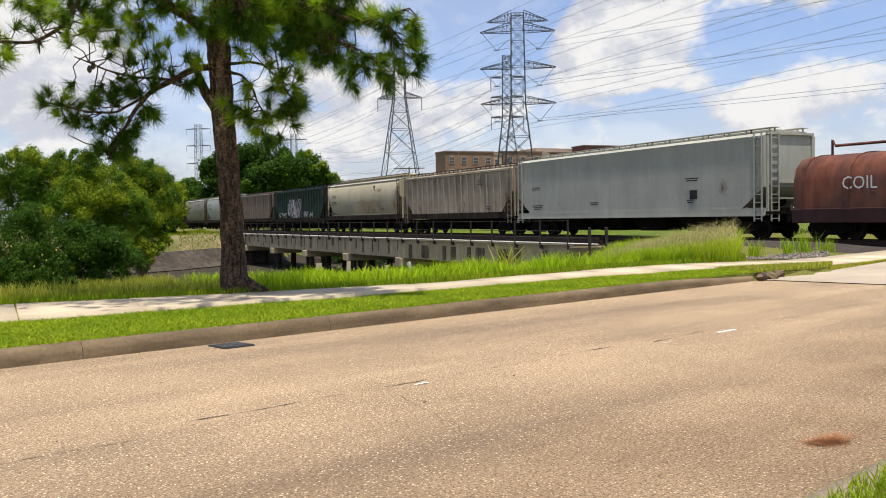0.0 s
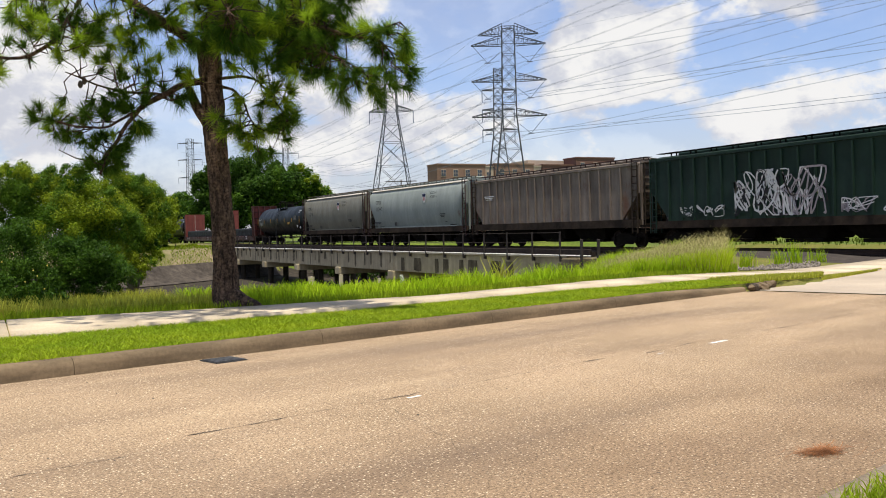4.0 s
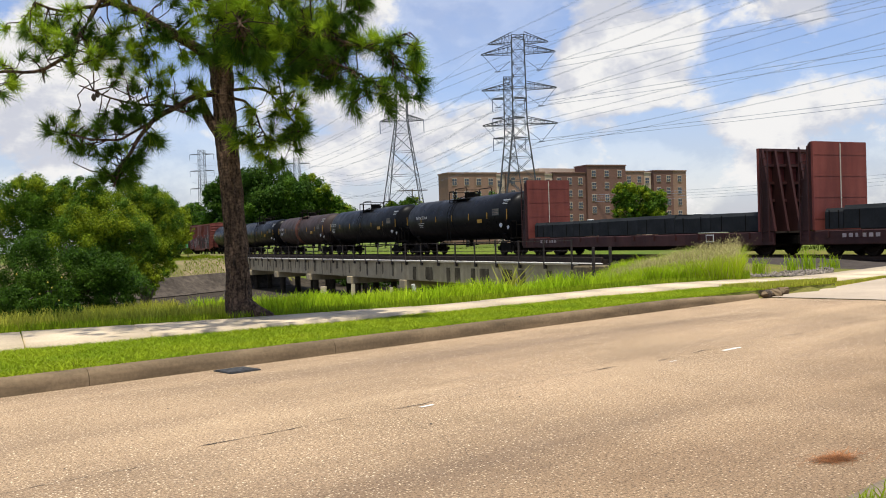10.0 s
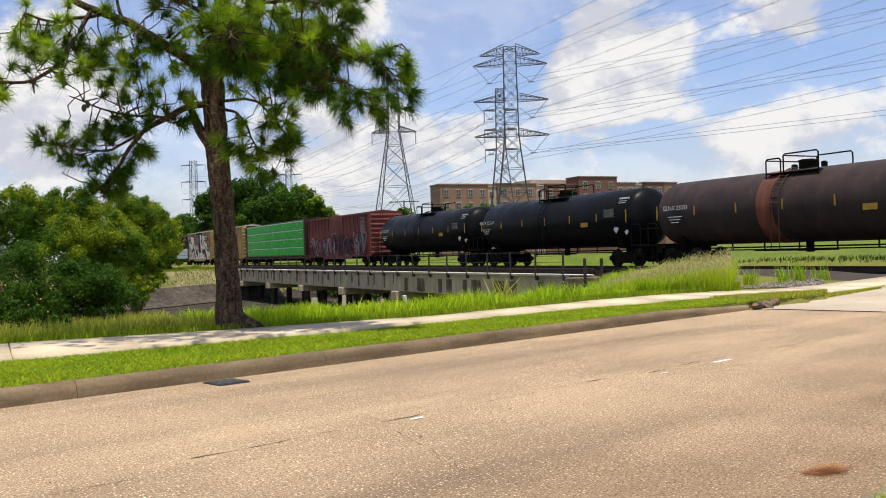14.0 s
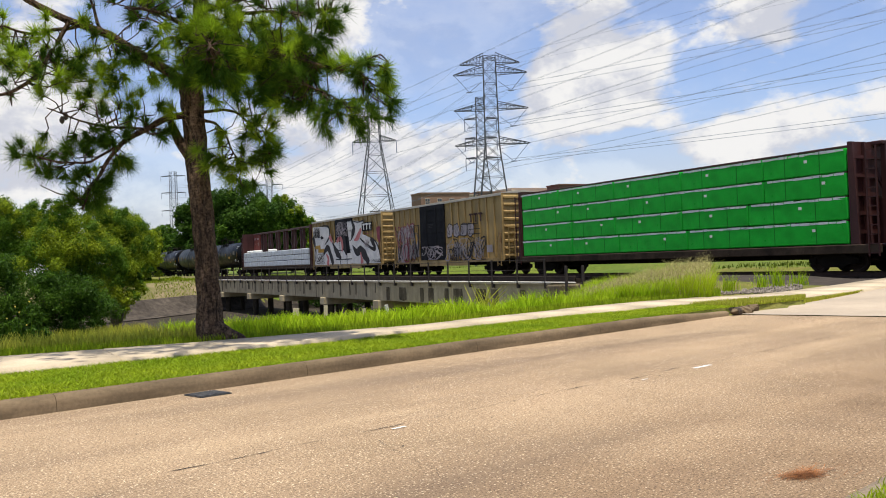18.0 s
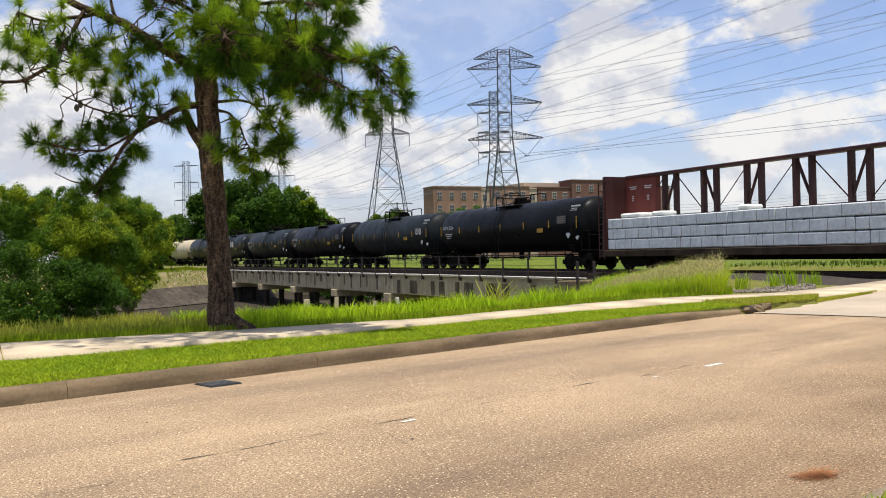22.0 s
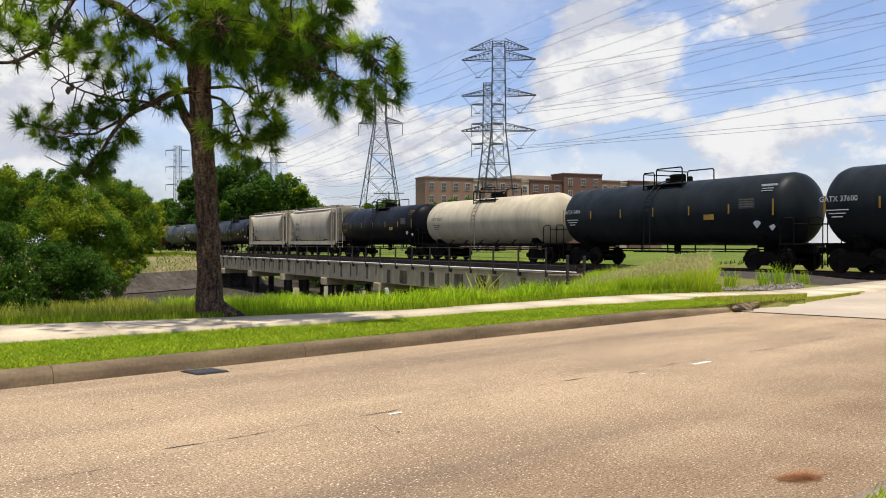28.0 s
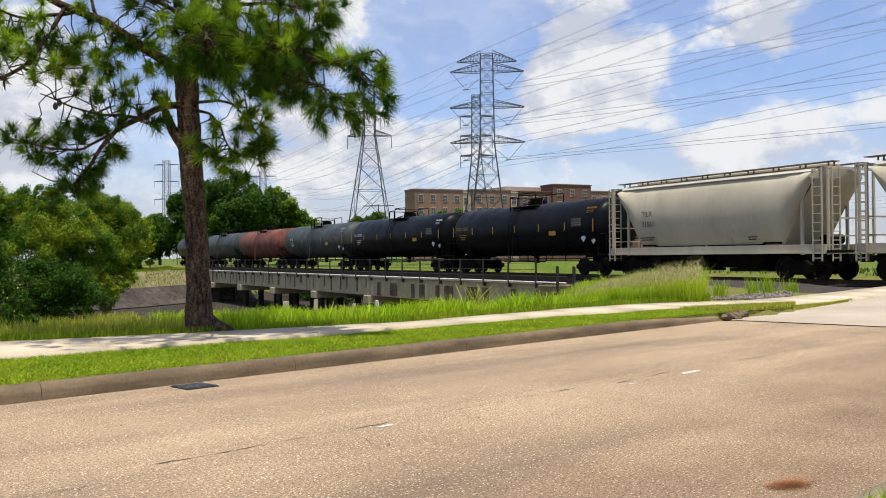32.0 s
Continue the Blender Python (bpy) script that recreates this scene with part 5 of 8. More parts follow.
def tank(s0, s1, paint_m, label, r=1.53, rail_box=True, bands=(), stripes=True, marks="", mark_m=None, mark_y=0.72, extra="", dome_y=0.0):
    car, h = new_car("tank_car", s0, s1, label, "tank car", "freight train cars")
    zc = 2.56
    hs = h - 0.42
    prof = [(-hs, 0.05)]
    for k in range(1, 7):
        a = k / 6 * math.pi / 2
        prof.append((-hs + 0.78 * (1 - math.cos(a)), r * math.sin(a)))
    mids = [(-hs * 0.45, r), (-0.06, r), (-0.05, r + 0.02), (0.05, r + 0.02), (0.06, r), (hs * 0.45, r)]
    prof = prof + mids + [(-y, q) for y, q in prof[::-1]]
    part("shell", Build().lathe(prof, (0, 0, zc), "y", 40), paint_m, car, smooth=True)
    for y, m in bands:
        part("band", Build().lathe([(y * hs - 0.45, r - 0.02), (y * hs - 0.45, r + 0.012), (y * hs + 0.45, r + 0.012), (y * hs + 0.45, r - 0.02)], (0, 0, zc), "y", 40), m, car, smooth=True)
    # stub sills, saddles and bottom outlet
    for s in (-1, 1):
        part("stub_sill", Build().box((0, s * (h - 1.3), 0.90), (0.55, 2.7, 0.40)), P_UNDER, car)
        b = Build()
        b.prism([(-1.15, 1.35), (-0.9, 0.95), (0.9, 0.95), (1.15, 1.35), (0.75, 1.75), (-0.75, 1.75)], "y", s * (h - 2.1) - 0.25, s * (h - 2.1) + 0.25)
        part("saddle", b, P_UNDER, car)
        # end platform with bent handrail
        part("end_platform", Build().box((0, s * (h - 0.38), 1.10), (2.9, 0.7, 0.08)), P_UNDER, car)
        b = Build()
        for sx in (-1, 1):
            b.tube([(sx * 1.38, s * (h - 0.75), 1.1), (sx * 1.38, s * (h - 0.75), 2.05), (sx * 1.38, s * (h - 0.55), 2.15), (sx * 1.38, s * (h - 0.1), 2.15), (sx * 1.38, s * (h - 0.05), 2.05), (sx * 1.38, s * (h - 0.05), 1.1)], [0.025] * 6, 5)
        b.rod((-1.38, s * (h - 0.08), 1.9), (1.38, s * (h - 0.08), 1.9), 0.022, 5)
        part("end_handrail", b, P_UNDER, car)
        for sx in (-1, 1):
            b = Build()
            b.box((sx * 1.40, s * (h - 0.4), 0.62), (0.04, 0.05, 0.95)), b.box((sx * 1.40, s * (h - 0.75), 0.62), (0.04, 0.05, 0.95))
            b.box((sx * 1.40, s * (h - 0.57), 0.3), (0.04, 0.38, 0.04)), b.box((sx * 1.40, s * (h - 0.57), 0.65), (0.04, 0.38, 0.04))
            part("step", b, P_UNDER, car)
    if paint_m is P_TANKWHITE:
        for sx in (-1, 1):
            part("side_sill", Build().box((sx * 1.36, 0, 1.05), (0.08, 2 * h - 0.2, 0.17)), P_UNDER, car)
            for k in range(-3, 4):
                part("sill_brace", Build().rod((sx * 1.34, k * 2.0, 1.08), (sx * 0.85, k * 2.0 + 0.25, 1.42), 0.035, 5), P_UNDER, car)
    b = Build().rod((0, 0, zc - r + 0.05), (0, 0, 0.62), 0.16, 10)
    b.box((0, 0, 0.70), (0.9, 0.5, 0.06)), b.rod((-0.9, -2.2, 0.72), (-0.9, 2.2, 0.72), 0.03, 5), b.rod((0.3, -hs + 2, 0.86), (0.3, hs - 2, 0.86), 0.035, 5)
    part("bottom_outlet", b, P_UNDER, car)
    b = Build()
    for k in range(-3, 4):
        b.box((-0.62, k * 1.9, 0.92), (0.05, 0.05, 0.34))
    b.rod((-0.62, -6, 0.76), (-0.62, 6, 0.76), 0.03, 5)
    part("brake_pipe", b, P_UNDER, car)
    # manway, valves and the railed platform on top
    top = zc + r
    y0 = dome_y * h
    part("manway", Build().lathe([(-0.1, 0.36), (0.26, 0.36), (0.26, 0.40), (0.34, 0.40), (0.38, 0.25)], (0, y0, top), "z", 16), P_UNDER, car, smooth=True)
    for dy in (-0.75, 0.8):
        part("valve", Build().lathe([(-0.1, 0.13), (0.20, 0.13), (0.24, 0.07)], (0.1, y0 + dy, top), "z", 10), P_UNDER, car, smooth=True)
    b = Build()
    b.box((-0.80, y0, top - 0.16), (0.42, 2.7, 0.04)), b.box((0.80, y0, top - 0.16), (0.42, 2.7, 0.04))
    part("top_platform", b, P_UNDER, car)
    if rail_box:
        # a low rail bay beside a longer, slightly higher one
        for ya, yb, hz in ((y0 + 1.35, y0 + 0.55, 0.46), (y0 + 0.40, y0 - 1.40, 0.60)):
            for sx in (-1, 1):
                for yy in (ya, yb):
                    part("railing_post", Build().rod((sx * 0.98, yy, top - 0.36), (sx * 0.98, yy, top + hz - 0.06), 0.034, 5), P_UNDER, car)
                part("top_rail", Build().tube([(sx * 0.98, ya, top + hz - 0.08), (sx * 0.98, ya - 0.07, top + hz), (sx * 0.98, yb + 0.07, top + hz), (sx * 0.98, yb, top + hz - 0.08)], [0.034] * 4, 5), P_UNDER, car)
            part("end_rail", Build().rod((-0.98, ya, top + hz - 0.05), (0.98, ya, top + hz - 0.05), 0.03, 5), P_UNDER, car)
    # side ladder following the shell
    b = Build()
    for dy in (-0.22, 0.22):
        pts = []
        for k in range(8):
            a = radians(172 - k * 11)
            pts.append(((r + 0.10) * math.cos(a), y0 + 0.35 + dy, zc + (r + 0.10) * math.sin(a)))
        b.tube([(-r - 0.08, y0 + 0.35 + dy, 0.8)] + pts, [0.022] * 9, 5)
    for k in range(9):
        a = radians(176 - k * 9)
        b.rod(((r + 0.10) * math.cos(a), y0 + 0.13, zc + (r + 0.10) * math.sin(a)), ((r + 0.10) * math.cos(a), y0 + 0.57, zc + (r + 0.10) * math.sin(a)), 0.018, 4)
    part("side_ladder", b, P_BROWNGREY if paint_m is P_TANKWHITE else paint_m, car)
    if stripes:
        for k in range(7):
            y = -hs + 0.55 + (2 * hs - 1.1) * k / 6
            b = Build().box((-r - 0.012, y, zc + 0.05), (0.02, 0.07, 0.42 if k % 6 else 0.66))
            part("reflective_stripe", b, P_STRIPE, car, "yellow reflective stripe")
        part("placard", Build().box((-math.sqrt(r * r - 0.6 ** 2) - 0.03, -hs + 1.5, zc - 0.6), (0.02, 0.30, 0.30), Matrix.Rotation(radians(45), 3, "X")), P_LETTER, car)
        part("warning_panel", Build().box((-r - 0.012, -hs + 4.2, zc - 0.28), (0.02, 0.62, 0.24)), P_STRIPE, car)
        for zz in (0.98, 0.84, 0.74):
            part("data_line", Build().box((-math.sqrt(r * r - zz * zz) - 0.02, -hs + 1.05, zc + zz), (0.02, 0.85 if zz > 0.9 else 0.6, 0.09 if zz > 0.9 else 0.035)), mark_m or P_LETTER, car)
        part("placard", Build().box((-math.sqrt(r * r - 0.8 ** 2) - 0.05, -hs + 0.75, zc - 0.75), (0.02, 0.24, 0.24), Matrix.Rotation(radians(45), 3, "X")), P_LETTER, car)
        for k in range(4):
            part("data_line", Build().box((-r - 0.022, -hs + 2.0, zc + 0.41 - 0.10 * k), (0.01, 0.8 - 0.1 * (k % 2), 0.05)), P_BROWNGREY, car)
        part("data_panel", Build().box((-r - 0.010, -hs + 2.0, zc + 0.25), (0.02, 0.9, 0.45)), P_TANKGREY, car)
    if marks:
        letters(car, marks, 0.30, hs * mark_y, zc + 0.08, -r - 0.03, mark_m, squeeze=1.05)
        b = Build()
        for k in range(3):
            b.box((-math.sqrt(r * r - 0.3 ** 2) - 0.02, hs * mark_y - 0.8, zc - 0.18 - 0.13 * k), (0.02, 1.0 - 0.25 * k, 0.035))
        part("data_lines", b, mark_m or P_LETTER, car)
    running_gear(car, h + 0.05, 1.95)
    return car, h, r


def boxcar(s0, s1, side_m, label, eave=4.86, sill=0.92, end_m=None, roof_m=None, ribs=True, door=None, door_m=None):
    car, h = new_car("box_car", s0, s1, label, "box car", "freight train cars")
    w = 1.52
    b = Build().box((0, 0, (eave + sill) / 2 + 0.05), (2 * w - 0.16, 2 * h - 0.1, eave - sill - 0.1))
    part("body", b, side_m, car)
    for s in (-1, 1):
        part("side_sill", Build().box((s * (w - 0.03), 0, sill + 0.02), (0.12, 2 * h, 0.20)).box((s * (w - 0.03), 0, sill - 0.16), (0.10, h * 0.9, 0.24)), side_m, car)
        part("top_rail", Build().box((s * (w - 0.03), 0, eave - 0.05), (0.12, 2 * h, 0.14)), roof_m or side_m, car)
    # roof: low ridge with cross seams
    b = Build().prism([(-w - 0.02, eave + 0.02), (0, eave + 0.20), (w + 0.02, eave + 0.02)], "y", -h, h)
    for k in range(14):
        y = -h + 2 * h * (k + 0.5) / 14
        b.prism([(-w, eave + 0.03), (0, eave + 0.24), (w, eave + 0.03)], "y", y - 0.03, y + 0.03)
    part("roof", b, roof_m or side_m, car)
    d0, d1 = door or (99, 99)
    if ribs:
        n = 17
        rib = Build().box((0, 0, (eave + sill) / 2 + 0.04), (0.09, 0.10, eave - sill - 0.22)).mesh("side_rib", side_m)
        for k in range(n + 1):
            y = -h + 0.05 + (2 * h - 0.1) * k / n
            if d0 - 0.15 < y < d1 + 0.15:
                continue
            for s in (-1, 1):
                part("side_rib", rib, None, car, at=(s * (w - 0.045), y, 0))
    if door:
        for s in (-1, 1):
            dd = part("door", Build().box((s * (w - 0.01), (d0 + d1) / 2, (eave + sill) / 2 + 0.02), (0.10, d1 - d0, eave - sill - 0.25)), door_m or side_m, car, "closed sliding door")
            b = Build()
            for k in range(5):
                b.box((s * (w + 0.05), (d0 + d1) / 2, sill + 0.5 + k * (eave - sill - 0.9) / 4), (0.04, d1 - d0 - 0.1, 0.08))
            part("door_bar", b, door_m or side_m, dd)
            b = Build()
            for f in (0.3, 0.7):
                b.rod((s * (w + 0.08), d0 + (d1 - d0) * f, sill + 0.1), (s * (w + 0.08), d0 + (d1 - d0) * f, eave - 0.3), 0.022, 5)
            part("lock_rod", b, door_m or side_m, dd)
    # corrugated ends
    em = end_m or side_m
    for s in (-1, 1):
        ye = s * (h - 0.04)
        part("end_wall", Build().box((0, ye, (eave + sill) / 2), (2 * w - 0.1, 0.06, eave - sill - 0.1)), em, car)
        n = 9
        for k in range(n):
            z = sill + 0.25 + (eave - sill - 0.5) * k / (n - 1)
            b = Build().prism([(ye, z - 0.13), (ye + s * 0.10, z - 0.05), (ye + s * 0.10, z + 0.05), (ye, z + 0.13)], "x", -w + 0.14, w - 0.14)
            part("end_rib", b, em, car)
        for sx in (-1, 1):
            part("corner_post", Build().box((sx * (w - 0.05), ye, (eave + sill) / 2), (0.12, 0.12, eave - sill)), em, car)
        ladder(car, -0.95, s * (h + 0.12), 0.7, 2.9, em, along="x")
        ladder(car, -w - 0.04, s * (h - 0.4), 0.55, 2.6, side_m)
        part("end_platform", Build().box((0, s * (h + 0.22), 1.0), (2.4, 0.40, 0.05)), P_UNDER, car)
    part("centre_sill", Build().box((0, 0, 0.78), (0.5, 2 * h, 0.30)), P_UNDER, car)
    running_gear(car, h + 0.45, 2.4)
    return car, h, w


def blob(cy, cz, ry, rz, seed, n=26, rough=0.25):
    """A wobbly closed outline in (y, z)."""
    out = []
    for k in range(n):
        a = 2 * math.pi * k / n
        q = 1 + rough * noise.noise((math.cos(a) * 1.3 + seed * 3.7, math.sin(a) * 1.3, seed))
        q *= 1.0 / max(abs(math.cos(a)), abs(math.sin(a))) ** 0.45
        out.append((cy + ry * q * math.cos(a), cz + rz * q * math.sin(a)))
    return out


def spray(car, x, y0, y1, z0, z1, fills, outline, count, seed, rough=0.35):
    """Bubble-shaped spray-painted figures without letters: outline below, fill above, an inner stroke."""
    rnd = random.Random(seed)
    pitch = (y1 - y0) / count
    for k in range(count):
        c = y1 - pitch * (k + 0.5)
        zc, rz = (z0 + z1) / 2 + rnd.uniform(-0.06, 0.06) * (z1 - z0), (z1 - z0) / 2 * rnd.uniform(0.82, 1.0)
        ry = pitch * rnd.uniform(0.46, 0.56)
        for lay, (f, m) in enumerate(((1.0, outline), (0.86, rnd.choice(fills)))):
            poly = blob(c, zc, ry * f, rz * f, seed + k * 1.37, rough=rough)
            xx = x - 0.004 * (lay + 1)
            part("spray_figure", Build().prism(poly, "x", xx, xx - 0.003), m, car, "spray-painted figure")
        b = Build()
        for s in range(2):
            yy = c + rnd.uniform(-0.5, 0.5) * ry
            pts = [(x - 0.016, yy + rnd.uniform(-0.5, 0.5) * ry, zc + (q - 0.5) * 1.2 * rz) for q in (0, 0.35, 0.7, 1)]
            for p, q in zip(pts, pts[1:]):
                wv = 0.05 * (z1 - z0) / 2
                b.add([(p[0], p[1] - wv, p[2]), (p[0], p[1] + wv, p[2]), (q[0], q[1] + wv, q[2]), (q[0], q[1] - wv, q[2])], [(0, 1, 2, 3)])
        part("spray_stroke", b, outline, car)


def scribble(car, x, y0, y1, z0, z1, materials, count, width, seed):
    """Tangled sprayed strokes: thin bent ribbons just off the side."""
    rnd = random.Random(seed)
    for k in range(count):
        cy, cz = rnd.uniform(y0, y1), rnd.uniform(z0 + 0.15, z1 - 0.15)
        ry, rz = rnd.uniform(0.25, 0.75), rnd.uniform(0.25, 0.5) * (z1 - z0)
        ph, tw, fr = rnd.random() * 6.3, rnd.uniform(0.6, 2.4), rnd.uniform(1.2, 2.6)
        w = width * rnd.uniform(0.5, 1.3)
        xx = x - 0.010 - 0.0012 * k
        pts = []
        for i in range(15):
            a = ph + i / 14 * 2 * math.pi * rnd.uniform(0.85, 0.9)
            y = min(max(cy + ry * math.cos(a * fr * 0.6), y0), y1)
            z = min(max(cz + rz * math.sin(a * tw), z0), z1)
            pts.append((y, z))
        b = Build()
        vs, fs = [], []
        for i, (y, z) in enumerate(pts):
            p, q = pts[max(i - 1, 0)], pts[min(i + 1, 14)]
            d = Vector((q[0] - p[0], q[1] - p[1]))
            d = d.normalized() if d.length > 1e-5 else Vector((1, 0))
            vs += [(xx, y - d.y * w, z + d.x * w), (xx, y + d.y * w, z - d.x * w)]
            if i:
                fs.append((2 * i - 2, 2 * i - 1, 2 * i + 1, 2 * i))
        part("spray_stroke", b.add(vs, fs), materials[k % len(materials)], car)


def flat_with_bulkheads(s0, s1, label):
    car, h = new_car("bulkhead_flat_car", s0, s1, label, "flat car", "freight train cars")
    for s in (-1, 1):
        part("side_sill", Build().bevel_box((s * 1.40, 0, 0.74), (0.16, 2 * h - 0.4, 0.56), 0.03), P_DARKOX, car)
        n = 12
        for k in range(n):
            part("stake_pocket", Build().box((s * 1.51, -h + 1.6 + (2 * h - 3.2) * k / (n - 1), 0.88), (0.08, 0.16, 0.26)), P_DARKOX, car)
    part("deck", Build().box((0, 0, 1.0), (2.78, 2 * h - 0.3, 0.08)), M_TIE, car)
    part("centre_sill", Build().prism([(-h, 0.85), (-h, 0.5), (-h + 4.4, 0.5), (-h + 5.6, 0.24), (h - 5.6, 0.24), (h - 4.4, 0.5), (h, 0.5), (h, 0.85)], "x", -0.3, 0.3), P_UNDER, car)
    for s in (-1, 1):
        yi = s * (h - 0.95)
        b = part("bulkhead", Build().box((0, yi, 2.80), (3.02, 0.10, 3.54)), P_OXIDE, car, "oxide red bulkhead")
        part("bulkhead_seam", Build().box((0.0, yi - s * 0.062, 2.8), (0.05, 0.02, 3.4)), P_ROOF if s > 0 else P_OXIDE, b)
        for k in range(4):
            part("panel_ridge", Build().box((0, yi - s * 0.053, 1.5 + k * 0.85), (2.9, 0.012, 0.02)), P_OXIDE, b)
        for x in (-1.42, -0.7, 0, 0.7, 1.42):
            br = Build().prism([(yi + s * 0.05, 1.05), (yi + s * 0.85, 1.05), (yi + s * 0.22, 4.5), (yi + s * 0.05, 4.5)], "x", x - 0.06, x + 0.06)
            part("brace", br, P_DARKOX, b)
        for z in (1.6, 2.35, 3.1, 3.85, 4.5):
            part("rib", Build().box((0, yi + s * 0.12, z), (2.9, 0.14, 0.12)), P_DARKOX, b)
        ladder(car, -1.56, s * (h - 0.55), 0.6, 4.4, P_DARKOX)
    part("stencil_panel", Build().box((-1.49, -h + 4.0, 0.80), (0.012, 0.5, 0.34)), P_LETTER, car).location.x = -0.004
    part("stencil_ground", Build().box((-1.50, -h + 4.0, 0.80), (0.012, 0.42, 0.26)), P_DARKOX, car).location.x = -0.006
    for k in range(6):
        part("number_bar", Build().box((-1.49, h - 2.4 - k * 0.30, 0.82), (0.012, 0.18, 0.15)), P_SPRAYG, car)
    running_gear(car, h + 0.1, 2.3)
    load = thing("steel_beam_load", "long dark strapped steel bundles lying on a flat car", "steel load", "train loads")
    rnd = random.Random(int(s0))
    y, row = -h + 1.3, 0
    while y < h - 2.0:
        ln = min(rnd.uniform(2.2, 3.6), h - 1.25 - y)
        for x in (-0.62, 0.62):
            hh = 0.86 + rnd.uniform(-0.05, 0.05)
            b = Build().prism([(-0.60, 0), (0.60, 0), (0.60, hh * 0.82), (0.50, hh), (-0.50, hh), (-0.60, hh * 0.82)], "y", 0.015, ln - 0.015)
            part("steel_pack", b, P_TARP, load, at=(x, y, 1.07))
            for q in (0.25, 0.75):
                part("strap", Build().box((x * 1.97, y + ln * q, 1.45), (0.012, 0.05, 0.70)), P_UNDER, load)
        if row % 3 == 1:
            part("loose_wrap", Build().bevel_box((-0.9, y + ln * 0.5, 1.96), (0.35, 0.18, 0.06), 0.02), P_LETTER, load, "pale scrap of wrapping")
        y, row = y + ln, row + 1
    for k in range(4):
        y = -h + 3 + (2 * h - 6) * k / 3
        part("bearer", Build().box((0, y, 1.055), (2.4, 0.15, 0.03)), M_TIE, load)
    TRAIN.append((load, (s0 + s1) / 2))
    return car


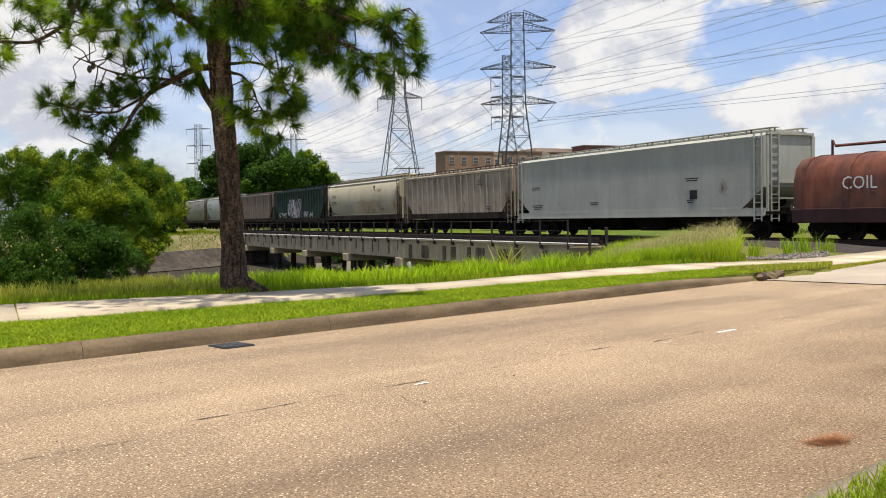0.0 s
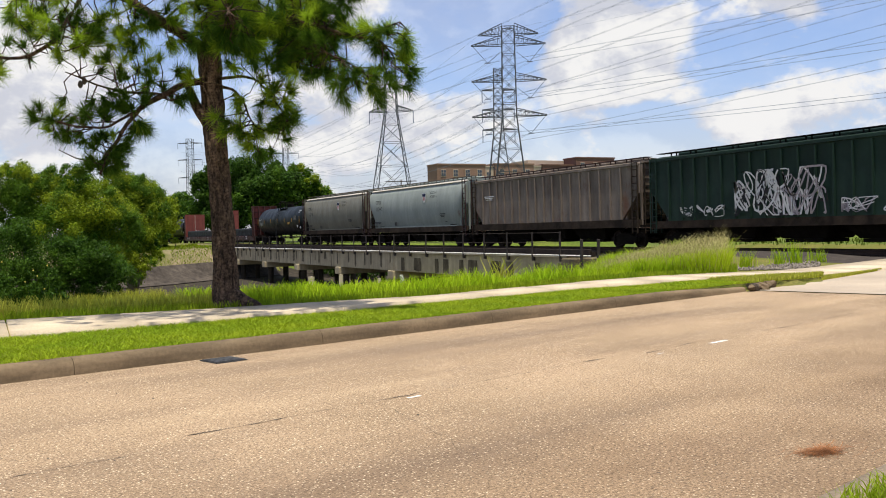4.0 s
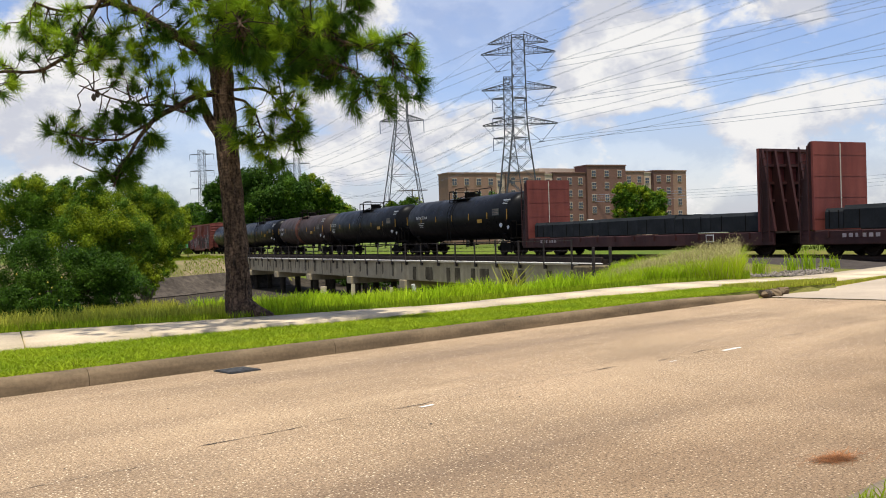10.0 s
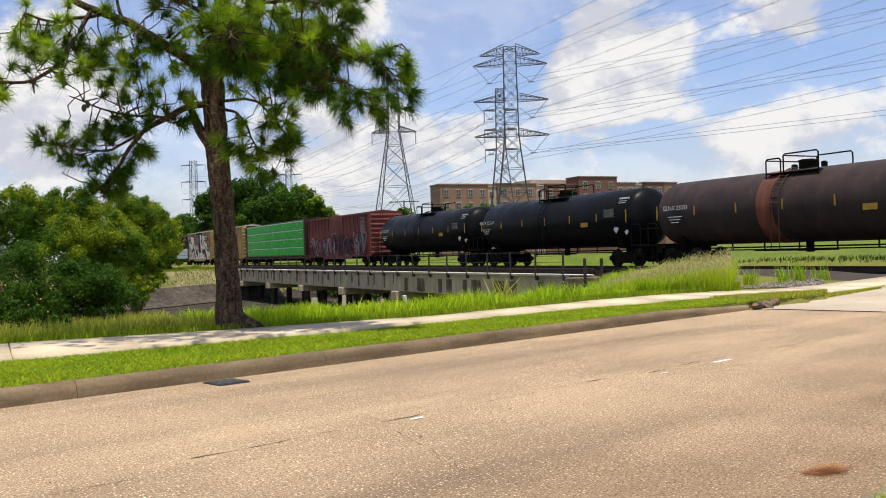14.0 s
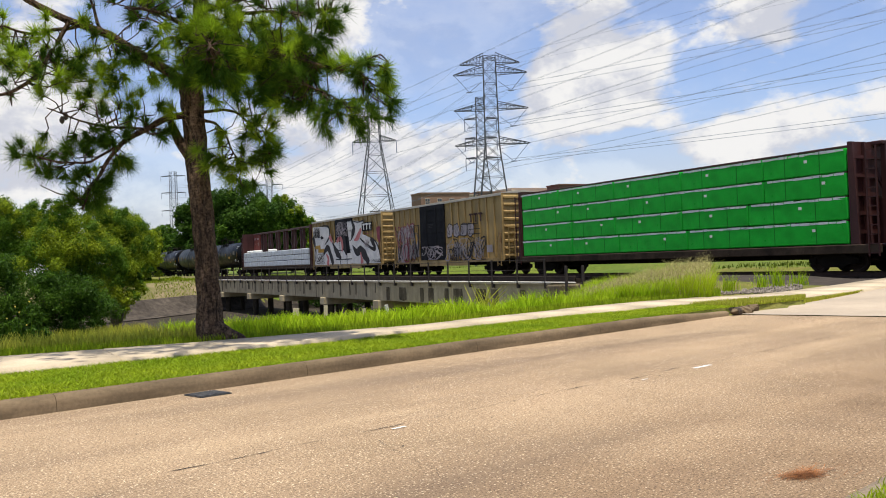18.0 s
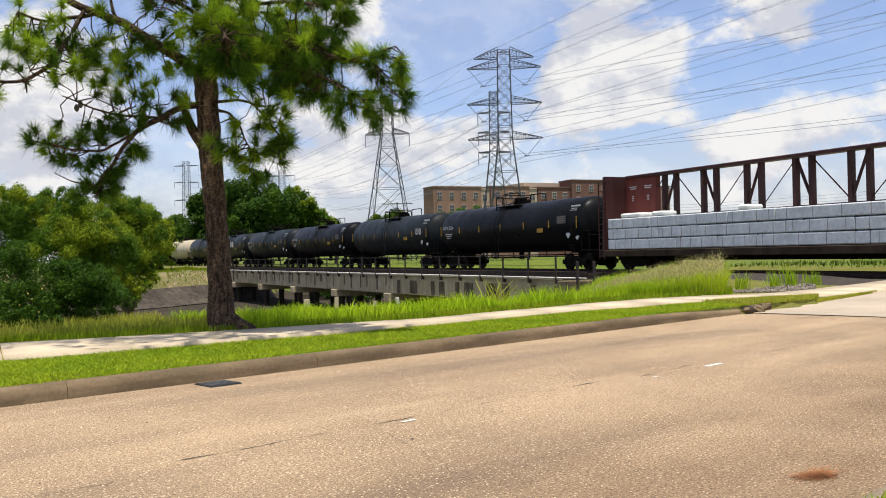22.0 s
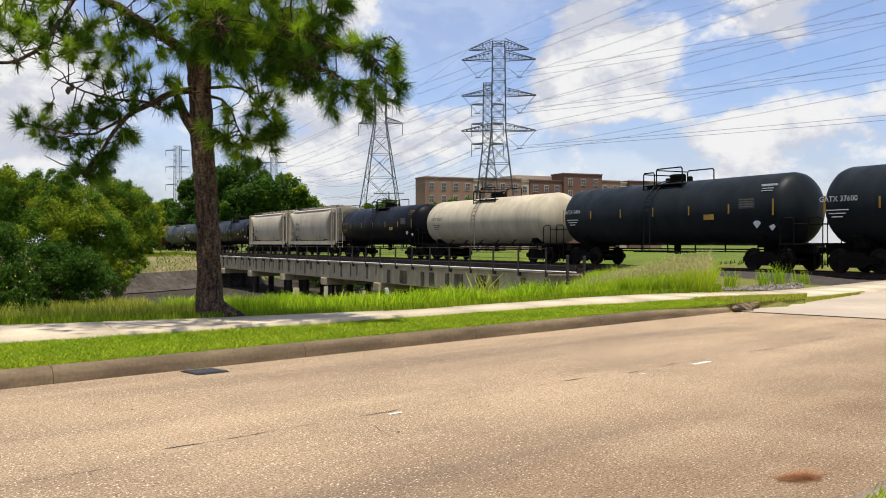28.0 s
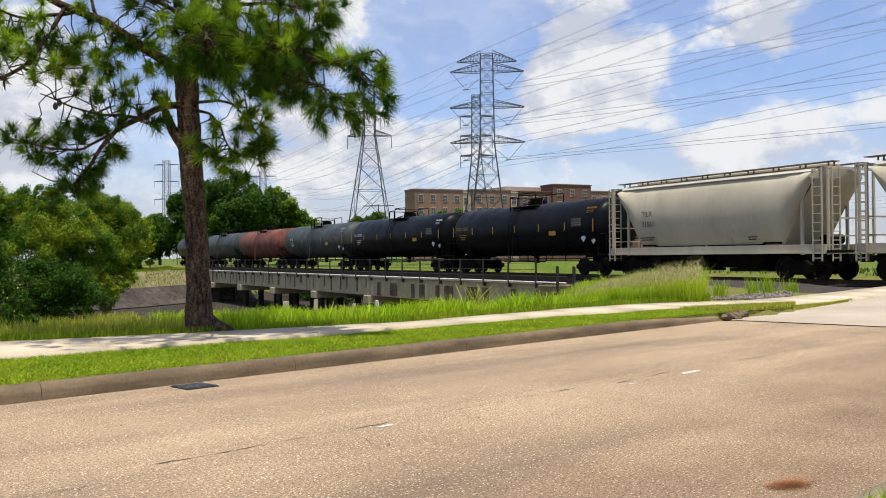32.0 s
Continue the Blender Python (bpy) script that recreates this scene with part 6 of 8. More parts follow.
def centre_beam(s0, s1, label, load_kind):
    car, h = new_car("centre_beam_car", s0, s1, label, "flat car", "freight train cars")
    part("deck", Build().bevel_box((0, 0, 1.0), (2.9, 2 * h, 0.12), 0.03), P_DARKOX, car)
    for s in (-1, 1):
        part("side_sill", Build().bevel_box((s * 1.42, 0, 0.88), (0.14, 2 * h, 0.34), 0.03), P_GRIME, car)
    part("centre_sill", Build().box((0, 0, 0.72), (0.55, 2 * h, 0.44)), P_UNDER, car)
    hb = h - 0.7
    part("top_chord", Build().bevel_box((0, 0, 4.82), (0.55, 2 * hb, 0.16), 0.03), P_DARKOX, car)
    n = 9
    for k in range(n):
        y = -hb + 0.5 + (2 * hb - 1.0) * k / (n - 1)
        for dy in (-0.42, 0.42):
            part("beam_post", Build().box((0, y + dy, 2.9), (0.24, 0.20, 3.75)), P_DARKOX, car)
        lean = -0.36 if k % 2 else 0.36
        part("diagonal", Build().rod((0, y + lean, 4.7), (0, y - lean, 3.0), 0.08, 4), P_DARKOX, car)
        if k < n - 1:
            y2 = y + (2 * hb - 1.0) / (n - 1)
            part("diagonal", Build().rod((0, y + 0.42, 4.7) if k % 3 else (0, y2 - 0.42, 4.7), (0, y2 - 0.42, 2.8) if k % 3 else (0, y + 0.42, 2.8), 0.03, 4), P_DARKOX, car)
    part("end_panel", Build().box((0, hb - 1.1, 3.6), (0.30, 2.4, 2.3)), P_OXIDE, car, "solid oxide red end panel")
    small_data(car, -0.155, ((hb - 0.5, 4.3, 0.6, 2), (hb - 0.5, 3.8, 0.2, 3), (hb - 1.7, 4.3, 0.6, 2), (hb - 1.7, 3.8, 0.2, 3)), P_LETTER)
    part("beam_web", Build().box((0, 0, 1.9), (0.10, 2 * hb, 1.7)), P_DARKOX, car)
    for s in (-1, 1):
        yi = s * (h - 0.55) if s > 0 or load_kind != "green" else -h + 1.22
        bk = part("bulkhead", Build().box((0, yi, 2.95), (2.9, 0.10, 3.85)), P_DARKOX, car, "dark red bulkhead")
        for x in (-1.4, -0.75, 0.75, 1.4):
            part("brace", Build().prism([(yi + s * 0.05, 1.05), (yi + s * 0.34, 1.05), (yi + s * 0.18, 4.86), (yi + s * 0.05, 4.86)], "x", x - 0.06, x + 0.06), P_DARKOX, bk)
        for z in (1.5, 2.2, 2.9, 3.6, 4.3):
            part("rib", Build().box((0, yi + s * 0.10, z), (2.8, 0.12, 0.12)), P_DARKOX, bk)
        ladder(car, -1.5, s * (h - 0.25), 0.6, 4.6, P_DARKOX)
    running_gear(car, h + 0.1, 2.5)
    green = load_kind == "green"
    load = thing("lumber_load", "green-wrapped lumber bundles stacked four high" if green else "pale wrapped lumber bundles stacked low", "lumber", "train loads")
    rnd = random.Random(3 if green else 6)
    layers = 4 if green else 3
    z0, hgt = 1.07, (3.60 / 4 if green else 0.53)
    lens = [4.9, 4.9, 3.7, 4.9, 4.0] if green else [2.6, 5.0, 3.8, 2.5, 5.0, 3.2]
    tot = sum(lens)
    for s in (-1, 1):
        for lay in range(layers):
            y = -h + (1.35 if green else 0.68)
            seq = lens[:]
            rnd.shuffle(seq)
            for ln in seq:
                ln *= (2 * h - (2.03 if green else 1.36)) / tot
                b = Build()
                dz = rnd.uniform(-0.015, 0.0)
                b.bevel_box((0, 0, 0), (1.22, ln - 0.012, hgt - 0.025 + dz), 0.04)
                if green:
                    # soft wrap: slight sag between the bands
                    b.v = [(vx + (0.02 if vx * s > 0 else 0) * s * noise.noise((vy, vz * 2, lay)), vy, vz) for vx, vy, vz in b.v]
                b.v = b.v if green else [(vx, vy, vz + 0.03 * noise.noise((vy * 1.3, lay, 2)) * (vz > 0)) for vx, vy, vz in b.v]
                bd = part("lumber_pack", b, P_WRAP if green else P_WRAPW, load, at=(s * 0.83, y + ln / 2, z0 + hgt * (lay + 0.5)))
                for q in ((0.3, 0.72) if green else (0.12, 0.37, 0.63, 0.88)):
                    part("band", Build().box((s * 0.614, -ln / 2 + ln * q, 0), (0.008, 0.035 if green else 0.016, hgt - 0.07)), P_WRAPD if green else P_BROWNGREY, bd)
                if green:
                    e = Build()
                    k = -ln / 2 + 0.1
                    while k < ln / 2 - 0.2:
                        w = rnd.uniform(0.15, 0.5)
                        e.box((s * 0.612, k + w / 2, hgt / 2 - 0.055 - rnd.uniform(0.0, 0.02)), (0.010, w, rnd.uniform(0.06, 0.10)))
                        k += w + rnd.uniform(0.0, 0.05)
                    part("torn_edge", e, P_WRAPW, bd, "pale torn wrap edge")
                    part("tag", Build().box((s * 0.616, rnd.uniform(-1.5, 1.5), 0.12), (0.01, 0.15, 0.11)), P_LETTER, bd)
                y += ln
            for k in range(10):
                part("bearer", Build().box((s * 0.83, -h + 1.4 + (2 * h - 2.8) * k / 9, z0 + hgt * lay - 0.012), (1.2, 0.09, 0.05)), M_TIE, load)
    if not green:
        for y, ln in ((h - 2.3, 1.6), (h - 4.4, 0.9), (2.2, 0.7)):
            part("loose_wrap", Build().bevel_box((-0.83, y, z0 + hgt * 3 + 0.13), (0.9, ln, 0.22), 0.08), P_LETTER, load, "white plastic wrap")
    TRAIN.append((load, (s0 + s1) / 2))
    return car, h


def coil_car(s0, s1):
    car, h = new_car("coil_car", s0, s1, "rust-brown coil car with rounded covers", "coil car", "freight train cars")
    b = Build()
    prof = [(-1.48, 1.25), (-1.48, 2.35), (-1.36, 2.85), (-1.05, 3.2), (-0.5, 3.36), (0, 3.4), (0.5, 3.36), (1.05, 3.2), (1.36, 2.85), (1.48, 2.35), (1.48, 1.25)]
    for s in (-1, 1):
        c = s * h / 2
        part("cover", Build().prism(prof, "y", c - h / 2 + 0.30, c + h / 2 - 0.10), P_TANKRUST, car, "rounded rusty cover", smooth=True)
        for k in range(4):
            y = c - h / 2 + 0.6 + (h - 1.2) * k / 3
            part("cover_rib", Build().prism([(x * 1.015, 1.25 + (z - 1.25) * 1.015) for x, z in prof], "y", y - 0.04, y + 0.04), P_TANKRUST, car)
        part("lifting_arm", Build().tube([(-0.2, c + h / 2 - 0.9, 3.3), (-0.2, c + h / 2 - 0.9, 4.0), (-0.2, c + h / 2 - 1.05, 3.75), (-0.2, c - 0.6, 3.72)], [0.06] * 4, 6), P_TANKRUST, car)
    for s in (-1, 1):
        part("side_sill", Build().bevel_box((s * 1.44, 0, 0.96), (0.14, 2 * h, 0.58), 0.03), P_DARKOX, car)
    part("centre_sill", Build().box((0, 0, 0.72), (0.6, 2 * h, 0.5)), P_UNDER, car)
    part("frame", Build().box((0, 0, 1.1), (2.7, 2 * h, 0.3)), P_UNDER, car)
    letters(car, "COIL", 0.70, 5.35, 1.82, -1.50)
    b = Build()
    for k in range(9):
        b.box((-1.515, 3.2 - k * 0.34 - 0.3 * (k > 3), 1.12), (0.012, 0.24, 0.22))
    part("number_bars", b, P_LETTER, car)
    running_gear(car, h + 0.3, 1.9)
    return car, h


def shield(car, x, y, z, s):
    pts = [(-0.5, 0.5), (0.5, 0.5), (0.5, -0.1), (0.3, -0.42), (0, -0.6), (-0.3, -0.42), (-0.5, -0.1)]
    part("shield_mark", Build().prism([(y + a * s * 0.85, z + c * s) for a, c in pts], "x", x - 0.004, x - 0.008), P_LETTER, car)
    part("shield_top", Build().prism([(y + a * s * 0.78, z + c * s * 0.92) for a, c in ((-0.5, 0.5), (0.5, 0.5), (0.5, 0.12), (-0.5, 0.12))], "x", x - 0.010, x - 0.013), P_BLUE, car)
    for k in (-0.3, -0.1, 0.1, 0.3):
        part("shield_bar", Build().prism([(y + (k - 0.05) * s * 0.85, z + 0.06 * s), (y + (k + 0.05) * s * 0.85, z + 0.06 * s), (y + (k + 0.05) * s * 0.85, z - 0.32 * s), (y + (k - 0.05) * s * 0.85, z - 0.32 * s)], "x", x - 0.010, x - 0.013), P_REDP, car)


def small_data(car, x, spots, m):
    """Blocks of unreadable stencilled lines: (y, z, width, rows)."""
    for y, z, w, rows in spots:
        b = Build()
        for k in range(rows):
            b.box((x - 0.004, y, z - 0.10 * k), (0.006, w * (1 - 0.18 * (k % 3)), 0.045))
        part("data_lines", b, m, car)


def train():
    coil_car(12.0, 27.6)
    car, h, w = hopper(29.0, 49.2, P_LGREY, "light grey smooth-sided covered hopper", "smooth", bays=4, eave=4.36, cut=1.25, low=2.2)
    letters(car, "EAMX", 0.34, h - 1.7, 2.55, -w - 0.01, P_LETTERK)
    small_data(car, -w - 0.005, ((h - 2.3, 1.75, 1.2, 3), (h - 8, 1.8, 0.8, 2), (-h + 4.5, 2.75, 0.9, 2), (-h + 4.6, 1.75, 0.5, 2)), P_LETTERK)
    part("stencil_panel", Build().box((-w - 0.006, -h + 4.4, 2.0), (0.01, 0.5, 0.42)), P_LETTERK, car)
    car, h, w = hopper(49.9, 66.6, P_RIBBED, "rust-streaked grey ribbed covered hopper", "ribbed", bays=3, eave=4.12, roof=4.4, roof_m=P_DARKOX, sill=(1.05, 1.45))
    small_data(car, -w - 0.09, ((-h + 4.2, 3.6, 0.5, 4), (-h + 3.0, 1.8, 0.6, 3)), P_LETTERK)
    car, h, w = hopper(67.3, 85.3, P_CREAMR, "cream covered hopper with rounded sides", "curved", bays=3, eave=4.26, sill=(1.1, 1.5), inset=0.5, cut=1.1, low=2.85)
    letters(car, "CMO", 0.50, h - 1.9, 2.95, -w - 0.05, P_LETTERK)
    letters(car, "22730", 0.50, h - 1.9, 2.36, -w - 0.05, P_LETTERK)
    small_data(car, -w - 0.04, ((h - 2.2, 1.75, 1.4, 2), (-h + 4.4, 3.55, 0.9, 2), (-h + 3.6, 2.0, 0.5, 2)), P_LETTERK)
    shield(car, -w - 0.03, -h + 5.4, 3.7, 0.5)
    scribble(car, -w - 0.06, -4.6, 0.6, 1.75, 2.75, [P_SPRAYO], 18, 0.028, 33)
    scribble(car, -w - 0.06, 1.6, 4.6, 1.75, 2.4, [P_SPRAYT], 12, 0.022, 34)
    for k in range(6):
        part("worn_patch", Build().box((-w + 0.10, h - 2.2 - 2.5 * k, 1.52), (0.02, 0.7, 0.09)), P_SPRAYO, car, "orange worn patch")
    car, h, w = hopper(86.0, 103.6, P_GREEN, "dark green ribbed covered hopper with white spray paint", "ribbed", bays=3, eave=4.25, roof=4.5, roof_m=P_UNDER)
    scribble(car, -w - 0.10, -1.9, 2.9, 1.45, 3.3, [P_SPRAYW, P_SPRAYG, P_SPRAYW, P_SPRAYK], 34, 0.042, 21)
    scribble(car, -w - 0.10, -5.6, -2.6, 1.45, 2.0, [P_SPRAYG, P_SPRAYW], 12, 0.03, 26)
    scribble(car, -w - 0.10, 3.6, 6.4, 1.45, 2.0, [P_SPRAYW, P_GREEN], 12, 0.03, 25)
    car, h, w = hopper(104.3, 121.8, P_BROWNGREY, "brown-grey ribbed covered hopper", "ribbed", bays=3, eave=4.2, roof=4.45, roof_m=P_DARKOX, sill=(1.05, 1.45))
    small_data(car, -w - 0.09, ((h - 2.5, 3.2, 1.2, 3),), P_LETTER)
    for s0, s1, m, num, lab in ((122.4, 140.2, P_BLUEGREY, "112447", "pale blue-grey covered hopper with rounded sides"), (140.6, 157.6, P_GREYGREEN, "112176", "grey-green covered hopper with rounded sides")):
        car, h, w = hopper(s0, s1, m, lab, "curved", bays=3, eave=4.42, roof=4.66, sill=(1.05, 1.42), inset=0.5, cut=1.1, low=2.85)
        letters(car, "CMO", 0.46, h - 2.0, 3.25, -w - 0.05, P_LETTERK)
        letters(car, num, 0.46, h - 2.0, 2.72, -w - 0.06, P_LETTERK)
        shield(car, -w - 0.03, -h + 6.6, 3.55, 0.66)
        letters(car, "BUILDING\nAMERICA", 0.27, -h + 5.6, 3.45, -w - 0.05, P_LETTERK)
        small_data(car, -w - 0.04, ((h - 2.3, 1.9, 1.5, 2), (-h + 3.6, 2.3, 0.9, 3), (-h + 3.0, 1.75, 0.3, 1)), P_LETTERK)
        part("stencil_panel", Build().box((-w - 0.01, 3.0, 1.72), (0.01, 0.3, 0.26)), P_LETTERK, car)
    tank(157.9, 175.4, P_BLACKB, "weathered black tank car with railed top platform", marks="SHMX", mark_y=0.86)
    flat_with_bulkheads(176.3, 196.6, "dark red bulkhead flat car loaded with steel")
    flat_with_bulkheads(197.6, 218.4, "dark red bulkhead flat car loaded with steel")
    tank(219.0, 236.6, P_BLACK, "black tank car with white stencilled marks", marks="NATX 252638")
    tank(237.1, 255.0, P_BLACK, "glossy black tank car with yellow stripes", marks="TILX 255529", mark_y=0.94)
    tank(255.5, 273.1, P_TANKBROWN, "brown-stained tank car with dark rust patches", marks="GLNX 23033", bands=((0.12, P_TANKRUST),), mark_y=0.88)
    tank(273.6, 290.7, P_BLACK, "black tank car with yellow stripes", marks="NATX 252610", mark_y=0.96)
    tank(291.2, 308.0, P_BLACK, "black tank car with yellow stripes", marks="TILX 257097", mark_y=0.92)
    car, h, w = boxcar(309.4, 325.8, P_OXIDE, "oxide red box car with spray-painted lower side", eave=4.56, door=(-1.6, 1.6))
    spray(car, -w - 0.055, -7.2, 7.2, 1.1, 2.7, [P_SPRAYK, P_SPRAYG, P_SPRAYK, P_SPRAYP], P_SPRAYK, 17, 41, 0.9)
    scribble(car, -w - 0.07, -7.6, 1.0, 1.0, 2.9, [P_SPRAYK, P_SPRAYG, P_SPRAYK, P_SPRAYK, P_SPRAYP], 46, 0.05, 43)
    scribble(car, -w - 0.07, 1.0, 7.6, 1.0, 2.7, [P_SPRAYG, P_SPRAYK, P_SPRAYK, P_SPRAYP], 26, 0.05, 44)
    scribble(car, -w - 0.06, -7.2, -6.3, 2.7, 4.2, [P_SPRAYG], 7, 0.03, 47)
    letters(car, "LRS", 0.34, h - 0.75, 2.2, -w - 0.08)
    small_data(car, -w - 0.075, ((h - 1.1, 2.0, 0.7, 2), (1.0, 2.9, 0.4, 1), (0.3, 3.0, 0.3, 3)), P_LETTER)
    centre_beam(326.4, 350.9, "dark red centre-beam flat car stacked with green bundles", "green")
    car, h, w = boxcar(352.4, 368.3, P_YELLOW, "faded yellow box car with a black sliding door", eave=4.98, end_m=P_YELLOW, roof_m=P_ROOF, door=(-0.4, 3.3), door_m=P_DOOR)
    small_data(car, -w - 0.06, ((1.6, 3.55, 0.9, 3), (-4.0, 3.3, 2.2, 1), (-4.6, 2.95, 1.4, 1), (-4.6, 2.65, 1.6, 1)), P_LETTERK)
    b = Build()
    for k in range(3):
        b.box((-w - 0.055, -4.2 - k * 0.62, 3.9), (0.01, 0.5, 0.12)), b.box((-w - 0.055, -4.2 - k * 0.62, 3.65), (0.01, 0.16, 0.5))
    part("faded_mark", b, P_DARKOX, car, "faded red maker's mark")
    spray(car, -w - 0.055, -4.6, -0.8, 2.5, 3.5, [P_SPRAYG], P_SPRAYK, 4, 51)
    spray(car, -w - 0.055, -5.8, -0.8, 1.2, 2.2, [P_SPRAYG, P_YELLOW], P_SPRAYG, 6, 55, 0.6)
    spray(car, -w - 0.055, 3.5, 7.2, 1.1, 2.4, [P_SPRAYG, P_SPRAYK], P_SPRAYG, 6, 57, 0.6)
    spray(car, -w - 0.055, 4.2, 6.6, 2.5, 3.7, [P_SPRAYG, P_YELLOW], P_SPRAYP, 3, 59, 0.6)
    scribble(car, -w - 0.07, 3.4, 7.4, 1.0, 3.6, [P_SPRAYK, P_SPRAYG, P_SPRAYP], 26, 0.04, 62)
    scribble(car, -w - 0.07, -6.0, -0.6, 1.0, 2.4, [P_SPRAYG, P_SPRAYK], 26, 0.04, 63)
    scribble(car, -w - 0.08, -0.2, 3.1, 1.1, 2.0, [P_SPRAYG], 9, 0.03, 64)
    part("stencil_panel", Build().box((-w - 0.06, -h + 1.5, 1.65), (0.01, 0.7, 0.45)), P_SPRAYG, car)
    car, h, w = boxcar(370.6, 386.6, P_YELLOW, "yellow box car covered with large white spray paint", eave=4.98, end_m=P_YELLOW, roof_m=P_ROOF, door=(-1.9, 2.0), door_m=P_DOOR)
    big_spray(car, w)
    centre_beam(387.1, 411.5, "dark red centre-beam flat car with open truss", "pale")
    tank(412.5, 430.8, P_BLACK, "black tank car with yellow stripes", marks="GATX 5576", mark_y=0.9)
    car, h, r = tank(431.3, 447.9, P_BLACKB, "dull black tank car with white scrawl", marks="")
    spray(car, -1.54, -6.5, -5.5, 2.45, 3.05, [P_SPRAYW], P_BLACKB, 2, 61)
    tank(448.4, 465.0, P_BLACK, "black tank car with yellow stripes", marks="GATX 56570", mark_y=0.93)
    tank(465.5, 482.2, P_BLACKB, "bluish black tank car with stripes", marks="GATX 2216", mark_y=0.92)
    car, h, r = tank(482.6, 498.9, P_BLACKB, "bluish black tank car with white scrawl", marks="GATX 37600", mark_y=0.96)
    spray(car, -1.53, -2.3, 0.1, 2.35, 3.2, [P_SPRAYW], P_TANKGREY, 3, 66, 0.6)
    tank(499.5, 516.2, P_BLACKB, "bluish black tank car with yellow stripes", marks="GATX 5491", mark_y=0.93)
    tank(516.7, 533.2, P_TANKWHITE, "cream white tank car with stained middle", marks="ARTX 95215", mark_m=P_LETTERK, stripes=False, bands=((0.0, P_CREAM),), mark_y=0.82)
    tank(533.7, 549.9, P_BLACK, "glossy black tank car with a tall hatch", marks="UTLX 67939", mark_m=P_STRIPE, mark_y=0.9)
    for s0, s1, pm, lab in ((550.6, 563.7, P_CREAMD, "cream two-bay covered hopper with dark smudges"), (564.9, 578.0, P_CREAM, "cream two-bay covered hopper")):
        car, h, w = hopper(s0, s1, pm, lab, "curved", bays=2, eave=4.22, roof=4.48, cut=1.5, low=3.9, sill=(1.05, 1.4), inset=0.75)
        first = pm is P_CREAMD
        letters(car, "FURX" if first else "TILX", 0.44 if first else 0.36, h - 2.6, 2.78, -w - 0.05, P_LETTERK)
        letters(car, "891723" if first else "31561", 0.44 if first else 0.36, h - 2.6, 2.30, -w - 0.05, P_LETTERK)
        small_data(car, -w - 0.04, ((h - 3.0, 1.85, 1.0, 2), (-h + 3.6, 1.75, 0.5, 2)), P_LETTERK)
    tank(578.3, 595.2, P_BLACK, "glossy black tank car with yellow stripes", marks="UTLX 6205", mark_m=P_STRIPE, mark_y=0.88)
    tank(595.4, 612.7, P_BLACK, "black tank car with yellow stripes", marks="NATX 3002", mark_y=0.85)
    tank(612.9, 630.2, P_TANKGREY, "grey-stained tank car with yellow stripes", marks="TILX 25")
    tank(630.4, 646.7, P_TANKRUST, "rust-red and black stained tank car", stripes=False)
    tank(646.9, 663.0, P_TANKGREY, "plain grey weathered tank car", stripes=False)
    tank(663.2, 679.5, P_BLACK, "plain black weathered tank car", stripes=False)


def brush(car, x, pts, widths, material, name="spray_stroke", label=""):
    """A sprayed ribbon of changing width along a rounded path of (y, z)."""
    path, wd = [], []
    for i in range(len(pts) - 1):
        a, b, c, d = [Vector(pts[min(max(q, 0), len(pts) - 1)]) for q in (i - 1, i, i + 1, i + 2)]
        for k in range(6):
            f = k / 6
            path.append(0.5 * ((2 * b) + (c - a) * f + (2 * a - 5 * b + 4 * c - d) * f * f + (3 * b - a - 3 * c + d) * f ** 3))
            wd.append(widths[i] * (1 - f) + widths[i + 1] * f)
    path.append(Vector(pts[-1])), wd.append(widths[-1])
    vs, fs = [], []
    for i, (q, r) in enumerate(zip(path, wd)):
        d = (path[min(i + 1, len(path) - 1)] - path[max(i - 1, 0)]).normalized()
        r *= 1 + 0.25 * noise.noise((q.x * 2.5, q.y * 2.5, x))
        vs += [(x, q.x - d.y * r, q.y + d.x * r), (x, q.x + d.y * r, q.y - d.x * r)]
        if i:
            fs.append((2 * i - 2, 2 * i - 1, 2 * i + 1, 2 * i))
    return part(name, Build().add(vs, fs), material, car, label)


def panel(car, x, pts, material, label=""):
    """A flat painted field with a slightly uneven edge."""
    out = []
    for (y0, z0), (y1, z1) in zip(pts, pts[1:] + pts[:1]):
        for k in range(5):
            y, z = y0 + (y1 - y0) * k / 5, z0 + (z1 - z0) * k / 5
            out.append((y + 0.07 * noise.noise((y * 3, z * 3, 1)), z + 0.07 * noise.noise((y * 3, z * 3, 7))))
    return part("spray_field", Build().prism(out, "x", x, x - 0.003), material, car, label)


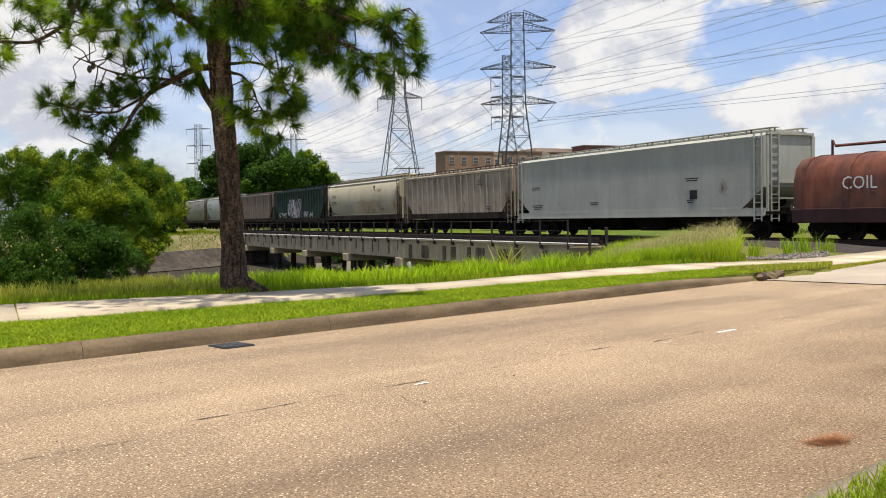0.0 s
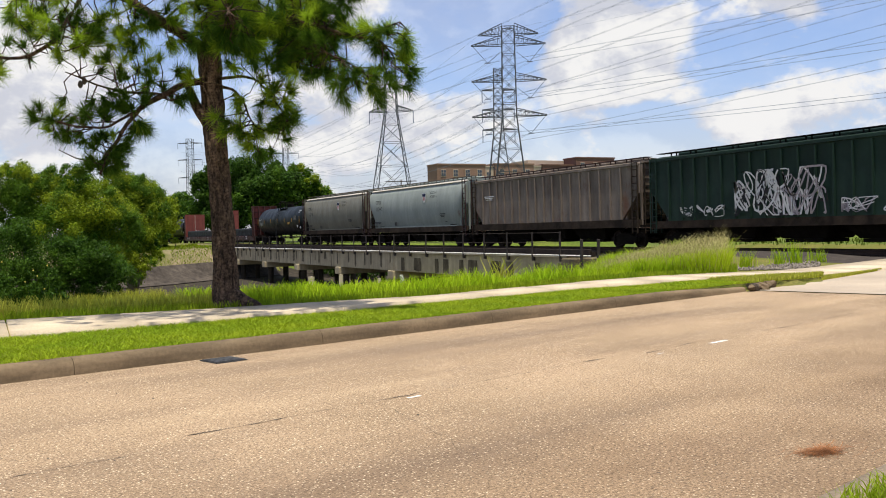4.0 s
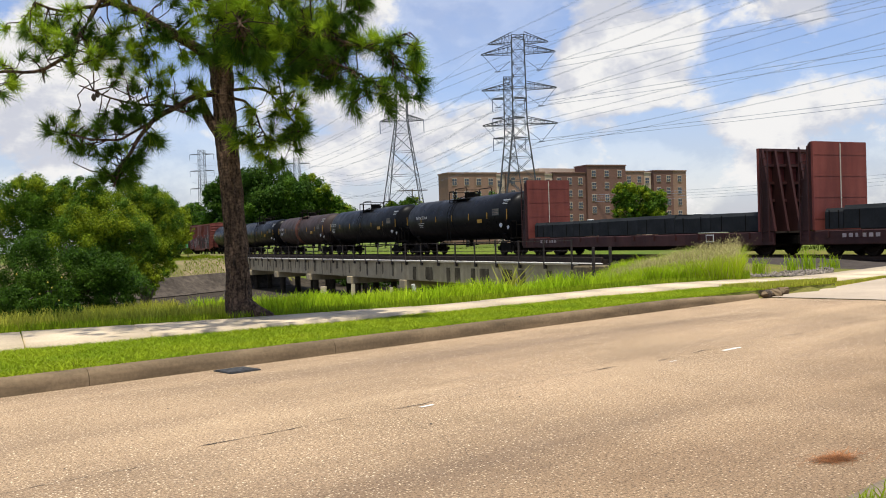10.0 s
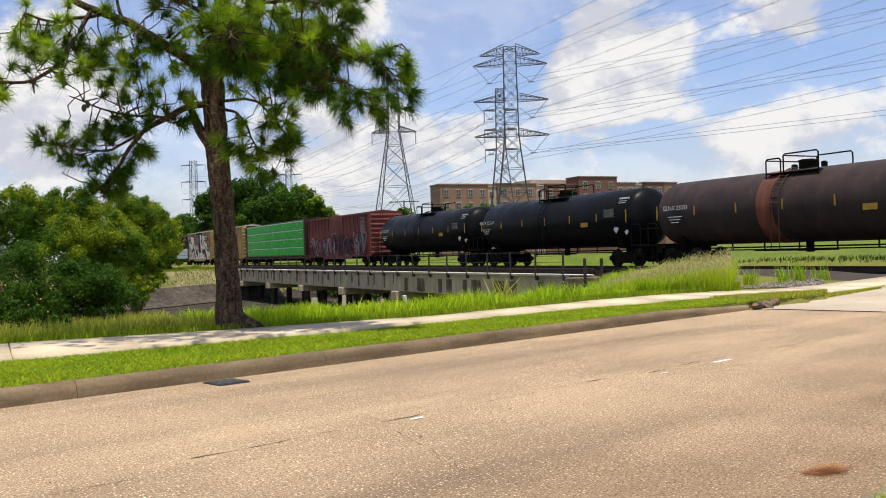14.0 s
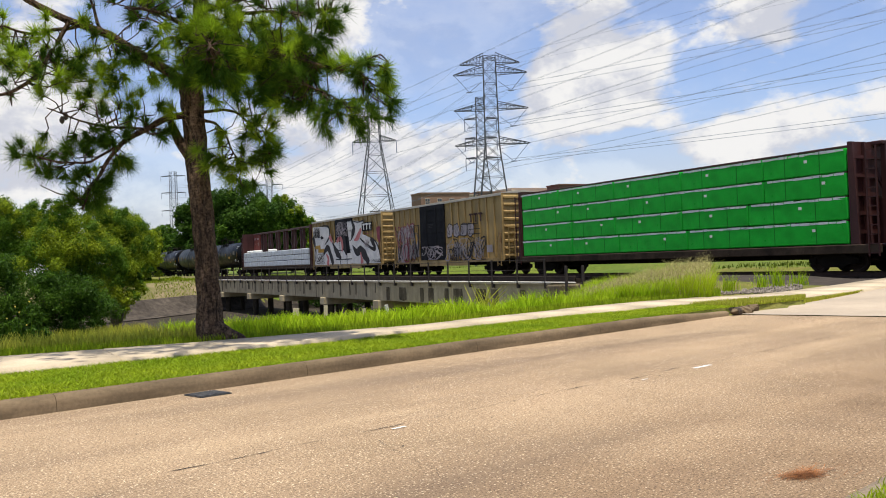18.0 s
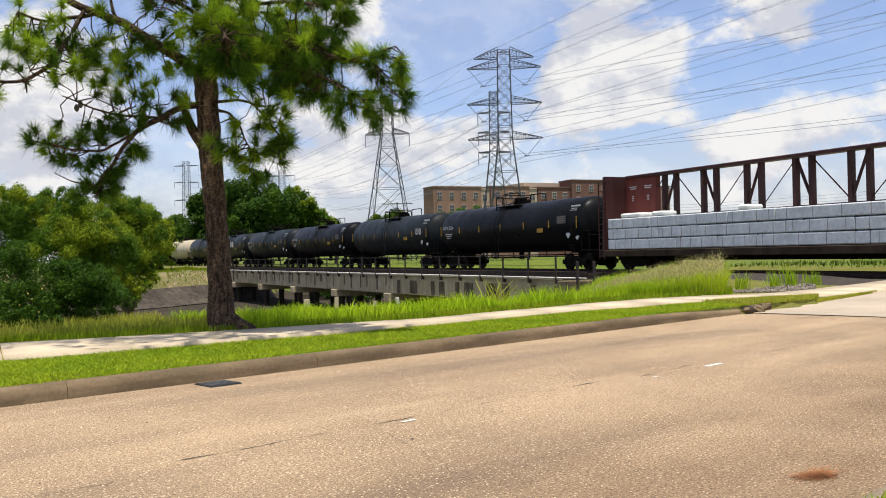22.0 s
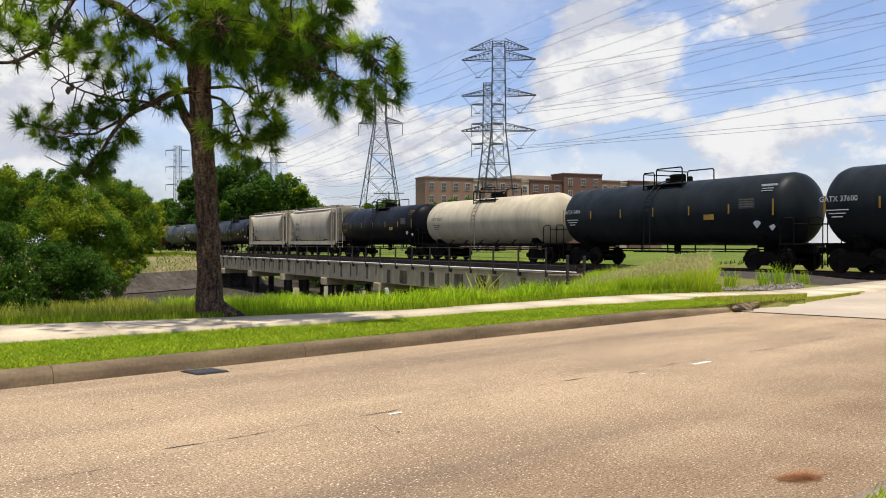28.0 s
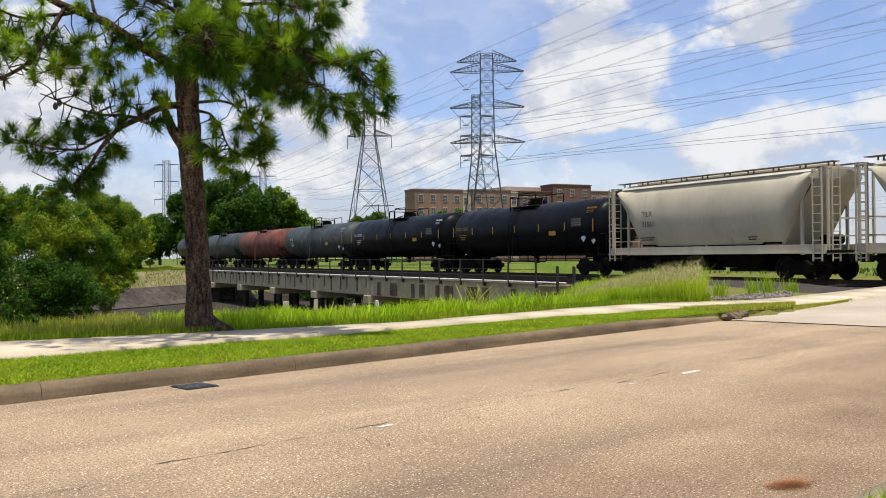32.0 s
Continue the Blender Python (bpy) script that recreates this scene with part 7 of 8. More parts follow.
def big_spray(car, w):
    """Very large white and black figures over the whole side."""
    x = -w - 0.055
    lab = "white spray-painted figure"
    panel(car, x - 0.004, [(7.65, 4.5), (3.4, 4.4), (3.0, 3.4), (2.4, 2.9), (2.4, 1.0), (7.4, 1.0)], P_SPRAYW, lab)
    panel(car, x - 0.008, [(2.5, 2.7), (1.2, 3.3), (0.4, 3.5), (-0.7, 1.9), (-1.9, 1.9), (-1.9, 1.0), (2.6, 1.0)], P_SPRAYW, lab)
    panel(car, x - 0.012, [(-0.9, 4.6), (-2.4, 4.6), (-4.6, 4.4), (-4.3, 3.4), (-6.0, 3.0), (-7.4, 2.6), (-7.8, 1.0), (-1.8, 1.0)], P_SPRAYW, lab)
    brush(car, x - 0.018, [(5.8, 4.48), (4.3, 4.5), (3.4, 4.28), (3.28, 3.67), (3.75, 3.2), (4.65, 2.78)], [0.02, 0.07, 0.13, 0.13, 0.10, 0.03], P_SPRAYK)
    brush(car, x - 0.018, [(5.64, 3.44), (5.25, 3.46), (4.85, 3.42)], [0.08, 0.15, 0.06], P_SPRAYK)
    brush(car, x - 0.018, [(5.0, 2.0), (3.85, 2.5), (3.0, 1.63), (2.6, 1.0)], [0.16, 0.30, 0.34, 0.24], P_SPRAYK)
    brush(car, x - 0.022, [(4.3, 1.95), (3.77, 1.5), (4.05, 1.0)], [0.05, 0.22, 0.26], P_SPRAYR)
    brush(car, x - 0.018, [(3.35, 3.4), (2.5, 2.8), (1.6, 2.0), (0.6, 1.55)], [0.06, 0.10, 0.40, 0.08], P_SPRAYK)
    brush(car, x - 0.020, [(3.5, 3.5), (3.05, 3.3), (2.6, 2.9)], [0.10, 0.24, 0.05], P_SPRAYR)
    brush(car, x - 0.018, [(0.3, 4.3), (0.1, 3.3), (-0.2, 2.6), (-0.65, 1.8)], [0.55, 0.45, 0.42, 0.12], P_SPRAYK)
    brush(car, x - 0.022, [(1.6, 2.9), (1.1, 3.2), (0.5, 3.15), (0.25, 2.5), (0.45, 2.05)], [0.12, 0.22, 0.24, 0.22, 0.05], P_SPRAYR)
    brush(car, x - 0.018, [(-2.0, 4.62), (-2.5, 4.0), (-2.2, 3.55), (-1.83, 3.0)], [0.08, 0.34, 0.30, 0.03], P_SPRAYK)
    brush(car, x - 0.018, [(-2.1, 4.58), (-3.45, 4.42), (-4.6, 4.46), (-4.4, 3.9)], [0.05, 0.05, 0.06, 0.03], P_SPRAYK)
    brush(car, x - 0.022, [(-2.5, 2.95), (-3.3, 3.2), (-4.05, 3.85)], [0.05, 0.28, 0.16], P_SPRAYR)
    brush(car, x - 0.018, [(-3.7, 3.1), (-5.1, 2.5), (-6.7, 2.1), (-6.4, 2.7), (-5.9, 2.98)], [0.05, 0.10, 0.16, 0.30, 0.14], P_SPRAYK)
    brush(car, x - 0.018, [(-2.06, 2.55), (-2.9, 1.95), (-3.8, 2.1), (-4.6, 1.7), (-5.45, 1.0)], [0.06, 0.30, 0.42, 0.40, 0.30], P_SPRAYK)
    brush(car, x - 0.022, [(-3.75, 1.95), (-3.95, 1.4), (-4.05, 1.02)], [0.05, 0.22, 0.36], P_SPRAYR)
    panel(car, x - 0.016, [(-7.15, 3.8), (-7.85, 3.9), (-7.85, 2.5), (-7.3, 2.9)], P_SPRAYP, "maroon spray-painted field")
    brush(car, x - 0.020, [(-6.4, 3.0), (-7.2, 2.5), (-7.85, 1.6)], [0.04, 0.09, 0.06], P_SPRAYK)
    brush(car, x - 0.020, [(7.75, 3.6), (7.3, 3.0), (7.0, 2.2), (7.2, 1.3)], [0.20, 0.26, 0.12, 0.06], P_SPRAYK)
    part("sprayed_block", Build().box((x - 0.020, 6.4, 2.62), (0.004, 1.3, 0.34)).box((x - 0.020, 5.6, 2.28), (0.004, 1.5, 0.32)), P_STRIPE, car, "yellow sprayed block")
    for y0, y1, z0, z1, n, seed in ((5.8, 7.5, 3.5, 4.4, 16, 78), (-1.0, 1.6, 3.4, 4.6, 22, 79), (-5.6, -4.6, 2.3, 2.9, 8, 80), (4.6, 6.8, 1.1, 2.0, 10, 81)):
        scribble(car, x - 0.024, y0, y1, z0, z1, [P_SPRAYG if y1 < 3 else P_SPRAYK], n, 0.022, seed)
    part("signature_panel", Build().box((x - 0.020, -6.9, 1.2), (0.004, 1.8, 0.26)), P_SPRAYK, car)
    scribble(car, x - 0.030, -7.7, -6.1, 1.08, 1.34, [P_SPRAYW], 10, 0.018, 83)
    part("mark_panel", Build().box((x - 0.028, -5.3, 3.97), (0.004, 2.1, 0.70)), P_DOOR, car)
    b = Build()
    for k in range(3):
        b.box((x - 0.034, -4.65 - k * 0.64, 4.17), (0.008, 0.50, 0.13)), b.box((x - 0.034, -4.65 - k * 0.64, 3.93), (0.008, 0.16, 0.42))
    part("mark", b, P_LETTER, car)
    small_data(car, x - 0.026, ((-5.6, 3.42, 1.4, 1),), P_SPRAYP)


train()


def motions():
    # wheels roll while they pass the bridge and the crossing
    turn = math.degrees(SPEED / 0.457) / FPS
    where = dict((ob.name, s) for ob, s in TRAIN)
    for w, car, dy in AXLES:
        s = where[car.name] + w.parent.location.y + dy
        f0, f1 = int((s - 70) / SPEED * FPS), int((s + 4) / SPEED * FPS)
        f0, f1 = max(f0, 0), min(f1, 32 * FPS)
        if f1 <= f0 + 1:
            continue
        rows = [(k / FPS, pose(0, dy, 0.457, turn * (k - f0))) for k in range(f0, f1 + 1)]
        if f0 > 0:
            rows.insert(0, (0, pose(0, dy, 0.457)))
        if f1 < 32 * FPS:
            rows.append((32, pose(0, dy, 0.457, turn * (f1 - f0))))
        walk(w, rows)
    for ob, s in TRAIN:
        walk(ob, [(t, pose(TRACK_X, s - SPEED * t, RAIL_Z)) for t in (0, 8, 16, 24, 32)])


# ------------------------------------------------------------------ plants
VIEW = radians(26.1)
V_R, V_F = Vector((math.cos(VIEW), -math.sin(VIEW), 0)), Vector((math.sin(VIEW), math.cos(VIEW), 0))


def spot(u, d, z=0.0):
    """A place u metres to the right and d metres ahead on the plan's main sight line."""
    q = V_R * u + V_F * d
    return Vector((q.x, q.y, z))


def blades(name, rng, pts, heights, width, material, label, lean=0.35, category="grass", parent=None):
    """Bent grass blades, two quads each."""
    n = len(pts)
    a = rng.random(n) * 6.283
    side = np.stack([np.cos(a), np.sin(a), 0 * a], 1)
    d = rng.random(n) * 6.283
    bend = np.stack([np.cos(d), np.sin(d), 0 * d], 1) * (heights * lean * (0.3 + rng.random(n)))[:, None]
    up = np.zeros((n, 3))
    up[:, 2] = heights
    w = (width * (0.6 + 0.8 * rng.random(n)))[:, None]
    p0, p1, p2 = pts, pts + up * 0.55 + bend * 0.35, pts + up * (0.95 + 0.05 * rng.random((n, 1))) + bend
    v = np.stack([p0 - side * w, p0 + side * w, p1 + side * w * 0.8, p1 - side * w * 0.8, p2 + side * w * 0.15, p2 - side * w * 0.15], 1).reshape(-1, 3)
    k = 6 * np.arange(n)[:, None]
    f = np.concatenate([k + np.array([[0, 1, 2, 3]]), k + np.array([[3, 2, 4, 5]])])
    ob = new(name, raw_mesh(name, v, f, material))
    return tagged(ob, label, category, kind="stuff")


def scatter(rng, n, x0, x1, y_lo, y_hi):
    """Random ground places with y between two functions of x."""
    x = x0 + (x1 - x0) * rng.random(n)
    t = rng.random(n)
    y = np.array([y_lo(v) for v in x]) * (1 - t) + np.array([y_hi(v) for v in x]) * t
    z = np.array([ground_z(a, b) for a, b in zip(x, y)])
    return np.stack([x, y, z], 1)


def kerb_y(x):
    return (KERB_N + 0.07) / math.cos(TH) + x * math.tan(TH)


def grass():
    rng = np.random.default_rng(2)
    near = lambda x: lerp_line(WALK_NEAR, x)
    far = lambda x: lerp_line(WALK_FAR, x)
    # mown verge between kerb and sidewalk
    p = scatter(rng, 210000, -9, 18.5, kerb_y, lambda x: near(x) + 0.06)
    p = p[p[:, 1] > np.array([kerb_y(x) for x in p[:, 0]])]
    p = p[rng.random(len(p)) > (p[:, 0] - 12.5) / 5.5]
    blades("verge_grass", rng, p, 0.016 + 0.036 * rng.random(len(p)), 0.0048, M_GRASS, "mown green grass verge between kerb and sidewalk", 1.5)
    p = scatter(rng, 16000, 14, 20.6, lambda x: kerb_y(x) - 0.02, lambda x: near(x) + 0.03)
    p = p[p[:, 1] > np.array([kerb_y(x) for x in p[:, 0]])]
    blades("verge_grass", rng, p, 0.05 + 0.06 * rng.random(len(p)), 0.008, M_DRY, "thin dry grass beside the crossing")
    # short growth behind the sidewalk
    p = scatter(rng, 46000, -8, 24, lambda x: far(x) + 0.02, lambda x: far(x) + 2.2)
    p = p[(p[:, 0] * V_R.x + p[:, 1] * V_R.y) / (p[:, 0] * V_F.x + p[:, 1] * V_F.y) < 0.325]
    blades("bank_grass", rng, p, 0.06 + 0.12 * rng.random(len(p)), 0.007, M_GRASS, "green grass along the back of the sidewalk")
    # lush bank towards the creek
    p = scatter(rng, 90000, 4.2, 24, lambda x: far(x) + 1.2, lambda x: far(x) + 8.0 + 0.6 * max(x - 10, 0))
    p = p[p[:, 0] < 26.2]
    u = p[:, 0] * V_R.x + p[:, 1] * V_R.y
    d = p[:, 0] * V_F.x + p[:, 1] * V_F.y
    p = p[(d < 26.5 + 24 * np.clip((u / d - 0.13) / 0.10, 0, 1)) & (p[:, 0] < 25.5)]
    u = p[:, 0] * V_R.x + p[:, 1] * V_R.y
    d = p[:, 0] * V_F.x + p[:, 1] * V_F.y
    p = p[u / d < 0.305]
    hgt = 0.17 + 0.40 * rng.random(len(p)) * (0.6 + 0.8 * np.array([noise.noise((a * 0.8, b * 0.8, 2)) for a, b in p[:, :2]]))
    blades("bank_grass", rng, p, np.maximum(hgt, 0.12), 0.011, M_TALL, "lush green grass on the creek bank", 0.5)
    # paler uncut grass left of the pine
    p = scatter(rng, 42000, -6, 4.0, lambda x: far(x) + 0.9, lambda x: far(x) + 9.5)
    hgt = 0.15 + 0.26 * rng.random(len(p))
    blades("dry_grass", rng, p, hgt, 0.009, M_DRY, "pale yellow-green uncut grass on the bank", 0.35)
    # tall stand beside the track
    def stand(n, hmul, m, wd, seed):
        r = np.random.default_rng(seed)
        u, d = 2.5 + 5.05 * r.random(n), 22.8 + 6.5 * r.random(n)
        x = V_R.x * u * d / 24 + V_F.x * d
        y = V_R.y * u * d / 24 + V_F.y * d
        z = np.array([ground_z(a, b) for a, b in zip(x, y)])
        f = np.clip((u - 2.5) / 5.2, 0, 1)
        lump = np.array([noise.noise((a * 0.9, b * 0.9, 5)) + 0.5 * noise.noise((a * 2.6, b * 2.6, 8)) for a, b in zip(x, y)])
        hh = (0.14 + 0.58 * f * (0.30 + 0.62 * r.random(n)) + 0.06 * r.random(n)) * hmul
        return np.stack([x, y, z], 1), hh * np.clip(1 + 0.35 * lump, 0.45, 1.5)
    p, hh = stand(60000, 1.0, M_TALL, 0.011, 5)
    blades("tall_grass", rng, p, hh, 0.008, M_TALL, "tall bright green grass stand beside the track", 0.45)
    p, hh = stand(9000, 1.35, M_DRY, 0.006, 6)
    blades("seed_heads", rng, p, hh, 0.003, M_SEED, "pale feathery seed stalks above the tall grass", 0.55)
    # drooping seed clusters at the stalk tips
    tips, th = p[hh > 0.5], hh[hh > 0.5]
    c = np.repeat(tips + np.stack([0 * th, 0 * th, th * 0.92], 1), 3, axis=0) + rng.normal(size=(3 * len(tips), 3)) * np.array([0.07, 0.07, 0.06])
    blades("seed_heads", rng, c, 0.03 + 0.05 * rng.random(len(c)), 0.005, M_SEED, "pale feathery seed stalks above the tall grass", 1.2)
    # single tufts at the ballast
    for u, d, h in ((8.9, 26.5, 0.55), (10.7, 27.5, 0.7), (10.2, 27.4, 0.5), (7.9, 25.6, 0.6), (11.5, 27.8, 0.45)):
        c = spot(u, d)
        n = 80
        x, y = c.x + 0.10 * rng.normal(size=n), c.y + 0.14 * rng.normal(size=n)
        p = np.stack([x, y, np.array([ground_z(a, b) for a, b in zip(x, y)])], 1)
        blades("grass_tuft", rng, p, h * (0.5 + 0.6 * rng.random(n)), 0.009, M_TALL, "green grass tuft in the ballast", 0.4)
    # broad pale leaves of a lily clump on the bank
    c = spot(1.55, 22.5)
    n = 46
    p = np.stack([c.x + 0.2 * rng.normal(size=n), c.y + 0.2 * rng.normal(size=n), np.full(n, ground_z(c.x, c.y))], 1)
    blades("leaf_clump", rng, p, 0.5 + 0.45 * rng.random(n), 0.022, M_DRY, "pale arching leaf clump on the bank", 0.6, "plant")
    # lawn on the near side of the road
    n = 26000
    s, w = 0.5 + 8.5 * rng.random(n), NEAR_N - 0.27 - 2.4 * rng.random(n) ** 1.4 + 0.05 * rng.normal(size=n)
    x, y = RD.x * s + RN.x * w, RD.y * s + RN.y * w
    p = np.stack([x, y, np.array([ground_z(a, b) for a, b in zip(x, y)])], 1)
    keep = np.hypot(x, y) > 1.0
    blades("near_lawn", rng, p[keep], (0.03 + 0.055 * rng.random(n))[keep], 0.0035, M_GRASS, "bright lawn beside the road", 1.0)
    # grassy slope on the far bank, below the trees and beside the track
    n = 26000
    x = 8 + 19 * rng.random(n)
    y = 104 + 34 * rng.random(n)
    z = np.array([ground_z(a, b) for a, b in zip(x, y)])
    bare = np.array([noise.noise((a * 0.35, b * 0.12, 4)) for a, b in zip(x, y)])
    keep = (z > -2.0) & (bare < 0.10)
    p = np.stack([x, y, z], 1)[keep]
    blades("far_bank_grass", rng, p, 0.08 + 0.26 * rng.random(len(p)) ** 2, 0.03, M_LEAFY, "grassy far creek bank", 0.4)
    # field beyond the track
    n = 30000
    x = TRACK_X + 4.5 + 60 * rng.random(n) ** 1.5
    y = 22 + 110 * rng.random(n)
    p = np.stack([x, y, np.array([ground_z(a, b) for a, b in zip(x, y)])], 1)
    keep = p[:, 2] > -0.1
    blades("field_grass", rng, p[keep], (0.10 + 0.16 * rng.random(n))[keep], 0.03, M_FIELD, "green field grass behind the track", 0.4)


def leaf_mesh(name, rng, clumps, material, size, per_area, flat=0.35, alt=None, share=0.0):
    """Small four-cornered leaves on many lesser balls that cover uneven ellipsoid clumps (centre, radii); alt takes a
    share of the balls, the upper ones first, which paints lit tops where alt is lighter.
    """
    V, K = [], []
    for c, r in clumps:
        c, r = np.array(c, dtype=float), np.array(r, dtype=float)
        rm = float(np.prod(r) ** (1 / 3))
        balls = [(c, r * 0.74, 0.34)]
        for _ in range(40):
            d = rng.normal(size=3) + np.array([0, 0, 0.25])
            d /= np.linalg.norm(d)
            balls.append((c + d * r * (0.60 + 0.40 * rng.random()), r * (0.11 + 0.20 * rng.random() ** 1.5) * np.array([1.0, 1.0, 0.8 + 0.5 * rng.random()]), 0.62))
        for k, (bc, br, dens) in enumerate(balls):
            bm = float(np.prod(br) ** (1 / 3))
            n = max(6, int(per_area * dens * 4 * math.pi * bm * bm))
            d = rng.normal(size=(n, 3))
            d /= np.linalg.norm(d, axis=1)[:, None]
            p = bc + d * br * ((1 - 0.6 * rng.random(n) ** 2) * (1 + 0.24 * rng.normal(size=n)))[:, None]
            nrm = d + rng.normal(size=(n, 3)) * 0.7 + np.array([0, 0, flat])
            nrm /= np.linalg.norm(nrm, axis=1)[:, None]
            t = np.cross(nrm, rng.normal(size=(n, 3)))
            t /= np.linalg.norm(t, axis=1)[:, None]
            b = np.cross(nrm, t)
            s = (size * (0.55 + 0.9 * rng.random(n)))[:, None]
            V.append(np.stack([p - t * s, p + b * s * 0.45, p + t * s, p - b * s * 0.45], 1))
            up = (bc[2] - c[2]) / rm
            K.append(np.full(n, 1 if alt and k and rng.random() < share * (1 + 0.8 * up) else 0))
    v = np.concatenate(V).reshape(-1, 3)
    me = raw_mesh(name, v, np.arange(len(v)).reshape(-1, 4), material)
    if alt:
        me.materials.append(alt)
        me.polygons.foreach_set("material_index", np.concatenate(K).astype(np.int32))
    return me


def tree(name, rng, base, clumps, material, size, per_area, label, trunk=0.16, category="tree", extra=0.25, group="creek trees"):
    t = thing(name, label, category, group)
    b = Build()
    base = Vector(base)
    top = Vector((sum(c[0][0] for c in clumps) / len(clumps), sum(c[0][1] for c in clumps) / len(clumps), max(c[0][2] for c in clumps)))
    mid = base.lerp(top, 0.5) + Vector((0.1, 0.05, 0))
    b.tube([base - Vector((0, 0, 0.2)), base.lerp(mid, 0.5), mid, top], [trunk, trunk * 0.8, trunk * 0.6, trunk * 0.2], 8)
    part("trunk", b, M_WOOD, t, smooth=True)
    for c, r in clumps:
        e = Vector(c)
        s = base.lerp(top, 0.25 + 0.3 * rng.random())
        m = s.lerp(e, 0.55) + Vector((0, 0, 0.12 * (e - s).length))
        part("limb", Build().tube([s, m, e], [trunk * 0.5, trunk * 0.3, trunk * 0.1], 6), M_WOOD, t, smooth=True)
    # lighter leaves paint sun on upper balls; yellow-green crowns get darker ones
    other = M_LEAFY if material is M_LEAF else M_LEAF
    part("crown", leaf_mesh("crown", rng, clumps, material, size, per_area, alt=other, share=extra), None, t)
    return t


def clump(x, y, r, d, squash=0.9, deep=1.1, hor=446.0):
    """A clump by sight line: position across and above in thousandths, radius, distance ahead."""
    k = d / 1640.0
    q = spot((x - 784) * k, d, 1.35 + (hor - y) * k)
    rr = r * k
    return (tuple(q), (rr, rr * deep, rr * squash))


def thickets():
    rng = np.random.default_rng(7)
    groups = [
        ("bush", 29.0, [(15, 400, 85), (75, 375, 62), (45, 350, 45), (110, 430, 70)], M_LEAF, "dense green bush on the creek bank"),
        ("bush", 30.0, [(120, 370, 60), (175, 390, 62), (145, 345, 34), (205, 420, 55), (165, 450, 60)], M_LEAF, "dense green bush on the creek bank"),
        ("bush", 34.0, [(235, 375, 50), (270, 372, 40), (255, 420, 52), (225, 345, 28), (280, 410, 36), (245, 465, 40), (285, 445, 26), (262, 490, 26), (240, 505, 30), (285, 478, 18)], M_LEAFY, "yellow-green bush above the paved slope"),
        ("bush", 22.5, [(30, 470, 62), (90, 490, 60), (150, 490, 55), (60, 530, 50), (195, 490, 46), (185, 525, 40), (120, 540, 45), (225, 510, 34), (10, 550, 50)], M_LEAFK, "dark leafy bush at the water's edge"),
    ]
    for name, d, cl, m, label in groups:
        cs = [clump(x, y, r, d + random.uniform(-1.2, 1.2)) for x, y, r in cl]
        mid = np.mean([c[0] for c in cs], axis=0)
        if m is M_LEAFY:
            mid = cs[0][0]
        b = (mid[0], mid[1], ground_z(mid[0], mid[1]))
        ex = 0.10 if d < 25 else 0.42
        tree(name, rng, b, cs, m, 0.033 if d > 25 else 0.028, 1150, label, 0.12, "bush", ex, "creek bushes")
    # weeds by the sidewalk with small yellow flowers
    w = thing("weed_patch", "rank weeds with small yellow flowers by the sidewalk", "weeds")
    cs = [clump(20, 535, 34, 17.0), clump(70, 550, 34, 17.2), clump(110, 560, 26, 17.2), clump(-30, 540, 40, 17), clump(45, 495, 22, 17.4), clump(105, 515, 20, 17.4)]
    part("leaves", leaf_mesh("leaves", rng, cs, M_LEAFK, 0.030, 1000), None, w)
    for x, y in ((18, 484), (73, 500), (80, 510), (98, 492), (92, 533), (58, 520), (12, 505)):
        c = clump(x, y, 4, 16.9)[0]
        b = Build().tube([(c[0], c[1], 0.2), (c[0] + 0.03, c[1], (c[2] + 0.2) / 2), c], [0.008, 0.006, 0.004], 5)
        part("stem", b, M_LEAF, w)
        f = Build().lathe([(-0.012, 0.004), (0.0, 0.014), (0.012, 0.012), (0.02, 0.004)], c, "z", 7)
        part("flower", f, M_FLOWER, w, "small yellow flower")
    # trees on the far bank at the left end of the bridge
    cs = [clump(x, y, r, 122) for x, y, r in ((290, 400, 42), (262, 380, 40), (312, 425, 22), (298, 440, 18), (275, 430, 40))]
    m = cs[0][0]
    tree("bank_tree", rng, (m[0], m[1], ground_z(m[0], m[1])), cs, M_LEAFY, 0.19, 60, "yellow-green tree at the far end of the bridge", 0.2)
    # low shrubs along the top of the paved slope
    for k, (x, y, r, d) in enumerate(((250, 478, 18, 116), (276, 470, 15, 118), (302, 462, 11, 121), (324, 452, 8, 126), (376, 470, 8, 118))):
        c = clump(x, y, r, d, 0.7, 1.3)
        while d < 125 and c[0][2] - 0.5 * c[1][2] > ground_z(c[0][0], c[0][1]):
            d += 1
            c = clump(x, y, r, d, 0.7, 1.3)
        tree("bank_shrub", rng, (c[0][0], c[0][1], ground_z(c[0][0], c[0][1])), [c], M_LEAF if k % 3 else M_LEAFY, 0.12, 110, "low green shrub on the far creek bank", 0.06, "shrub", 0.35, "far bank shrubs")
    # dark wood behind the track
    for i, (cl, d) in enumerate((([(420, 345, 44), (395, 385, 42), (440, 390, 40), (380, 350, 26)], 172), ([(470, 335, 48), (500, 360, 44), (465, 385, 44), (520, 395, 36)], 166),
                                ([(548, 345, 32), (560, 380, 34), (585, 385, 30), (540, 400, 36)], 170), ([(610, 400, 24), (635, 408, 20), (600, 415, 22)], 160), ([(340, 385, 30), (325, 410, 30), (360, 410, 30)], 178))):
        cs = [clump(x, y, r, d + random.uniform(-4, 4), 0.95, 1.2, 438) for x, y, r in cl]
        m = np.mean([c[0] for c in cs], axis=0)
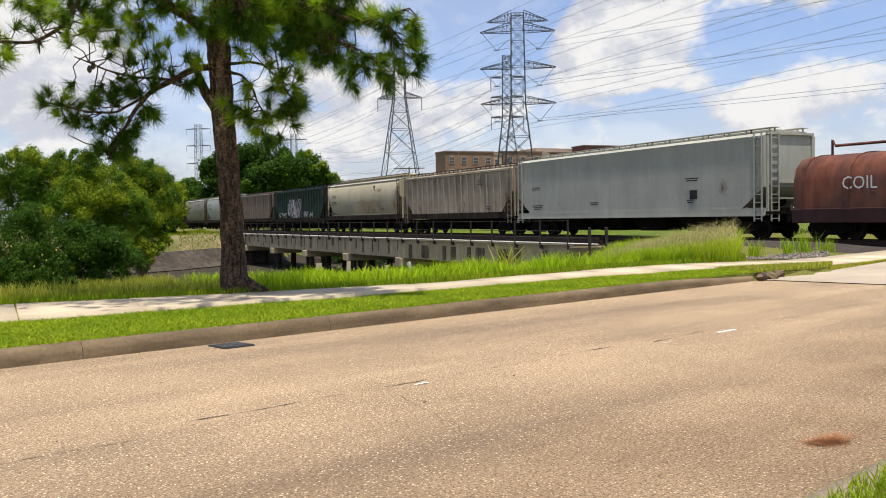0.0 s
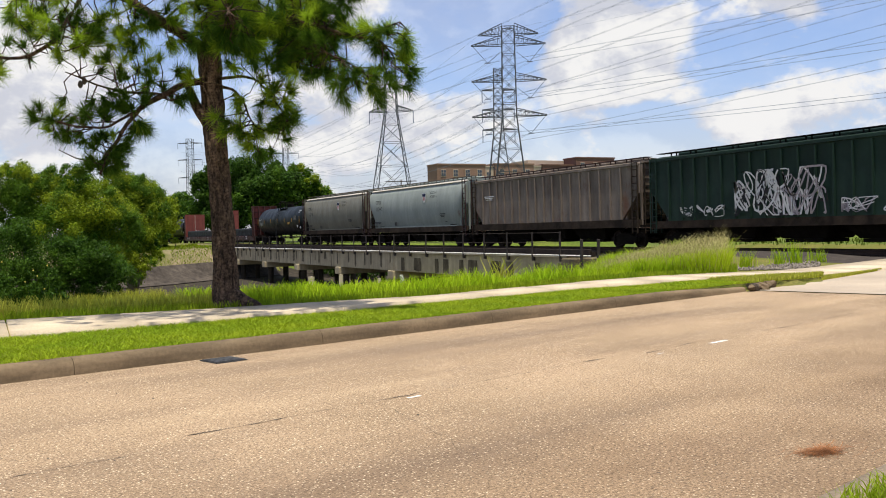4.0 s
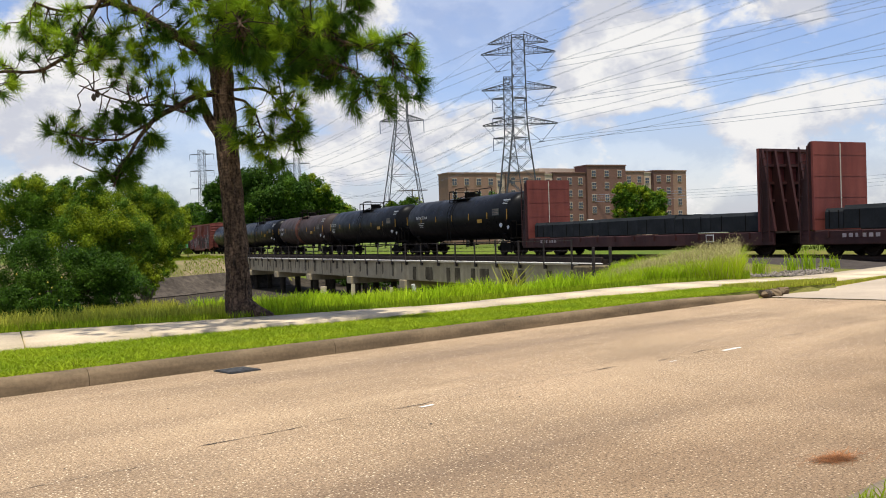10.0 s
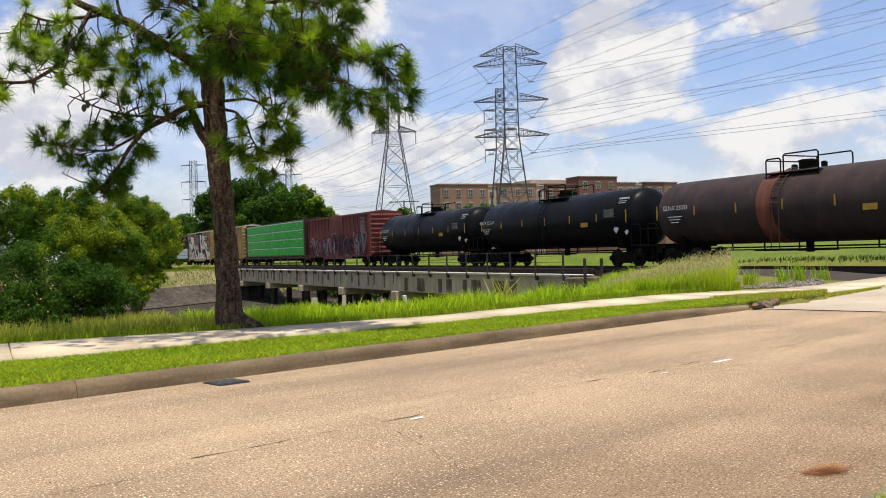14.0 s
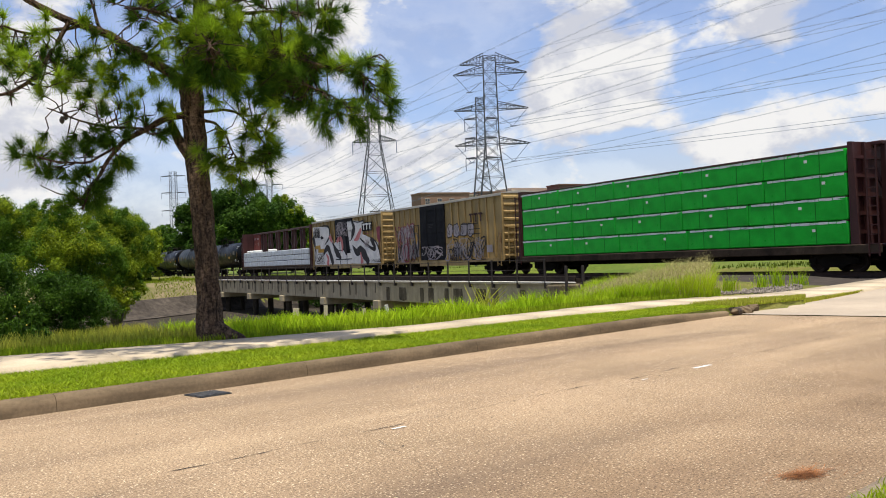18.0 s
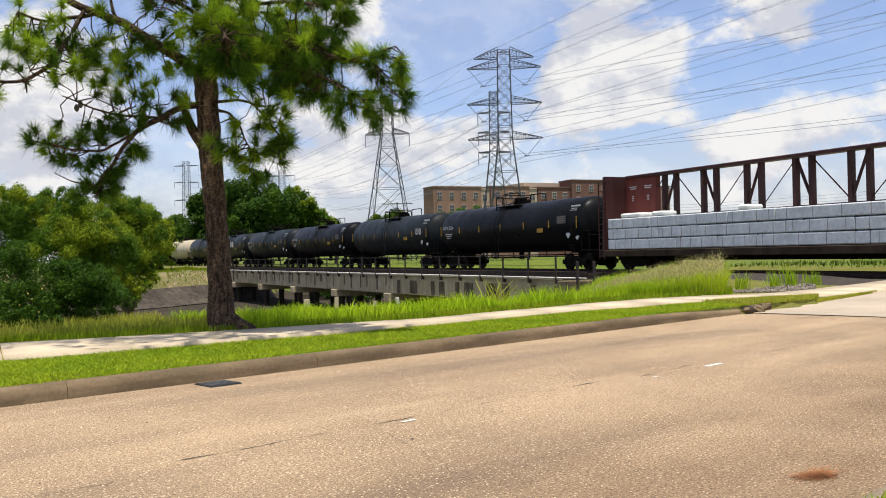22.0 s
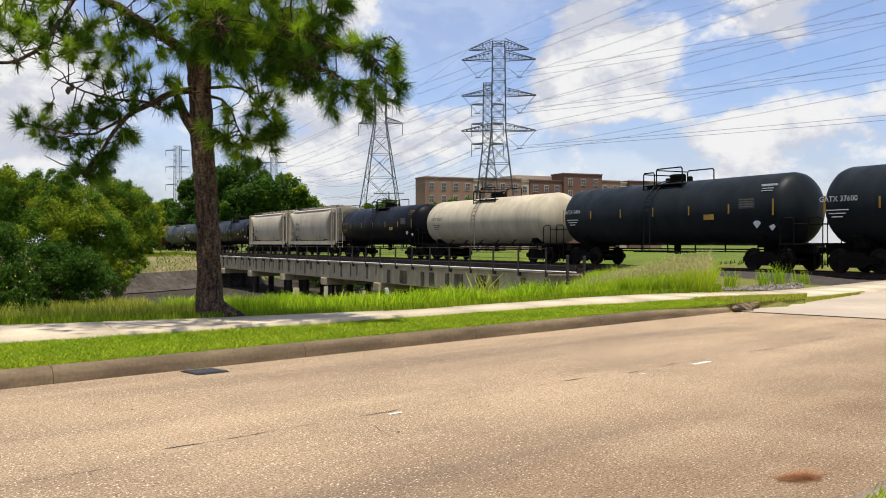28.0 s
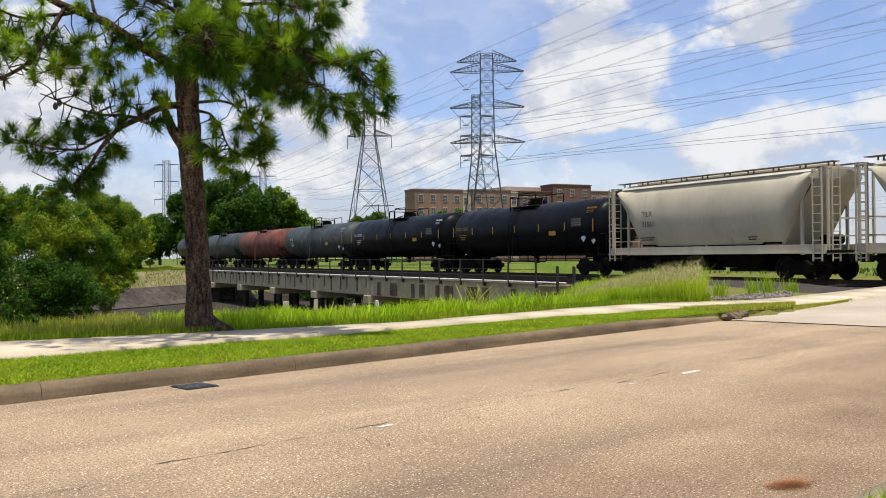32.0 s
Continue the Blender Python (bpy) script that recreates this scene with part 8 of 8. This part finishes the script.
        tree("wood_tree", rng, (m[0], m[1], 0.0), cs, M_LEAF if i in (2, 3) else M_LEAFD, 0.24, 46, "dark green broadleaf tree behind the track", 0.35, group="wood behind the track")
    # made-up undergrowth along the creek beyond the bridge, darkening the gap beneath it
    for k in range(9):
        y = 46 + 8.2 * k
        cs = [((38 + rng.random() * 2, y + dy, -2.7 + 0.3 * rng.random()), (2.2, 3.0, 1.25)) for dy in (-2, 2.2)]
        tree("backdrop_bush", rng, (38.5, y, -4.2), cs, M_LEAFD, 0.16, 34, "dark bushes added to blacken the gap beneath the bridge", 0.1, "bush", 0.05, "creek undergrowth")
    # trees before the apartment building
    for cl, d in (([(805, 375, 24), (835, 368, 26), (820, 395, 26)], 176), ([(870, 372, 26), (900, 378, 26), (930, 372, 22), (890, 398, 24)], 178), ([(1100, 352, 22), (1125, 365, 28), (1155, 368, 22), (1105, 385, 28), (1150, 390, 24)], 172),
                  ([(690, 374, 22), (722, 368, 24), (752, 380, 20), (668, 388, 18), (645, 398, 16)], 188)):
        cs = [clump(x, y, r, d, 0.95, 1.2, 424) for x, y, r in cl]
        m = np.mean([c[0] for c in cs], axis=0)
        tree("park_tree", rng, (m[0], m[1], 0.0), cs, M_LEAF, 0.20, 48, "green tree before the apartment building", 0.3, group="trees by the building")


def pine():
    rnd = random.Random(12)
    rng = np.random.default_rng(12)
    t = thing("pine_tree", "tall pine with dark furrowed trunk and long needles", "tree", at=(0, 0, 0))
    base = Vector((3.62, 15.12, 0.16))

    def at(u, z, d=0.0):
        return base + V_R * u + V_F * d + Vector((0, 0, z))
    trunk = [(0, -0.15, 0.36), (0.0, 0.05, 0.31), (-0.05, 0.25, 0.255), (-0.05, 0.5, 0.225), (-0.06, 0.95, 0.205), (-0.08, 1.6, 0.195), (-0.13, 2.35, 0.19), (-0.17, 3.1, 0.195),
             (-0.21, 3.75, 0.20), (-0.22, 4.1, 0.205), (-0.12, 4.6, 0.15), (-0.03, 5.2, 0.13), (0.05, 6.5, 0.115), (0.0, 8.0, 0.09), (0.06, 9.6, 0.06), (0.05, 11.2, 0.02)]
    path, n = [at(u, z) for u, z, r in trunk], 40
    # smooth resampling, then furrowed bark plates
    pts, rad = [], []
    for i in range(len(path) - 1):
        steps = max(2, int((path[i + 1] - path[i]).length / 0.06))
        for k in range(steps):
            f = k / steps
            pts.append(path[i].lerp(path[i + 1], f))
            rad.append((trunk[i][2] * (1 - f) + trunk[i + 1][2] * f) * 0.86)
    b = Build()
    vs, fs = [], []
    for i, (p, r) in enumerate(zip(pts, rad)):
        for j in range(n):
            a = 2 * math.pi * j / n
            q = Vector((math.cos(a), math.sin(a), 0))
            bark = 0.045 * abs(noise.noise((q.x * 5.5, q.y * 5.5, p.z * 1.6))) + 0.020 * noise.noise((q.x * 11, q.y * 11, p.z * 5.0))
            flare = 0.10 * max(0, 1 - (p.z - 0.1) / 0.45) * max(0, noise.noise((q.x * 1.6, q.y * 1.6, 2))) if p.z < 0.6 else 0
            vs.append(p + q * (r + bark - 0.008 + flare))
    for i in range(len(pts) - 1):
        for j in range(n):
            k = (j + 1) % n
            fs.append((i * n + j, i * n + k, i * n + n + k, i * n + n + j))
    fs.append(tuple(range(len(vs) - n, len(vs))))
    part("trunk", b.add(vs, fs), M_BARK, t, smooth=True)
    # root foot towards the right
    part("root", Build().tube([at(0.10, 0.22, -0.1), at(0.28, 0.12, -0.16), at(0.48, 0.05, -0.2), at(0.66, -0.04, -0.22)], [0.14, 0.11, 0.08, 0.03], 9), M_BARK, t, smooth=True)
    part("root", Build().tube([at(-0.10, 0.2, 0.1), at(-0.25, 0.06, 0.2), at(-0.4, -0.06, 0.25)], [0.12, 0.09, 0.03], 9), M_BARK, t, smooth=True)
    # limbs: nodes (u, z, depth), radii from start to end
    limbs = [
        ([(-0.22, 4.12, 0), (-0.62, 4.46, -0.2), (-1.05, 4.72, -0.45), (-1.44, 4.96, -0.6), (-1.9, 5.12, -0.8), (-2.4, 5.4, -1.0), (-3.1, 6.0, -1.3)], 0.115, 0.05),
        ([(-1.42, 4.95, -0.6), (-1.52, 5.2, -0.6), (-1.65, 5.7, -0.6)], 0.04, 0.02),
        ([(-1.70, 5.05, -0.7), (-2.1, 4.92, -0.9), (-2.35, 4.86, -1.0), (-2.7, 4.95, -1.2)], 0.04, 0.02),
        ([(-0.24, 3.72, 0), (-0.55, 3.62, -0.25), (-0.86, 3.45, -0.4), (-1.12, 3.28, -0.5), (-1.30, 3.06, -0.55), (-1.50, 2.80, -0.6), (-1.68, 2.52, -0.6), (-1.82, 2.2, -0.62)], 0.075, 0.018),
        ([(-0.86, 3.45, -0.4), (-1.35, 3.48, -0.6), (-1.75, 3.55, -0.8), (-2.2, 3.75, -0.9)], 0.03, 0.012),
        ([(-1.2, 3.2, -0.5), (-1.62, 2.92, -0.75), (-2.05, 2.92, -0.9), (-2.5, 3.02, -1.0)], 0.03, 0.012),
        ([(-1.55, 2.75, -0.6), (-1.85, 2.45, -0.4), (-2.1, 2.25, -0.3)], 0.02, 0.01),
        ([(-1.85, 5.1, -0.8), (-2.05, 4.6, -1.0), (-2.3, 4.18, -1.1), (-2.75, 3.92, -1.2), (-3.35, 3.9, -1.3), (-4.1, 3.7, -1.4)], 0.05, 0.018),
        ([(-3.2, 3.92, -1.3), (-3.55, 3.6, -1.4), (-3.75, 3.3, -1.4)], 0.018, 0.008),
        ([(-0.16, 2.85, 0.0), (-0.34, 3.14, -0.03), (-0.46, 3.36, -0.05), (-0.54, 3.56, -0.06), (-0.57, 3.64, -0.06)], 0.135, 0.06),
        ([(-0.18, 3.66, 0), (0.2, 3.52, -0.3), (0.4, 3.32, -0.5), (0.55, 3.0, -0.6), (0.7, 2.75, -0.7)], 0.035, 0.01),
        ([(-0.18, 3.74, 0), (0.35, 3.72, -0.3), (0.7, 3.55, -0.6), (1.0, 3.2, -0.7), (1.2, 2.9, -0.7)], 0.035, 0.01),
        ([(-0.16, 4.4, 0), (0.5, 4.55, -0.6), (1.0, 4.5, -1.0), (1.5, 4.35, -1.3), (1.95, 4.18, -1.4), (2.35, 4.08, -1.4), (2.65, 4.02, -1.4)], 0.06, 0.018),
        ([(2.2, 4.10, -1.4), (2.55, 4.15, -1.5), (2.95, 4.25, -1.55)], 0.018, 0.008),
        ([(1.55, 4.3, -1.3), (1.8, 3.9, -1.4), (2.05, 3.75, -1.4), (2.35, 3.6, -1.4)], 0.022, 0.009),
        ([(0.02, 4.8, 0), (0.5, 5.1, -0.5), (1.1, 5.15, -0.8), (1.7, 5.05, -1.0), (2.2, 5.1, -1.1)], 0.05, 0.015),
        ([(0.0, 4.9, 0), (0.3, 4.7, -1.0), (0.5, 4.4, -1.8), (0.6, 4.2, -2.4)], 0.05, 0.015),
        ([(0.0, 5.0, 0), (-0.4, 5.1, -1.0), (-0.7, 5.0, -1.8)], 0.05, 0.015),
        # two unseen limbs towards the road, added to carry the shading tufts
        ([(0.0, 6.0, 0), (-0.6, 6.4, -1.4), (-1.4, 6.6, -2.6), (-2.4, 6.7, -3.3)], 0.06, 0.02),
        ([(0.0, 6.1, 0), (0.1, 6.4, -1.4), (-0.2, 6.6, -2.6), (-0.5, 6.7, -3.8)], 0.06, 0.02),
        ([(0.0, 4.7, 0), (0.6, 4.9, 0.8), (1.2, 4.8, 1.5)], 0.05, 0.015),
        ([(0.0, 4.9, 0), (-0.8, 5.2, 0.9), (-1.6, 5.0, 1.8)], 0.05, 0.015),
    ]
    for k in range(14):
        a, z = k * 2.4, 5.4 + k * 0.38
        ln = 2.3 * (1 - (z - 5.4) / 7.2) + 0.6
        limbs.append(([(0, z, 0), (math.cos(a) * ln * 0.5, z + 0.35, math.sin(a) * ln * 0.5), (math.cos(a) * ln, z + 0.3, math.sin(a) * ln)], 0.05, 0.015))
    nodes = []
    for li, (nd, r0, r1) in enumerate(limbs):
        pp = [at(u, z, d) for u, z, d in nd]
        # rounded path
        fine = []
        for i in range(len(pp) - 1):
            p0, p1, p2, p3 = pp[max(i - 1, 0)], pp[i], pp[i + 1], pp[min(i + 2, len(pp) - 1)]
            for k in range(4):
                s = k / 4
                fine.append(0.5 * ((2 * p1) + (p2 - p0) * s + (2 * p0 - 5 * p1 + 4 * p2 - p3) * s * s + (3 * p1 - p0 - 3 * p2 + p3) * s ** 3))
        fine.append(pp[-1])
        rr = [(r0 + (r1 - r0) * i / (len(fine) - 1)) * 0.8 for i in range(len(fine))]
        fine = [p + Vector((noise.noise(p * 3), noise.noise(p * 3 + Vector((7, 0, 0))), noise.noise(p * 3 + Vector((0, 9, 0))))) * 0.03 for p in fine]
        part("limb", Build().tube(fine, rr, 9 if r0 > 0.06 else 6), M_BARK, t, smooth=True)
        if li != 9:
            nodes += [(p, li) for p in fine[len(fine) // 4:]]
    # clusters of tufts: centre (u, z, depth), half sizes, count
    upper_left = [((-2.74, 4.56, -1.0), (0.52, 0.35), 26), ((-2.27, 4.48, -1.1), (0.65, 0.38), 34), ((-1.62, 4.53, -1.0), (0.5, 0.38), 26), ((-1.98, 4.15, -1.0), (0.5, 0.2), 14),
                  ((-3.06, 3.88, -1.2), (0.2, 0.13), 5), ((-3.15, 3.55, -1.2), (0.09, 0.2), 3), ((-1.42, 4.26, -0.6), (0.36, 0.27), 12), ((-1.78, 4.0, -0.6), (0.27, 0.18), 7)]
    middle_left = [((-1.01, 4.13, -0.5), (0.4, 0.27), 11), ((-1.12, 3.64, -0.5), (0.36, 0.22), 10), ((-0.68, 3.8, -0.3), (0.27, 0.18), 7), ((-0.67, 3.45, -0.2), (0.18, 0.09), 3),
                   ((-0.91, 3.44, -0.3), (0.18, 0.14), 4), ((-0.89, 4.77, 0.4), (0.28, 0.28), 9), ((-1.2, 4.8, 0.5), (0.24, 0.24), 7)]
    lower_left = [((-2.44, 3.1, -0.9), (0.22, 0.14), 7), ((-2.04, 3.19, -0.8), (0.25, 0.14), 7), ((-2.27, 2.84, -0.8), (0.25, 0.14), 7), ((-1.73, 3.23, -0.7), (0.26, 0.16), 7), ((-1.27, 2.85, -0.5), (0.24, 0.16), 7),
                  ((-1.73, 2.76, -0.6), (0.27, 0.16), 7), ((-1.73, 2.46, -0.5), (0.22, 0.15), 7), ((-2.05, 2.41, -0.6), (0.2, 0.14), 6), ((-1.42, 2.63, -0.5), (0.18, 0.15), 5), ((-1.44, 3.34, -0.5), (0.22, 0.15), 6)]
    right_mass = [((0.01, 4.22, -1.0), (0.35, 0.24), 16), ((-0.09, 4.64, -0.9), (0.52, 0.35), 30), ((0.58, 4.63, -1.2), (0.43, 0.34), 28), ((1.11, 4.32, -1.4), (0.5, 0.42), 36), ((1.61, 4.05, -1.4), (0.4, 0.4), 28),
                  ((0.81, 3.95, -1.2), (0.36, 0.28), 18), ((1.33, 3.66, -1.3), (0.36, 0.22), 16), ((1.81, 4.51, -1.2), (0.3, 0.34), 18), ((0.59, 4.27, -1.3), (0.34, 0.34), 22), ((1.82, 3.77, -1.1), (0.2, 0.2), 8)]
    behind = [((0.9, 4.5, -0.3), (0.8, 0.4), 55), ((0.2, 4.7, 0.1), (0.5, 0.3), 24), ((1.5, 4.3, -0.5), (0.4, 0.35), 24)]
    hanging = [((0.79, 3.34, -0.7), (0.2, 0.26), 8), ((1.1, 3.37, -0.7), (0.18, 0.26), 9), ((0.31, 2.92, -0.6), (0.25, 0.16), 7), ((0.67, 2.82, -0.6), (0.3, 0.15), 8), ((1.02, 2.77, -0.6), (0.2, 0.2), 8),
               ((1.12, 3.12, -0.6), (0.15, 0.2), 6), ((0.52, 2.56, -0.6), (0.16, 0.1), 4), ((0.39, 3.25, -0.5), (0.1, 0.2), 4)]
    right_limb = [((2.02, 4.19, -1.3), (0.2, 0.16), 6), ((2.36, 4.07, -1.4), (0.32, 0.16), 9), ((2.79, 4.04, -1.5), (0.24, 0.16), 8), ((2.95, 3.83, -1.5), (0.14, 0.2), 6), ((2.77, 3.5, -1.5), (0.27, 0.16), 9),
                  ((2.35, 3.53, -1.4), (0.27, 0.19), 9), ((2.01, 3.41, -1.4), (0.22, 0.16), 6), ((2.51, 3.27, -1.4), (0.27, 0.11), 6), ((3.02, 3.58, -1.5), (0.1, 0.15), 4), ((2.09, 4.72, -1.0), (0.16, 0.16), 5), ((2.27, 4.89, -1.0), (0.2, 0.12), 5)]
    overhead = [((0.9, 5.3, -0.4), (1.2, 0.3), 36), ((-1.3, 5.9, -0.4), (1.0, 0.25), 16), ((-0.5, 5.25, -0.9), (0.4, 0.2), 16), ((1.9, 5.2, -1.0), (0.5, 0.22), 14),
                # first four: unseen tufts towards the road, added to dapple the sidewalk with shade
                ((-2.4, 6.9, -3.0), (1.0, 0.3), 40), ((-0.8, 7.1, -3.3), (1.0, 0.3), 46), ((0.5, 6.9, -3.0), (0.7, 0.3), 32), ((-1.6, 7.6, -2.6), (1.2, 0.4), 38), ((0.8, 4.9, 1.0), (0.8, 0.3), 20)]
    clusters = []
    # gain: how many of a bunch's tufts take the painted-sunlit needles
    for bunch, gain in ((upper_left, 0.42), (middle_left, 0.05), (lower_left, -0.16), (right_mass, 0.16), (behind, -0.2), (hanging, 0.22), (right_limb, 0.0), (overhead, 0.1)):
        thin = 0.68 if bunch in (upper_left, middle_left) else 0.82 if bunch in (hanging, right_limb) else 1.0
        for c, (a, b), k in bunch:
            clusters.append((c, (a, b, max(0.2, a * 0.8)), max(3, round(k * thin)), gain))
    # unseen upper tufts, shifted towards the road to steer the tree's shade
    for k in range(14):
        a, z = k * 2.4, 5.4 + k * 0.38
        ln = 2.3 * (1 - (z - 5.4) / 7.2) + 0.6
        clusters.append(((math.cos(a) * ln * 0.75, z + 0.4, math.sin(a) * ln * 0.6 - 1.5), (ln * 0.35, 0.35, ln * 0.35), 26, 0.1))
    NV, NK, twigs = [], [], Build()
    pos = np.array([p for p, _ in nodes])
    for c, hs, count, gain in clusters:
        for _ in range(count):
            g = [max(-1.5, min(1.5, rnd.gauss(0, 0.66))) for _ in range(3)]
            p = at(c[0] + hs[0] * g[0], c[1] + hs[1] * g[1], c[2] + hs[2] * g[2])
            gap = ((pos - np.array(p)) ** 2).sum(1)
            near = Vector(pos[int(np.argsort(gap)[min(int(rnd.expovariate(0.35)), 9)])])
            axis = (p - near)
            ln = axis.length
            axis = (axis / max(ln, 1e-3) * 0.6 + Vector((rnd.uniform(-.3, .3), rnd.uniform(-.3, .3), 0.25))).normalized()
            if ln < 0.8:
                k1, k2 = [Vector((rnd.gauss(0, 0.14), rnd.gauss(0, 0.14), rnd.gauss(-0.06, 0.12))) * ln for _ in range(2)]
                twigs.tube([near, near.lerp(p, 0.35) + k1, near.lerp(p, 0.7) + k2, p], [0.012, 0.010, 0.009, 0.006], 4, cap=False)
            k = 160 if c[1] < 5.6 else 100
            d = rng.normal(size=(k, 3)) * 0.66 + np.array(axis)
            d /= np.linalg.norm(d, axis=1)[:, None]
            L = (0.17 + 0.12 * rng.random(k))[:, None]
            o = np.array(p) - np.array(axis) * (0.10 * rng.random((k, 1)))
            side = np.cross(d, rng.normal(size=(k, 3)))
            side /= np.linalg.norm(side, axis=1)[:, None]
            tip = o + d * L + np.array([0, 0, -0.035]) * (1 - d[:, 2:3])
            NV.append(np.stack([o - side * 0.0044, o + side * 0.0044, tip], 1))
            # higher tufts of a cluster more often get the painted-sunlit colour
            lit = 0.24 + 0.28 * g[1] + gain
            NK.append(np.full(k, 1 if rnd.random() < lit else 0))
    v = np.concatenate(NV).reshape(-1, 3)
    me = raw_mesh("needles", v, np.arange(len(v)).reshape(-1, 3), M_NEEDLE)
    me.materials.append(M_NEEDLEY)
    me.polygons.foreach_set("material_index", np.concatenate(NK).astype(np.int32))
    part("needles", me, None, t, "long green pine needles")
    tagged(part("fine_branching", twigs, M_BARK, t), kind="stuff")
    for u, z, d in ((-1.95, 3.62, -0.82), (-2.0, 3.56, -0.85)):
        c = at(u, z, d)
        part("cone", Build().lathe([(-0.06, 0.012), (-0.03, 0.034), (0.0, 0.04), (0.04, 0.025), (0.06, 0.008)], c, "z", 8), M_WOOD, t, "brown pine cone", smooth=True)


grass()
thickets()
pine()


motions()
